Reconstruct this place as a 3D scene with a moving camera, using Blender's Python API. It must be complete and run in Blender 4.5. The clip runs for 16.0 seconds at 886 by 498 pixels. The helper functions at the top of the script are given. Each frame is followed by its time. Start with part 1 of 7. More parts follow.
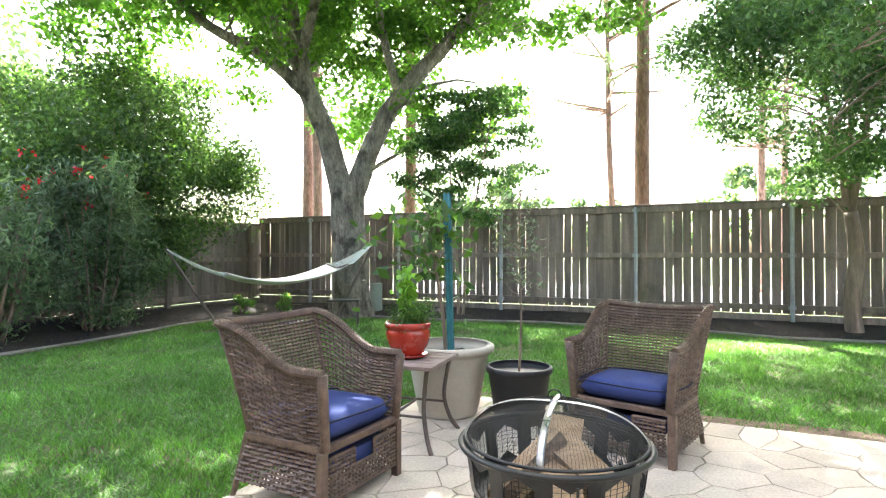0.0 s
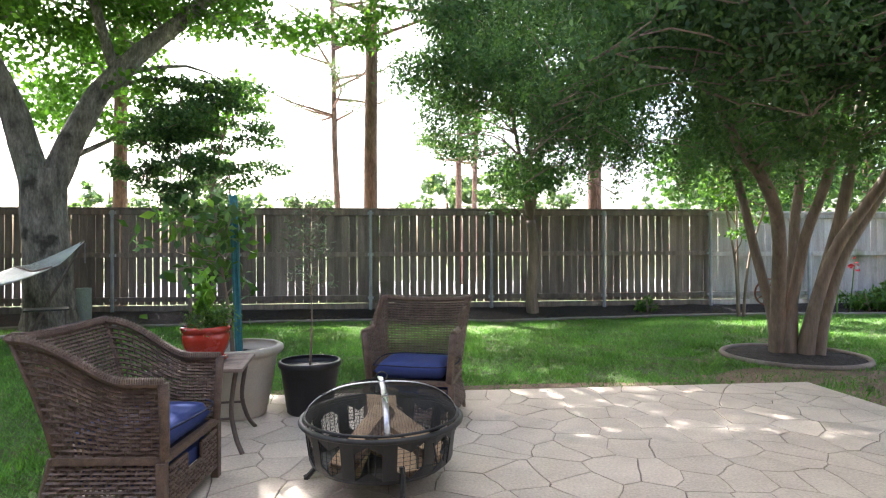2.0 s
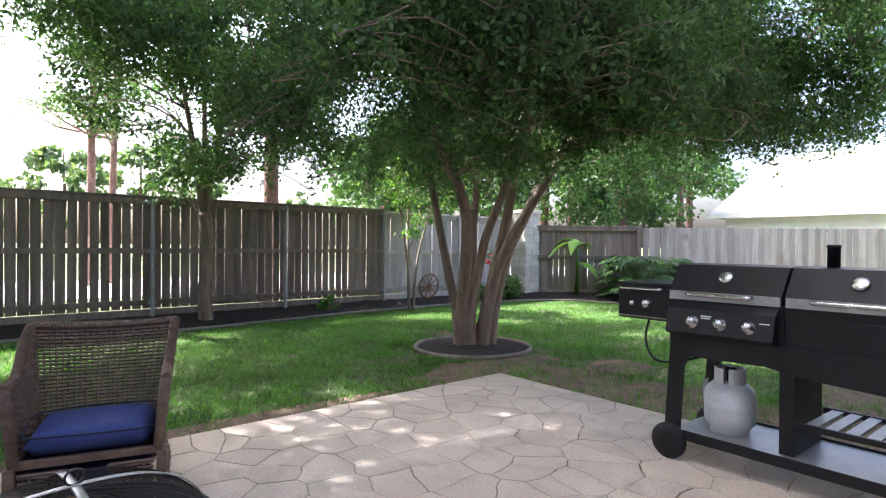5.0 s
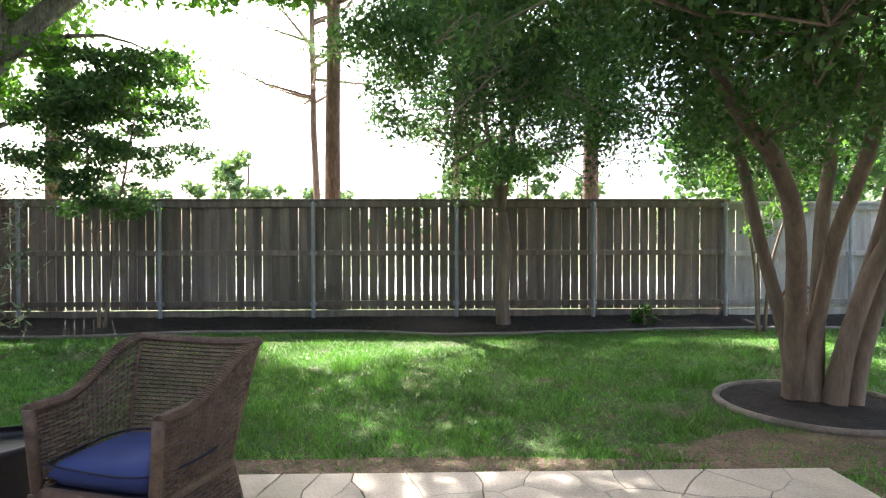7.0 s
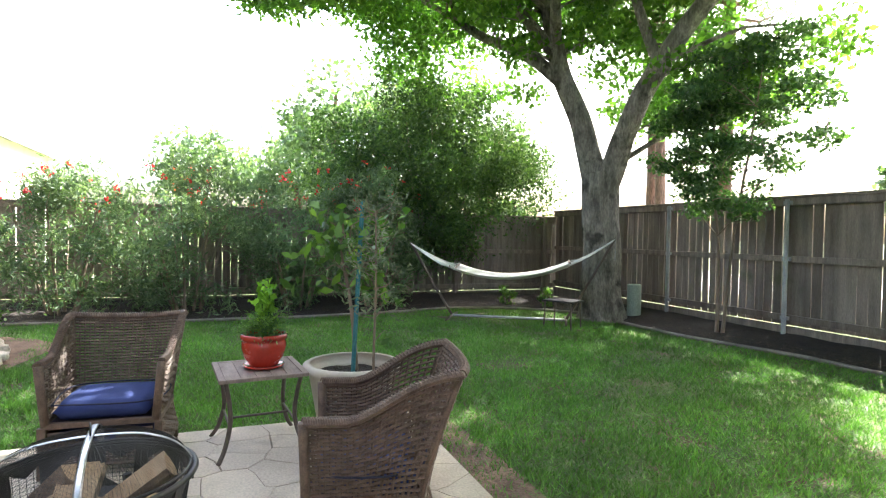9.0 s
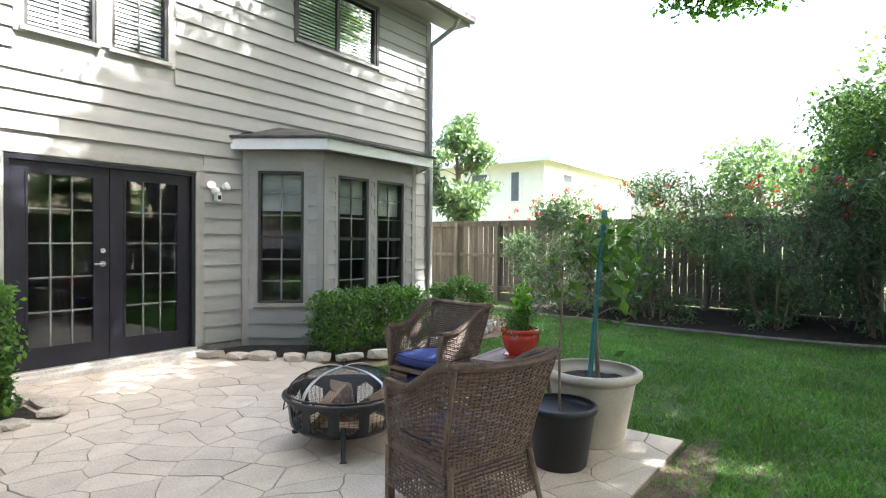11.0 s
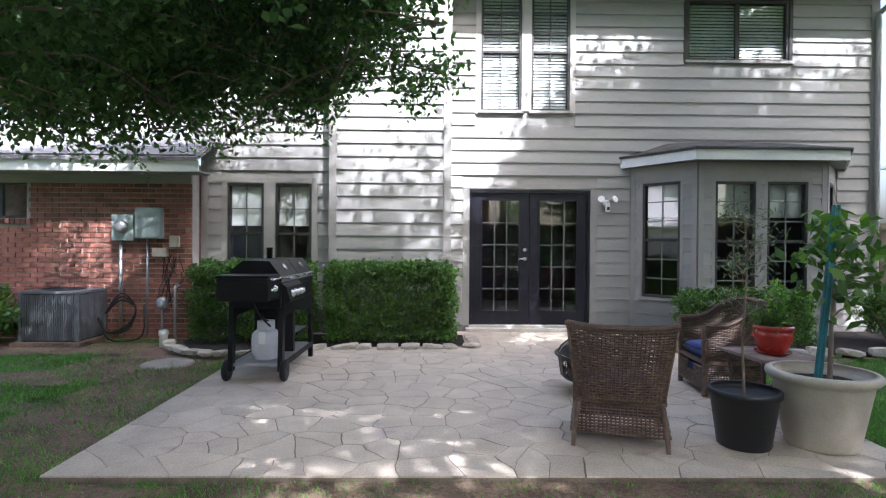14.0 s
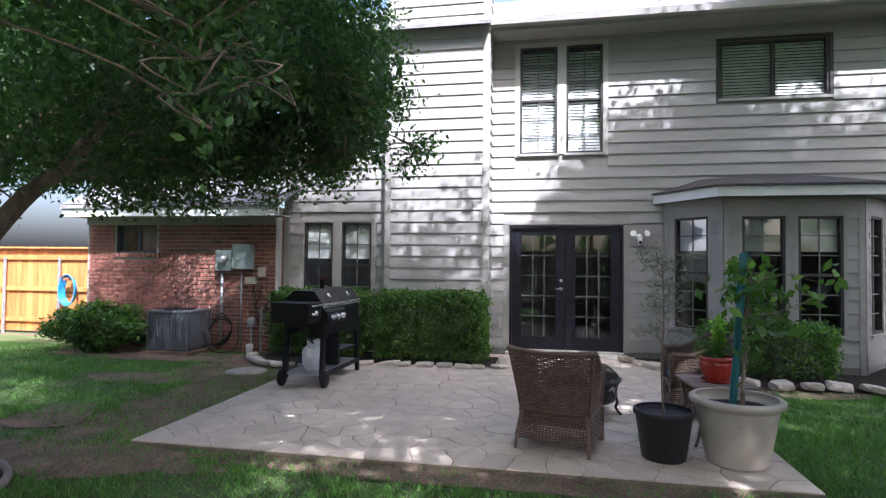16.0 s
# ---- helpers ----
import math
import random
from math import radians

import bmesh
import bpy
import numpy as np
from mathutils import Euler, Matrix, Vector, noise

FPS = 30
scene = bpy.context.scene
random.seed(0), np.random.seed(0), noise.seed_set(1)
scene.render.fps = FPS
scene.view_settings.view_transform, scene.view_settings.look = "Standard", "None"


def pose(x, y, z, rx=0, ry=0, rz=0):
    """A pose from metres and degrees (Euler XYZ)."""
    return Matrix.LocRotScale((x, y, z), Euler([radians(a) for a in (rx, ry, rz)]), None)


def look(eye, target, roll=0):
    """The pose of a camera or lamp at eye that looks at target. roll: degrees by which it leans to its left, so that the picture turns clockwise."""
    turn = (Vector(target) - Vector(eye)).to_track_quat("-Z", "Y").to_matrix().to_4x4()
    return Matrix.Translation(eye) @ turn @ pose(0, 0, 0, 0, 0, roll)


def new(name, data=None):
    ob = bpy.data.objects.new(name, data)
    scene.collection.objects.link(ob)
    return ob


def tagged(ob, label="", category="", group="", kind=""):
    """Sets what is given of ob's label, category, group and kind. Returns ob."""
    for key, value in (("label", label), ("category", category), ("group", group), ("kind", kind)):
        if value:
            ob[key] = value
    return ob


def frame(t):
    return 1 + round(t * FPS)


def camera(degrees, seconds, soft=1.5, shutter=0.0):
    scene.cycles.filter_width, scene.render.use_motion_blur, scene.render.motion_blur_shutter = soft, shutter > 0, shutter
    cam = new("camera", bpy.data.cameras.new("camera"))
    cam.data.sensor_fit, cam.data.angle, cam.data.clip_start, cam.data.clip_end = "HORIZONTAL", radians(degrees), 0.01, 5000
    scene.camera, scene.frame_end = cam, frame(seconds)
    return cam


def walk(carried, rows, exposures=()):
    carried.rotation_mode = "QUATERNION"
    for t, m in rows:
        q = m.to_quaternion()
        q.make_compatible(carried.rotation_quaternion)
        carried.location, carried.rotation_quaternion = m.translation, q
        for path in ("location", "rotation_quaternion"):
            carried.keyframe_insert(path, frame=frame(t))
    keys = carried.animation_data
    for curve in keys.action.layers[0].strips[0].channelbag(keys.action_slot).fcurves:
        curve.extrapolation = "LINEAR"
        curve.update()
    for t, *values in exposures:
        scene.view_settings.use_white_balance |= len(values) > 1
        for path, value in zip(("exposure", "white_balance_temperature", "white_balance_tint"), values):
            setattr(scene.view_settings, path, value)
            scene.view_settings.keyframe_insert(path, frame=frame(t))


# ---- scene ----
cam = camera(76.9, 16.0, soft=1.2)

PATH = [
    (0, (0.512, 1.146, 1.144), (-0.318, 2.966, 1.164), 0.0),
    (0.5, (0.41, 0.97, 1.144), (-0.124, 2.897, 1.16), 0.2),
    (1, (0.358, 0.78, 1.155), (-0.075, 2.733, 1.169), 0.2),
    (1.5, (0.21, 0.644, 1.166), (0.05, 2.638, 1.179), 0.1),
    (2, (0.023, 0.674, 1.174), (0.192, 2.667, 1.184), -0.2),
    (2.5, (-0.117, 0.838, 1.193), (0.346, 2.784, 1.194), 0.2),
    (3, (-0.277, 1.012, 1.186), (0.547, 2.834, 1.183), 0.1),
    (3.5, (-0.42, 1.187, 1.181), (0.764, 2.799, 1.181), 0.2),
    (3.6, (-0.473, 1.231, 1.179), (0.783, 2.788, 1.178), 0.2),
    (6, (0.434, 1.703, 1.297), (1.718, 3.237, 1.282), 0.5),
    (6.5, (0.995, 1.925, 1.287), (1.792, 3.759, 1.265), -0.0),
    (7, (1.407, 2.253, 1.287), (1.455, 4.253, 1.266), -0.1),
    (7.5, (1.915, 2.569, 1.327), (1.194, 4.434, 1.299), 0.2),
    (8, (2.253, 3.042, 1.32), (1.057, 4.644, 1.289), 0.3),
    (8.5, (2.394, 3.531, 1.339), (0.809, 4.75, 1.308), 1.0),
    (9, (2.615, 4.076, 1.37), (0.746, 4.786, 1.322), 1.0),
    (9.5, (2.758, 4.869, 1.388), (0.772, 5.099, 1.341), 0.6),
    (10, (2.742, 5.469, 1.391), (0.753, 5.276, 1.329), 0.9),
    (10.2, (2.733, 5.689, 1.39), (0.783, 5.249, 1.337), 0.7),
    (12.3, (2.295, 7.222, 1.323), (1.489, 5.392, 1.286), 0.5),
    (12.5, (2.272, 7.379, 1.312), (1.604, 5.494, 1.278), 0.4),
    (13, (2.004, 7.752, 1.374), (1.64, 5.786, 1.334), 0.4),
    (13.5, (1.756, 8.157, 1.345), (1.609, 6.163, 1.314), 0.5),
    (14, (1.462, 8.548, 1.33), (1.431, 6.549, 1.31), 0.4),
    (14.5, (1.068, 8.89, 1.331), (1.264, 6.899, 1.334), 0.5),
    (15, (0.784, 9.149, 1.428), (1.068, 7.17, 1.44), 0.5),
    (15.5, (0.403, 9.314, 1.436), (0.765, 7.348, 1.465), 0.4),
    (16, (0.28, 9.502, 1.485), (0.651, 7.538, 1.541), 0.6),
]
walk(cam, [(t, look(eye, target, roll)) for t, eye, target, roll in PATH],
     [(0, 3.6, 6300, 8), (1.0, 3.15, 6250, 10), (2, 2.65, 6150, 13), (3, 2.45, 5950, 19), (6.0, 2.4, 6000, 17), (7.2, 2.55, 6200, 10), (8.5, 2.85, 6350, 7), (9.5, 3.05, 6250, 8), (10.0, 2.95, 6150, 8), (12.5, 2.55, 5850, 12), (13.5, 2.25, 5700, 14), (14.5, 2.1, 5550, 16), (16, 1.8, 5550, 18)])

# world: hazy bright sky, sun from beyond the back fence
SUN_AZ = math.atan2(0.85, -0.53)
SUN_EL = radians(51)
to_sun = Vector((math.cos(SUN_AZ) * math.cos(SUN_EL), math.sin(SUN_AZ) * math.cos(SUN_EL), math.sin(SUN_EL)))
world = bpy.data.worlds.new("sky")
scene.world = world
world.use_nodes = True
wn = world.node_tree
sky = wn.nodes.new("ShaderNodeTexSky")
sky.sky_type = "NISHITA"
sky.sun_disc = False
sky.sun_elevation = SUN_EL
sky.sun_rotation = math.atan2(to_sun.x, to_sun.y)
sky.air_density = 1.0
sky.dust_density = 7.0
sky.ozone_density = 0.6
wn.links.new(sky.outputs[0], wn.nodes["Background"].inputs[0])
wn.nodes["Background"].inputs[1].default_value = 0.15
sun_data = bpy.data.lights.new("sun", "SUN")
sun_data.energy = 5.0
sun_data.angle = radians(0.55)
sun_data.color = (1.0, 0.96, 0.90)
sun = new("sun", sun_data)
sun.matrix_world = look(to_sun * 60, (0, 0, 0))

rng = np.random.default_rng(7)
rnd = random.Random(11)


# ---- helpers of this scene ----
def part(name, bm, material, parent=None, label="", smooth=False, kind=""):
    me = bpy.data.meshes.new(name)
    bm.to_mesh(me)
    bm.free()
    return part_mesh(name, me, material, parent, label, smooth, kind)


def part_mesh(name, me, material, parent=None, label="", smooth=False, kind=""):
    if material is not None:
        me.materials.append(material)
    if smooth:
        me.polygons.foreach_set("use_smooth", [True] * len(me.polygons))
    ob = new(name, me)
    if parent is not None:
        ob.parent = parent
    if label:
        ob["label"] = label
    if kind:
        ob["kind"] = kind
    return ob


def shared(name, me, m, parent):
    ob = new(name, me)
    ob.parent = parent
    ob.matrix_basis = m
    return ob


def thing(name, label, category, group="", m=None):
    ob = new(name)
    ob.empty_display_size = 0.2
    if m is not None:
        ob.matrix_basis = m
    return tagged(ob, label, category, group)


def box(bm, x0, x1, y0, y1, z0, z1, bevel=0.0, m=None):
    vs = [bm.verts.new(p) for p in ((x0, y0, z0), (x1, y0, z0), (x1, y1, z0), (x0, y1, z0), (x0, y0, z1), (x1, y0, z1), (x1, y1, z1), (x0, y1, z1))]
    fs = [bm.faces.new([vs[i] for i in f]) for f in ((0, 3, 2, 1), (4, 5, 6, 7), (0, 1, 5, 4), (1, 2, 6, 5), (2, 3, 7, 6), (3, 0, 4, 7))]
    if bevel > 0:
        es = list({e for f in fs for e in f.edges})
        out = bmesh.ops.bevel(bm, geom=es, offset=bevel, segments=2, profile=0.7, affect="EDGES")
        vs = list({v for f in out["faces"] for v in f.verts} | {v for v in vs if v.is_valid})
    if m is not None:
        for v in vs:
            v.co = m @ v.co
    return bm


def boxes(*specs, bevel=0.0):
    bm = bmesh.new()
    for s in specs:
        box(bm, *s, bevel=bevel)
    return bm


def tube(bm, pts, radii, sides=8, cap=True, flat=1.0):
    """A swept round bar through pts."""
    pts = [Vector(p) for p in pts]
    if not hasattr(radii, "__len__"):
        radii = [radii] * len(pts)
    rings, up = [], None
    for i, p in enumerate(pts):
        d = (pts[min(i + 1, len(pts) - 1)] - pts[max(i - 1, 0)]).normalized()
        if up is None:
            up = Vector((0, 0, 1)) if abs(d.z) < 0.9 else Vector((1, 0, 0))
        a = d.cross(up)
        if a.length < 1e-4:
            a = d.cross(Vector((0.3, 1, 0.2)))
        a.normalize()
        b = a.cross(d).normalized()
        up = b
        rings.append([bm.verts.new(p + (a * math.cos(k * math.tau / sides) + b * math.sin(k * math.tau / sides) * flat) * radii[i]) for k in range(sides)])
    for r, s in zip(rings, rings[1:]):
        for k in range(sides):
            bm.faces.new((r[k], r[(k + 1) % sides], s[(k + 1) % sides], s[k]))
    if cap and sides > 2:
        bm.faces.new(rings[0][::-1])
        bm.faces.new(rings[-1])
    return bm


def lathe(bm, profile, sides=32, c=(0, 0, 0), close=False):
    """A turned body from (radius, height) pairs."""
    rings = []
    for r, z in profile:
        if r < 1e-5:
            rings.append([bm.verts.new((c[0], c[1], c[2] + z))])
        else:
            rings.append([bm.verts.new((c[0] + r * math.cos(k * math.tau / sides), c[1] + r * math.sin(k * math.tau / sides), c[2] + z)) for k in range(sides)])
    pairs = list(zip(rings, rings[1:])) + ([(rings[-1], rings[0])] if close else [])
    for a, b in pairs:
        for k in range(sides):
            q = [a[k % len(a)], a[(k + 1) % len(a)], b[(k + 1) % len(b)], b[k % len(b)]]
            q = list(dict.fromkeys(q))
            if len(q) > 2:
                bm.faces.new(q)
    return bm


def prism(bm, outline, z0, z1):
    lo = [bm.verts.new((x, y, z0)) for x, y in outline]
    hi = [bm.verts.new((x, y, z1)) for x, y in outline]
    bm.faces.new(hi)
    bm.faces.new(lo[::-1])
    n = len(lo)
    for i in range(n):
        bm.faces.new((lo[i], lo[(i + 1) % n], hi[(i + 1) % n], hi[i]))
    return bm


def mesh_quads(name, verts, n_per=4):
    """A mesh of separate polygons, n_per corners each, from an array of corners."""
    me = bpy.data.meshes.new(name)
    n = len(verts) // n_per
    me.vertices.add(n * n_per)
    me.vertices.foreach_set("co", np.asarray(verts, dtype=np.float32).ravel())
    me.loops.add(n * n_per)
    me.loops.foreach_set("vertex_index", np.arange(n * n_per, dtype=np.int32))
    me.polygons.add(n)
    me.polygons.foreach_set("loop_start", np.arange(0, n * n_per, n_per, dtype=np.int32))
    me.update(calc_edges=True)
    return me


# ---- materials ----
def surface(name, dark, light, rough=0.7, scale=6.0, fine=80.0, bump=0.15, metal=0.0, rand=0.0, stretch=(1, 1, 1), coat=0.0, depth=0.01, amount=0.25, spots=None, rough_var=0.1, spec=0.5):
    """Two-scale surface: broad stains between two colours, fine grain on top, relief from the grain."""
    mat = bpy.data.materials.new(name)
    mat.use_nodes = True
    nt = mat.node_tree
    N, L = nt.nodes, nt.links
    bsdf = N["Principled BSDF"]
    geo = N.new("ShaderNodeNewGeometry")
    mp = N.new("ShaderNodeMapping")
    mp.inputs["Scale"].default_value = stretch
    L.new(geo.outputs["Position"], mp.inputs[0])
    big = N.new("ShaderNodeTexNoise")
    big.inputs["Scale"].default_value = scale
    big.inputs["Detail"].default_value = 5
    big.inputs["Roughness"].default_value = 0.6
    L.new(mp.outputs[0], big.inputs[0])
    small = N.new("ShaderNodeTexNoise")
    small.inputs["Scale"].default_value = fine
    small.inputs["Detail"].default_value = 4
    L.new(mp.outputs[0], small.inputs[0])
    ramp = N.new("ShaderNodeValToRGB")
    ramp.color_ramp.elements[0].position, ramp.color_ramp.elements[1].position = 0.32, 0.68
    ramp.color_ramp.elements[0].color, ramp.color_ramp.elements[1].color = (*dark, 1), (*light, 1)
    L.new(big.outputs[0], ramp.inputs[0])
    out = ramp.outputs[0]
    if spots:
        sp = N.new("ShaderNodeTexNoise")
        sp.inputs["Scale"].default_value = spots[1]
        sp.inputs["Detail"].default_value = 6
        L.new(geo.outputs["Position"], sp.inputs[0])
        sr = N.new("ShaderNodeValToRGB")
        sr.color_ramp.elements[0].position, sr.color_ramp.elements[1].position = spots[2], spots[2] + 0.12
        L.new(sp.outputs[0], sr.inputs[0])
        mx = N.new("ShaderNodeMixRGB")
        mx.inputs[2].default_value = (*spots[0], 1)
        L.new(sr.outputs[0], mx.inputs[0])
        L.new(out, mx.inputs[1])
        out = mx.outputs[0]
    hsv = N.new("ShaderNodeHueSaturation")
    L.new(out, hsv.inputs["Color"])
    val = N.new("ShaderNodeMapRange")
    val.inputs[1].default_value, val.inputs[2].default_value = 0.25, 0.75
    val.inputs[3].default_value, val.inputs[4].default_value = 1 - amount, 1 + amount
    L.new(small.outputs[0], val.inputs[0])
    last = val.outputs[0]
    if rand:
        info = N.new("ShaderNodeObjectInfo")
        rr = N.new("ShaderNodeMapRange")
        rr.inputs[3].default_value, rr.inputs[4].default_value = 1 - rand, 1 + rand
        L.new(info.outputs["Random"], rr.inputs[0])
        mu = N.new("ShaderNodeMath")
        mu.operation = "MULTIPLY"
        L.new(last, mu.inputs[0])
        L.new(rr.outputs[0], mu.inputs[1])
        last = mu.outputs[0]
    L.new(last, hsv.inputs["Value"])
    L.new(hsv.outputs[0], bsdf.inputs["Base Color"])
    rv = N.new("ShaderNodeMapRange")
    rv.inputs[3].default_value, rv.inputs[4].default_value = max(rough - rough_var, 0.02), min(rough + rough_var, 1)
    L.new(big.outputs[0], rv.inputs[0])
    L.new(rv.outputs[0], bsdf.inputs["Roughness"])
    bsdf.inputs["Metallic"].default_value = metal
    bsdf.inputs["Coat Weight"].default_value = coat
    bsdf.inputs["Specular IOR Level"].default_value = spec
    if bump:
        bn = N.new("ShaderNodeBump")
        bn.inputs["Strength"].default_value = bump
        bn.inputs["Distance"].default_value = depth
        L.new(small.outputs[0], bn.inputs["Height"])
        L.new(bn.outputs[0], bsdf.inputs["Normal"])
    return mat


def foliage(name, dark, light, through_light=0.35, rough=0.5):
    """Leaves that differ one by one and let some light through."""
    mat = bpy.data.materials.new(name)
    mat.use_nodes = True
    nt = mat.node_tree
    N, L = nt.nodes, nt.links
    bsdf = N["Principled BSDF"]
    geo = N.new("ShaderNodeNewGeometry")
    ramp = N.new("ShaderNodeValToRGB")
    ramp.color_ramp.elements[0].color, ramp.color_ramp.elements[1].color = (*dark, 1), (*light, 1)
    mid = ramp.color_ramp.elements.new(0.7)
    mid.color = (*[a * 0.6 + b * 0.4 for a, b in zip(dark, light)], 1)
    L.new(geo.outputs["Random Per Island"], ramp.inputs[0])
    noi = N.new("ShaderNodeTexNoise")
    noi.inputs["Scale"].default_value = 0.9
    L.new(geo.outputs["Position"], noi.inputs[0])
    mr = N.new("ShaderNodeMapRange")
    mr.inputs[1].default_value, mr.inputs[2].default_value = 0.3, 0.7
    mr.inputs[3].default_value, mr.inputs[4].default_value = 0.7, 1.3
    L.new(noi.outputs[0], mr.inputs[0])
    hsv = N.new("ShaderNodeHueSaturation")
    L.new(ramp.outputs[0], hsv.inputs["Color"])
    L.new(mr.outputs[0], hsv.inputs["Value"])
    L.new(hsv.outputs[0], bsdf.inputs["Base Color"])
    bsdf.inputs["Roughness"].default_value = rough
    tr = N.new("ShaderNodeBsdfTranslucent")
    warm = N.new("ShaderNodeMixRGB")
    warm.blend_type = "MULTIPLY"
    warm.inputs[0].default_value = 1
    warm.inputs[2].default_value = (1.6, 1.8, 0.75, 1)
    L.new(hsv.outputs[0], warm.inputs[1])
    L.new(warm.outputs[0], tr.inputs[0])
    mix = N.new("ShaderNodeMixShader")
    mix.inputs[0].default_value = through_light
    L.new(bsdf.outputs[0], mix.inputs[1])
    L.new(tr.outputs[0], mix.inputs[2])
    L.new(mix.outputs[0], N["Material Output"].inputs[0])
    return mat


def glass(name, tint, rough=0.02):
    mat = bpy.data.materials.new(name)
    mat.use_nodes = True
    b = mat.node_tree.nodes["Principled BSDF"]
    b.inputs["Base Color"].default_value = (*tint, 1)
    b.inputs["Roughness"].default_value = rough
    b.inputs["Transmission Weight"].default_value = 1.0
    b.inputs["IOR"].default_value = 1.7
    return mat


M_SIDING = surface("siding_paint", (0.265, 0.258, 0.242), (0.325, 0.316, 0.298), 0.62, 1.2, 60, 0.12, rand=0.05, stretch=(0.3, 1, 3), amount=0.07)
M_TRIM = surface("trim_paint", (0.265, 0.255, 0.235), (0.325, 0.312, 0.29), 0.55, 2, 50, 0.1, amount=0.07)
M_WHITE = surface("white_paint", (0.70, 0.70, 0.69), (0.80, 0.80, 0.78), 0.5, 3, 40, 0.08, amount=0.06)
M_BLACKDOOR = surface("black_door_paint", (0.012, 0.012, 0.018), (0.02, 0.02, 0.028), 0.35, 3, 60, 0.04, amount=0.1, spec=0.25)
M_MUNTIN = surface("grey_muntin", (0.12, 0.12, 0.12), (0.19, 0.19, 0.185), 0.4, 4, 50, 0.03, amount=0.08)
M_GLASS = glass("window_glass", (0.9, 0.93, 0.92))
# low albedo stands in for an interior without light
M_DARKROOM = surface("unlit_room_plaster", (0.10, 0.09, 0.08), (0.16, 0.15, 0.13), 0.9, 2, 30, 0.05)
M_BLIND = surface("blind_slats", (0.74, 0.74, 0.72), (0.84, 0.84, 0.82), 0.6, 4, 40, 0.02, amount=0.05)
M_BRICK = surface("red_brick", (0.17, 0.062, 0.045), (0.30, 0.12, 0.085), 0.85, 9, 120, 0.5, rand=0.38, amount=0.3, spots=((0.40, 0.29, 0.25), 5.0, 0.66))
M_MORTAR = surface("mortar", (0.34, 0.31, 0.28), (0.45, 0.42, 0.38), 0.95, 8, 150, 0.4)
M_SHINGLE = surface("shingle", (0.12, 0.115, 0.115), (0.24, 0.23, 0.23), 0.9, 5, 160, 0.5, rand=0.2, amount=0.35)
M_SHINGLE_DARK = surface("dark_shingle", (0.035, 0.033, 0.032), (0.085, 0.08, 0.077), 0.92, 5, 160, 0.5, amount=0.35)
M_PATIO = surface("stamped_concrete", (0.446, 0.373, 0.297), (0.588, 0.502, 0.409), 0.72, 3.0, 70, 0.3, rand=0.08, amount=0.2, spots=((0.40, 0.34, 0.28), 3.1, 0.60), depth=0.006)
M_JOINT = surface("patio_joint", (0.12, 0.095, 0.072), (0.22, 0.175, 0.135), 0.9, 6, 90, 0.3)
M_DIRT = surface("bare_earth", (0.10, 0.063, 0.041), (0.22, 0.145, 0.098), 0.95, 3, 45, 0.8, amount=0.4, depth=0.03)
M_MULCH = surface("dark_mulch", (0.014, 0.010, 0.008), (0.042, 0.029, 0.022), 0.95, 10, 70, 1.0, amount=0.5, depth=0.05, spots=((0.08, 0.058, 0.044), 14, 0.7))
M_LAWN = surface("lawn_soil_and_thatch", (0.055, 0.085, 0.020), (0.10, 0.14, 0.036), 0.9, 1.4, 70, 0.9, amount=0.4, depth=0.03, spots=((0.13, 0.088, 0.055), 1.9, 0.54))
M_GRASS = foliage("grass_blades", (0.065, 0.163, 0.0299), (0.162, 0.319, 0.06), 0.3, 0.55)
M_FENCE = surface("weathered_cedar", (0.125, 0.098, 0.080), (0.255, 0.208, 0.175), 0.88, 2.0, 45, 0.45, rand=0.25, stretch=(5, 5, 0.45), amount=0.28, spots=((0.10, 0.105, 0.06), 1.6, 0.62))
M_FENCE_PALE = surface("silvered_cedar", (0.30, 0.27, 0.24), (0.46, 0.43, 0.40), 0.88, 2.0, 45, 0.4, rand=0.2, stretch=(5, 5, 0.45), amount=0.25, spots=((0.17, 0.18, 0.10), 1.4, 0.62))
M_GATE = surface("stained_new_cedar", (0.40, 0.135, 0.037), (0.58, 0.23, 0.065), 0.6, 2.0, 50, 0.25, rand=0.18, stretch=(5, 5, 0.4), amount=0.2)
M_STEEL = surface("galvanised_steel", (0.30, 0.31, 0.32), (0.42, 0.43, 0.44), 0.45, 7, 60, 0.1, metal=0.7, amount=0.12)
M_POST = surface("weathered_steel_post", (0.26, 0.27, 0.28), (0.40, 0.41, 0.42), 0.6, 5, 60, 0.1, metal=0.15, amount=0.15)
M_BARK = surface("oak_bark", (0.10, 0.086, 0.072), (0.33, 0.295, 0.25), 0.95, 5, 26, 1.0, stretch=(1.6, 1.6, 0.55), amount=0.4, depth=0.05, spots=((0.055, 0.046, 0.038), 3.2, 0.56))
M_CRAPE = surface("crape_bark", (0.13, 0.092, 0.066), (0.27, 0.20, 0.15), 0.75, 5, 30, 0.35, stretch=(2, 2, 0.35), amount=0.2)
M_PINE = surface("pine_bark", (0.11, 0.062, 0.048), (0.25, 0.15, 0.12), 0.95, 6, 22, 1.0, stretch=(1.5, 1.5, 0.4), amount=0.4, depth=0.04)
M_OAKLEAF = foliage("oak_leaf", (0.055, 0.125, 0.024), (0.15, 0.28, 0.05), 0.55)
M_CRAPELEAF = foliage("crape_leaf", (0.040, 0.092, 0.034), (0.115, 0.20, 0.066), 0.4)
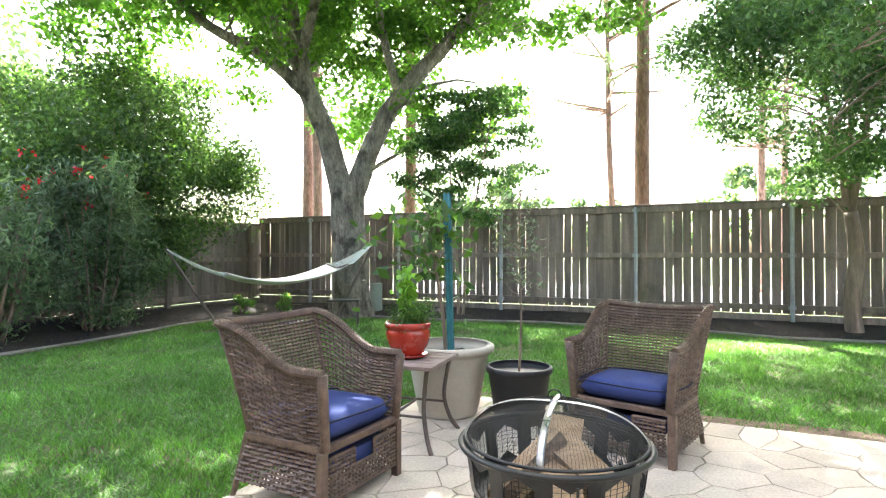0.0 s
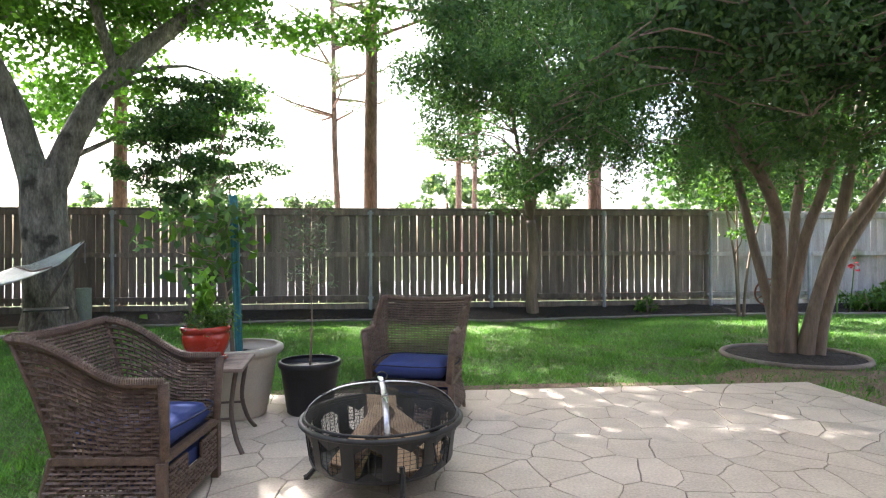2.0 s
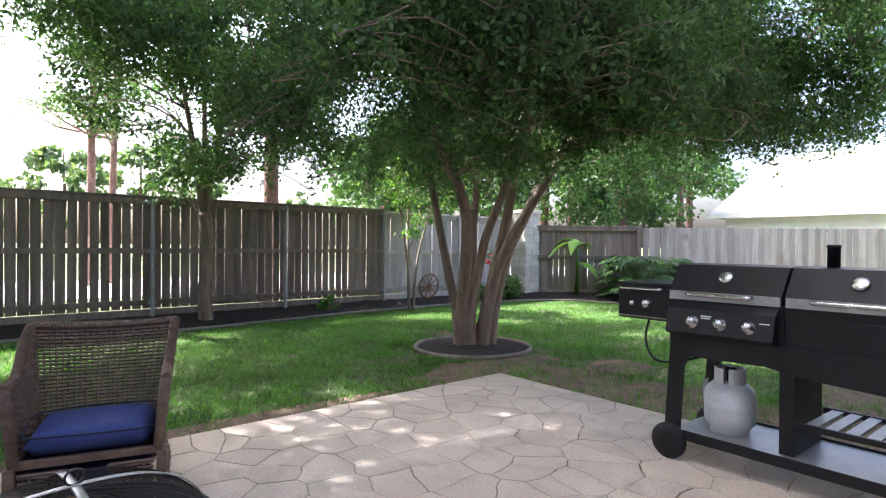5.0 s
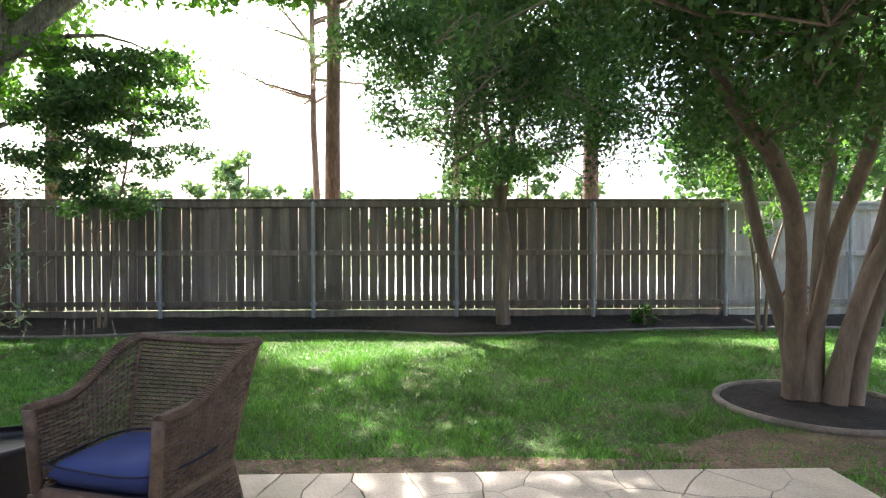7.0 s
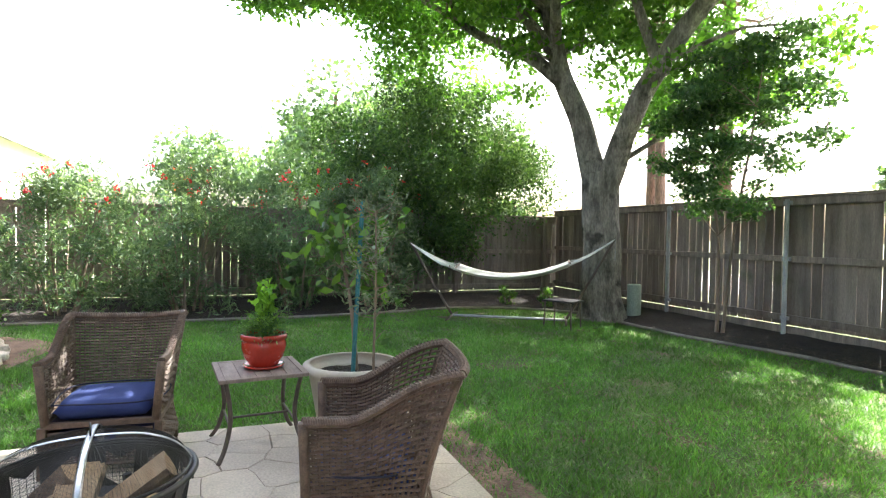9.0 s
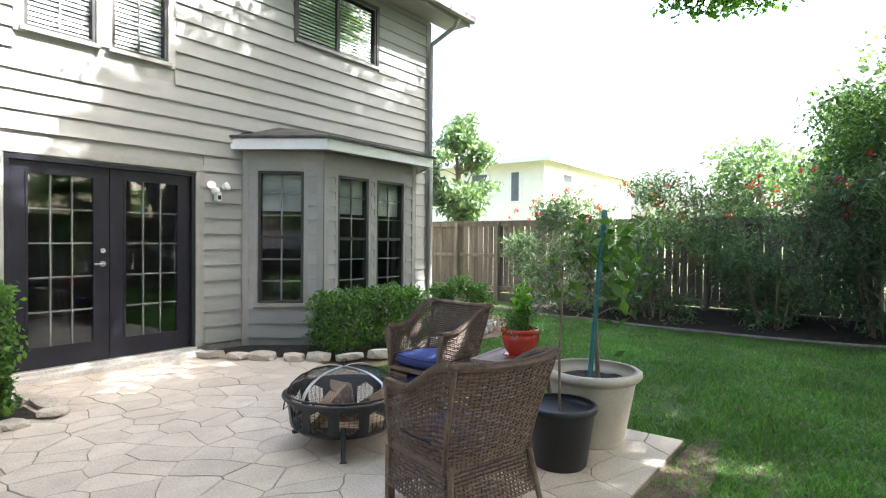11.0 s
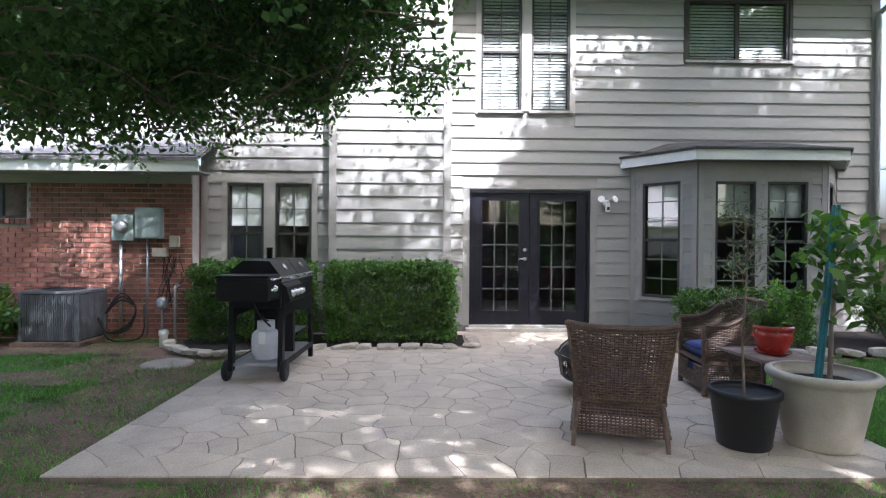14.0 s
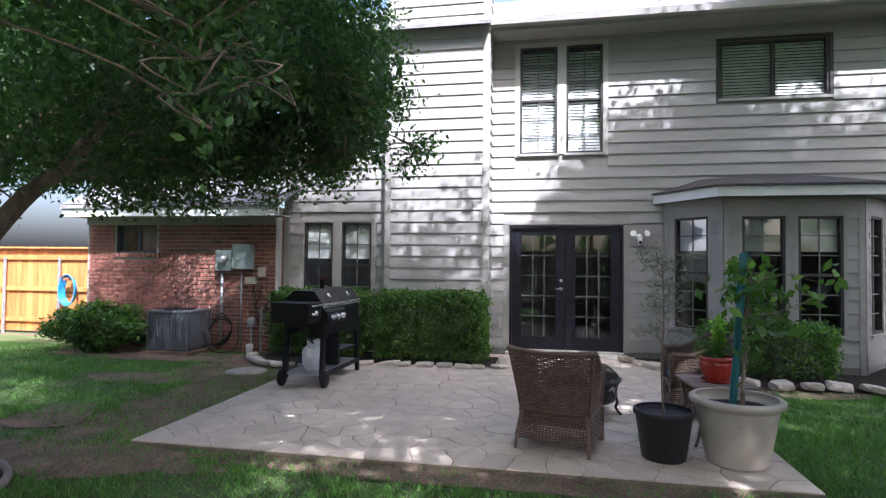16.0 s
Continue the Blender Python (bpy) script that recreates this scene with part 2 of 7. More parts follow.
M_BUSHLEAF = foliage("ligustrum_leaf", (0.035, 0.075, 0.024), (0.12, 0.20, 0.055), 0.35)
M_OLEANDER = foliage("oleander_leaf", (0.08, 0.13, 0.07), (0.19, 0.26, 0.15), 0.3)
M_HEDGELEAF = foliage("boxwood_leaf", (0.035, 0.09, 0.018), (0.17, 0.30, 0.055), 0.35)
M_BRIGHTLEAF = foliage("fresh_leaf", (0.12, 0.25, 0.035), (0.27, 0.45, 0.07), 0.45)
M_GREYLEAF = foliage("olive_leaf", (0.10, 0.13, 0.085), (0.20, 0.23, 0.16), 0.25)
M_PINELEAF = foliage("pine_needles", (0.06, 0.10, 0.05), (0.14, 0.19, 0.10), 0.35)
M_PETAL = foliage("red_petals", (0.45, 0.02, 0.03), (0.70, 0.05, 0.08), 0.35)


# ---- large structure ----
GROUND = -0.045
gb = bmesh.new()
gv = [gb.verts.new(p) for p in ((-900, -900, GROUND), (900, -900, GROUND), (900, 900, GROUND), (-900, 900, GROUND))]
gb.faces.new(gv)
tagged(part("ground", gb, M_LAWN), "green lawn ground with patches of thatch", "ground", kind="structure")

PX0, PX1, PY0, PY1 = -1.53, 3.69, 0.12, 5.38


def smooth_line(pts, n=6):
    """Catmull-Rom through points."""
    pts = [Vector(p) for p in pts]
    out = []
    for i in range(len(pts) - 1):
        p0, p1, p2, p3 = pts[max(i - 1, 0)], pts[i], pts[i + 1], pts[min(i + 2, len(pts) - 1)]
        for k in range(n):
            t = k / n
            out.append(0.5 * (2 * p1 + (p2 - p0) * t + (2 * p0 - 5 * p1 + 4 * p2 - p3) * t * t + (3 * p1 - p0 - 3 * p2 + p3) * t ** 3))
    out.append(pts[-1])
    return out


FENCE_Y = 11.25
WEST_X = -8.8
BED_EDGE = smooth_line([(-7.1, 0.6), (-7.0, 2.5), (-6.85, 4.2), (-6.9, 5.6), (-7.1, 6.9), (-7.3, 8.0), (-7.0, 9.2), (-6.0, 10.2), (-4.7, 10.12), (-3.5, 10.22), (-2.6, 10.45), (-1.3, 10.58), (-0.1, 10.55), (0.9, 10.4), (1.8, 10.2), (3.1, 10.34), (4.4, 10.5), (5.8, 10.66), (7.4, 10.65), (9.0, 10.5), (10.2, 10.0), (10.7, 9.2), (11.1, 8.1), (11.8, 7.2)])


def bed(name, inner, outer, material, z, label):
    bm = bmesh.new()
    rows = []
    for (a, b) in zip(inner, outer):
        row = []
        for k in range(7):
            u = k / 6
            x, y = a[0] * (1 - u) + b[0] * u, a[1] * (1 - u) + b[1] * u
            row.append(bm.verts.new((x, y, z + 0.14 * u + 0.025 * noise.noise((x * 2.5, y * 2.5, 0)))))
        rows.append(row)
    for r, s in zip(rows, rows[1:]):
        for k in range(6):
            bm.faces.new((r[k], r[k + 1], s[k + 1], s[k]))
    return tagged(part(name, bm, material, smooth=True), label, "flower bed", kind="structure")


COL = (10.35, 11.02)


def east_line(d):
    """A point of the slanting east fence, d metres from the stone column."""
    return (COL[0] + 0.2 + 0.695 * d, COL[1] - 0.2 - 0.719 * d)


outer = []
for p in BED_EDGE:
    if p.x < -6.6 and p.y < 9.3:
        outer.append((WEST_X + 0.02, p.y))
    elif p.x < -5.3:
        u = min(1.0, max(0.0, (p.x + 6.9) / 1.0))
        outer.append((WEST_X + 0.02 + 2.6 * u * u, FENCE_Y - 0.03 - 2.0 * (1 - u)))
    elif p.x > 9.6:
        u = min(1.0, (p.x - 9.6) / 2.2)
        e = east_line(4.6 * u)
        outer.append((e[0] - 0.03, e[1] - 0.03))
    else:
        outer.append((p.x, FENCE_Y - 0.03))
bed("mulch_bed", BED_EDGE, outer, M_MULCH, GROUND + 0.02, "dark shredded mulch bed along the fence")

# thin pale edging along the bed
eb = bmesh.new()
tube(eb, [(p.x, p.y, GROUND + 0.025 + 0.012 * noise.noise((p.x, p.y, 3))) for p in BED_EDGE], 0.028, 6)
tagged(part("bed_edging", eb, surface("edging_concrete", (0.15, 0.125, 0.10), (0.26, 0.23, 0.20), 0.9, 4, 60, 0.4), smooth=True), "weathered pale edging strip between lawn and mulch", "edging", kind="structure")

# patio slab
pb = boxes((PX0, PX1, PY0, PY1, GROUND - 0.08, -0.008), bevel=0.012)
patio = tagged(part("patio", pb, M_JOINT), "stamped concrete patio slab with flagstone pattern", "patio", kind="structure")


def patch(name, cx, cy, rx, ry, z, material, label, seed):
    bm = bmesh.new()
    c = bm.verts.new((cx, cy, z + 0.004))
    ring = []
    for k in range(48):
        a = k * math.tau / 48
        r = 1 + 0.35 * noise.noise((math.cos(a) * 1.6 + seed, math.sin(a) * 1.6, seed)) + 0.12 * noise.noise((math.cos(a) * 6, math.sin(a) * 6, seed))
        ring.append(bm.verts.new((cx + rx * r * math.cos(a), cy + ry * r * math.sin(a), z)))
    for k in range(48):
        bm.faces.new((c, ring[k], ring[(k + 1) % 48]))
    return tagged(part(name, bm, material), label, "bare soil", kind="structure")


DIRT = [(4.2, 4.0, 0.65, 1.7), (4.7, 2.3, 0.9, 0.85), (3.9, 5.72, 1.1, 0.36), (0.9, 5.5, 2.3, 0.2), (5.6, 3.0, 0.7, 0.3), (5.0, 4.9, 0.45, 0.3), (6.4, 1.4, 1.8, 0.42), (-2.6, 1.3, 1.3, 1.0), (-4.6, 1.0, 2.0, 1.0)]
for i, (cx, cy, rx, ry) in enumerate(DIRT):
    patch("bare_soil", cx, cy, rx, ry, GROUND + 0.006 + 0.0015 * i, M_DIRT, "trodden bare brown soil beside the lawn", i * 3.1)


# ---- house ----
def wall_with_holes(bm, x0, x1, z0, z1, y0, y1, holes):
    """A wall slab in x and z, from y0 to y1, with rectangular openings (x0, x1, z0, z1)."""
    xs = sorted({x0, x1, *[h[0] for h in holes], *[h[1] for h in holes]})
    zs = sorted({z0, z1, *[h[2] for h in holes], *[h[3] for h in holes]})
    for a, b in zip(xs, xs[1:]):
        for c, d in zip(zs, zs[1:]):
            mx, mz = (a + b) / 2, (c + d) / 2
            if not any(h[0] < mx < h[1] and h[2] < mz < h[3] for h in holes):
                box(bm, a, b, y0, y1, c, d)
    bmesh.ops.remove_doubles(bm, verts=bm.verts, dist=1e-5)
    return bm


BOARD = 0.19
board_meshes = {}


def siding(parent, x0, x1, z0, z1, y, holes=(), m=None):
    """Lapped boards on a wall whose face is at y, facing +y, left out at openings."""
    z = z0
    while z < z1 - 0.02:
        top = min(z + BOARD, z1)
        cuts = [(x0, x1)]
        for hx0, hx1, hz0, hz1 in holes:
            if hz0 < top - 0.01 and hz1 > z + 0.01:
                nxt = []
                for a, b in cuts:
                    if hx1 <= a or hx0 >= b:
                        nxt.append((a, b))
                    else:
                        if hx0 - a > 0.02:
                            nxt.append((a, hx0))
                        if b - hx1 > 0.02:
                            nxt.append((hx1, b))
                cuts = nxt
        for a, b in cuts:
            key = (round(b - a, 3), round(top - z, 3))
            if key not in board_meshes:
                bm = bmesh.new()
                w, h = key
                lap = 0.0 if h < BOARD - 0.01 else 0.012
                ps = [(0, -0.004, h + lap), (0, 0.004, h + lap), (0, 0.026, 0.003), (0, 0.024, 0), (0, -0.004, 0)]
                l = [bm.verts.new(p) for p in ps]
                r = [bm.verts.new((w, p[1], p[2])) for p in ps]
                n = len(ps)
                for i in range(n):
                    bm.faces.new((l[i], l[(i + 1) % n], r[(i + 1) % n], r[i]))
                bm.faces.new(l[::-1])
                bm.faces.new(r)
                me = bpy.data.meshes.new("siding_board")
                bmesh.ops.recalc_face_normals(bm, faces=bm.faces)
                bm.to_mesh(me)
                bm.free()
                me.materials.append(M_SIDING)
                board_meshes[key] = me
            mm = pose(a, y, z)
            shared("siding_board", board_meshes[key], (m @ mm) if m is not None else mm, parent)
        z = top


DOOR = (-0.925, 0.925, 0.08, 2.15)
WIN_UP = [(0.145, 0.765, 3.37, 5.18), (-0.595, -0.005, 3.37, 5.18)]
WIN_WIDE = (-3.97, -2.40, 4.17, 5.09)
EAVE_Z = 5.33
BAY_X0, BAY_X1, BAY_F0, BAY_F1, BAY_Y = -1.57, -4.71, -2.23, -4.05, 0.77

wb = bmesh.new()
wall_with_holes(wb, -5.37, 1.245, -0.1, EAVE_Z, -0.2, 0.0, [DOOR, *WIN_UP, WIN_WIDE, (-4.6, -1.68, 0.5, 2.4)])
wall_north = tagged(part("wall_north", wb, M_TRIM), "grey-beige lap siding wall of the house", "wall", kind="structure")
siding(wall_north, -5.25, 1.245, 0.10, EAVE_Z - 0.02, 0.0,
       [(-1.03, 1.03, 0, 2.27), (-0.68, 0.85, 3.29, 5.26), (-4.03, -2.34, 4.11, 5.15), (-4.75, -1.53, 0, 2.62)])
part("corner_board", boxes((-5.385, -5.25, -0.1, 0.025, 0.0, EAVE_Z - 0.03), bevel=0.004), M_TRIM, wall_north)
# side wall, chimney, window wall
sb = boxes((-5.37, -5.17, -9, -0.2, -0.1, EAVE_Z))
tagged(part("wall_west", sb, M_SIDING), "grey-beige side wall of the house", "wall", kind="structure")
cb = boxes((1.245, 2.96, -0.3, 0.5, -0.1, 7.6))
wall_chimney = tagged(part("wall_chimney", cb, M_TRIM), "siding-clad chimney chase standing out from the house wall", "wall", kind="structure")
siding(wall_chimney, 1.34, 2.87, 0.10, 7.55, 0.5)
part("corner_board", boxes((1.225, 1.34, 0.4, 0.525, 0.02, 7.6), bevel=0.004), M_TRIM, wall_chimney)
part("corner_board", boxes((2.87, 2.98, 0.4, 0.525, 0.02, 7.6), bevel=0.004), M_TRIM, wall_chimney)
siding(wall_chimney, 0.02, 0.38, 0.10, 7.55, 0.0, m=pose(1.245, 0.0, 0, rz=90))
WIN_L = [(3.27, 3.80, 0.72, 2.19), (3.97, 4.50, 0.72, 2.19)]
lb = bmesh.new()
wall_with_holes(lb, 2.96, 4.87, -0.1, EAVE_Z, 0.1, 0.3, [*WIN_L, (3.35, 4.3, 3.6, 4.9)])
wall_window = tagged(part("wall_window", lb, M_TRIM), "grey-beige siding wall with a pair of sash windows", "wall", kind="structure")
siding(wall_window, 2.96, 4.78, 0.10, EAVE_Z - 0.02, 0.3, [(3.18, 4.59, 0.62, 2.28), (3.26, 4.39, 3.51, 4.99)])
part("corner_board", boxes((4.78, 4.885, 0.2, 0.325, 0.0, EAVE_Z - 0.02), bevel=0.004), M_TRIM, wall_window)
fb = boxes((-5.37, 4.9, -0.3, 0.012, -0.1, 0.09))
tagged(part("foundation", fb, surface("foundation_concrete", (0.16, 0.15, 0.14), (0.25, 0.24, 0.22), 0.9, 4, 60, 0.3)), "grey concrete foundation strip under the siding", "foundation", kind="structure")

# rooms behind the openings; their dark colour stands in for the missing light
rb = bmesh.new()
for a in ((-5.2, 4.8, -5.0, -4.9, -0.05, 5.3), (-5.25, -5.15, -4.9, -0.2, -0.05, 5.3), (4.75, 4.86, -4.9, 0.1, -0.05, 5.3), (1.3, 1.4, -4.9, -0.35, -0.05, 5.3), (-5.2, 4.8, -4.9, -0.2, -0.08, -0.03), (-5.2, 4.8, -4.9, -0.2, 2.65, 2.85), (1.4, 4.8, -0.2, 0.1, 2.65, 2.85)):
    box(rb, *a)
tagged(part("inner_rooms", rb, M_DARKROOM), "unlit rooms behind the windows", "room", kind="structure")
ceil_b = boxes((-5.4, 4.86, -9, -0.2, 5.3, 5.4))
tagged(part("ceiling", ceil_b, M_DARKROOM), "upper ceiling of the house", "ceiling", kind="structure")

# main roof with soffit, fascia and gutter
rf = bmesh.new()
for tri in (((-6.0, 0.55, 5.50), (1.2, 0.55, 5.50), (1.2, -4.8, 8.3), (-6.0, -4.8, 8.3)), ((1.2, 0.75, 5.40), (5.3, 0.75, 5.40), (5.3, -4.8, 8.3), (1.2, -4.8, 8.3)), ((-6.0, -4.8, 8.3), (5.3, -4.8, 8.3), (5.3, -10, 5.5), (-6.0, -10, 5.5))):
    lo = [rf.verts.new((x, y, z - 0.06)) for x, y, z in tri]
    hi = [rf.verts.new((x, y, z)) for x, y, z in tri]
    rf.faces.new(hi)
    rf.faces.new(lo[::-1])
    for i in range(4):
        rf.faces.new((lo[i], lo[(i + 1) % 4], hi[(i + 1) % 4], hi[i]))
roof = tagged(part("roof", rf, M_SHINGLE), "grey shingle roof of the two-storey house", "roof", kind="structure")
part("soffit", boxes((-5.9, 1.22, 0.03, 0.46, 5.31, 5.335), (3.0, 5.2, 0.33, 0.68, 5.31, 5.335)), M_TRIM, roof)
part("fascia", boxes((-5.95, 1.22, 0.46, 0.49, 5.30, 5.49), (3.0, 5.25, 0.68, 0.71, 5.30, 5.44), bevel=0.004), M_TRIM, roof)
gt = bmesh.new()
for x0, x1, y in ((-5.95, 1.21, 0.50),):
    prof = [(y, 5.45), (y, 5.36), (y + 0.06, 5.34), (y + 0.10, 5.37), (y + 0.115, 5.46), (y + 0.105, 5.46), (y + 0.09, 5.38), (y + 0.055, 5.352), (y + 0.01, 5.37), (y + 0.01, 5.45)]
    l = [gt.verts.new((x0, a, b)) for a, b in prof]
    r = [gt.verts.new((x1, a, b)) for a, b in prof]
    for i in range(len(prof)):
        gt.faces.new((l[i], l[(i + 1) % len(prof)], r[(i + 1) % len(prof)], r[i]))
part("gutter", gt, M_TRIM, roof, "grey painted metal gutter")
vt = bmesh.new()
lathe(vt, [(0.05, 0), (0.05, 0.32), (0.09, 0.33), (0.09, 0.40), (0.0, 0.42)], 12, (-1.6, -0.5, 5.95))
tagged(part("roof_vent_pipe", vt, M_STEEL, smooth=True), "small metal vent pipe on the shingle roof", "vent pipe")
ds = bmesh.new()
tube(ds, [(-5.53, 0.52, 5.36), (-5.53, 0.44, 5.2), (-5.33, 0.08, 4.9), (-5.33, 0.07, 4.8), (-5.33, 0.07, 0.15), (-5.33, 0.16, 0.06)], 0.04, 8)
tagged(part("downspout", ds, M_TRIM), "grey painted downspout at the house corner", "downspout")


def sash_window(name, x0, x1, z0, z1, y, cols, rows, frame_mat, label, shade=0.0, blinds=False, m=None, wide=False):
    """A window in an opening: casing, frame, panes between muntins, sill, with a shade or blinds behind."""
    w = thing(name, label, "window", m=m)
    w["kind"] = "structure"
    f = 0.035
    part("window_frame", boxes((x0, x0 + f, y - 0.10, y + 0.008, z0, z1), (x1 - f, x1, y - 0.10, y + 0.008, z0, z1), (x0 + f, x1 - f, y - 0.10, y + 0.008, z0, z0 + f), (x0 + f, x1 - f, y - 0.10, y + 0.008, z1 - f, z1), bevel=0.003), frame_mat, w)
    part("window_sill", boxes((x0 - 0.04, x1 + 0.04, y, y + 0.05, z0 - 0.045, z0 - 0.002), bevel=0.006), M_TRIM, w)
    mid = (z0 + z1) / 2
    if not wide:
        part("meeting_rail", boxes((x0 + f, x1 - f, y - 0.06, y - 0.015, mid - 0.02, mid + 0.02), bevel=0.003), frame_mat, w)
    else:
        xm = (x0 + x1) / 2
        part("meeting_stile", boxes((xm - 0.03, xm + 0.03, y - 0.06, y - 0.012, z0 + f, z1 - f), bevel=0.003), frame_mat, w)
    for i in range(1, cols):
        x = x0 + (x1 - x0) * i / cols
        if not wide:
            part("muntin", boxes((x - 0.008, x + 0.008, y - 0.052, y - 0.028, z0 + f, z1 - f)), M_MUNTIN, w)
    for j in range(1, rows):
        z = z0 + (z1 - z0) * j / rows
        if abs(z - mid) > 0.05 and not wide:
            part("muntin", boxes((x0 + f, x1 - f, y - 0.051, y - 0.029, z - 0.008, z + 0.008)), M_MUNTIN, w)
    for j in range(1 if wide else rows):
        for i in range(cols):
            a0, a1 = x0 + f + (x1 - x0 - 2 * f) * i / cols, x0 + f + (x1 - x0 - 2 * f) * (i + 1) / cols
            n = 1 if wide else rows
            b0, b1 = z0 + f + (z1 - z0 - 2 * f) * j / n, z0 + f + (z1 - z0 - 2 * f) * (j + 1) / n
            p = part("pane", boxes((a0, a1, y - 0.042, y - 0.038, b0, b1)), M_GLASS, w)
            p.visible_shadow = False
    if shade:
        part("roller_shade", boxes((x0 + f, x1 - f, y - 0.085, y - 0.080, z1 - (z1 - z0) * shade, z1 - f)), M_BLIND, w, "white roller shade half drawn")
    if blinds:
        z = z0 + 0.06
        while z < z1 - 0.06:
            part("blind_slat", box(bmesh.new(), x0 + f, x1 - f, -0.0015, 0.0015, -0.021, 0.021, m=pose(0, y - 0.075, z, rx=24)), M_BLIND, w)
            z += 0.05
    return w


M_DARKFRAME = surface("dark_bronze_frame", (0.03, 0.028, 0.027), (0.06, 0.055, 0.052), 0.45, 4, 50, 0.05, metal=0.3)
M_PALEFRAME = surface("grey_frame_paint", (0.36, 0.34, 0.31), (0.44, 0.42, 0.385), 0.5, 4, 50, 0.05, amount=0.06)
for i, (a, b, c, d) in enumerate(WIN_UP):
    sash_window("window_1", a, b, c, d, 0.0, 2, 6, M_DARKFRAME, "tall upstairs sash window with white slatted blinds", blinds=True)
sash_window("window_2", *WIN_WIDE, 0.0, 2, 1, M_DARKFRAME, "wide upstairs sliding window with half-open blinds", blinds=True, wide=True)
part("casing", boxes((-0.68, -0.597, 0.0, 0.022, 3.31, 5.25), (0.767, 0.85, 0.0, 0.022, 3.31, 5.25), (-0.003, 0.143, 0.0, 0.022, 3.36, 5.19), (-0.597, 0.767, 0.0, 0.022, 5.19, 5.25), bevel=0.004), M_PALEFRAME, wall_north)
part("casing", boxes((-4.03, -3.975, 0, 0.022, 4.12, 5.14), (-2.395, -2.34, 0, 0.022, 4.12, 5.14), (-3.975, -2.395, 0, 0.022, 5.095, 5.14), bevel=0.004), M_DARKFRAME, wall_north)
for (a, b, c, d) in WIN_L:
    sash_window("window_3", a, b, c, d, 0.3, 2, 4, M_DARKFRAME, "downstairs sash window with shade half drawn", shade=0.42)
part("casing", boxes((3.18, 3.268, 0.3, 0.322, 0.63, 2.28), (4.502, 4.59, 0.3, 0.322, 0.63, 2.28), (3.802, 3.968, 0.3, 0.322, 0.68, 2.2), (3.268, 4.502, 0.3, 0.322, 2.2, 2.28), bevel=0.004), M_TRIM, wall_window)
sash_window("window_4", 3.35, 4.30, 3.6, 4.9, 0.3, 2, 2, M_DARKFRAME, "upstairs window behind the tree", blinds=True)

# ---- bay window ----
bay = tagged(new("bay_window"), "three-sided bay clad in grey lap siding under a small shingle roof", "bay window")
bay["kind"] = "structure"
SIDE_L = math.hypot(BAY_F0 - BAY_X0, BAY_Y)
side_ang = math.degrees(math.atan2(BAY_Y, -(BAY_F0 - BAY_X0)))
m_left = pose(BAY_X0, 0, 0, rz=180 - side_ang) @ Matrix.Diagonal((1, 1, 1, 1))
m_front = pose(BAY_F0, BAY_Y, 0, rz=180)
m_right = pose(BAY_F1, BAY_Y, 0, rz=180 + side_ang)


def bay_face(m, w, holes):
    """One face of the bay: local x runs along the wall, the outside is at local -y."""
    b = wall_with_holes(bmesh.new(), 0, w, -0.1, 2.52, 0.0, 0.12, holes)
    f = part("bay_wall", b, M_TRIM, bay)
    f.matrix_basis = m
    flip = m @ pose(w, 0, 0, rz=180)
    grown = [(w - h[1] - 0.05, w - h[0] + 0.05, h[2] - 0.06, h[3] + 0.6) for h in holes]
    siding(f, 0.07, w - 0.07, 0.10, 2.5, 0.0, grown, m=pose(w, 0, 0, rz=180))
    part("corner_board", boxes((0.0, 0.075, -0.026, 0.0, 0.0, 2.5), (w - 0.075, w, -0.026, 0.0, 0.0, 2.5), bevel=0.003), M_TRIM, f)
    hz = max(h[3] for h in holes)
    part("frieze", boxes((0.075, w - 0.075, -0.02, 0.0, hz + 0.05, 2.5)), M_TRIM, f)
    part("casing", boxes(*[(h[0] - 0.05, h[0] - 0.002, -0.018, 0, h[2] - 0.05, h[3] + 0.05) for h in holes], *[(h[1] + 0.002, h[1] + 0.05, -0.018, 0, h[2] - 0.05, h[3] + 0.05) for h in holes], *[(h[0] - 0.002, h[1] + 0.002, -0.018, 0, h[3] + 0.002, h[3] + 0.05) for h in holes]), M_TRIM, f)
    for h in holes:
        sash_window("window_5", w - h[1], w - h[0], h[2], h[3], 0.0, 2, 6 if len(holes) else 4, M_DARKFRAME, "bay sash window with white shade over dark room", shade=0.3, m=flip)


FRONT_W = BAY_F0 - BAY_F1
bay_face(m_left, SIDE_L, [(0.19, 0.77, 0.55, 2.25)])
bay_face(m_front, FRONT_W, [(0.245, 0.815, 0.55, 2.23), (0.98, 1.555, 0.55, 2.23)])
bay_face(m_right, SIDE_L, [(SIDE_L - 0.77, SIDE_L - 0.19, 0.55, 2.25)])
E1 = [(-1.38, 0.0), (-2.08, 1.02), (-4.20, 1.02), (-4.90, 0.0)]
fz = bmesh.new()
for (a, b) in zip(E1, E1[1:]):
    d = (Vector(b) - Vector(a)).normalized()
    nrm = Vector((-d.y, d.x))
    q = [Vector(a), Vector(b), Vector(b) + nrm * 0.025, Vector(a) + nrm * 0.025]
    prism(fz, [(p.x, p.y) for p in q][::-1], 2.50, 2.635)
part("fascia", fz, M_WHITE, bay, "white painted fascia board")
part("soffit", prism(bmesh.new(), [(-1.42, 0.03), (-2.1, 0.99), (-4.18, 0.99), (-4.86, 0.03)][::-1], 2.515, 2.53), M_TRIM, bay)
br = bmesh.new()
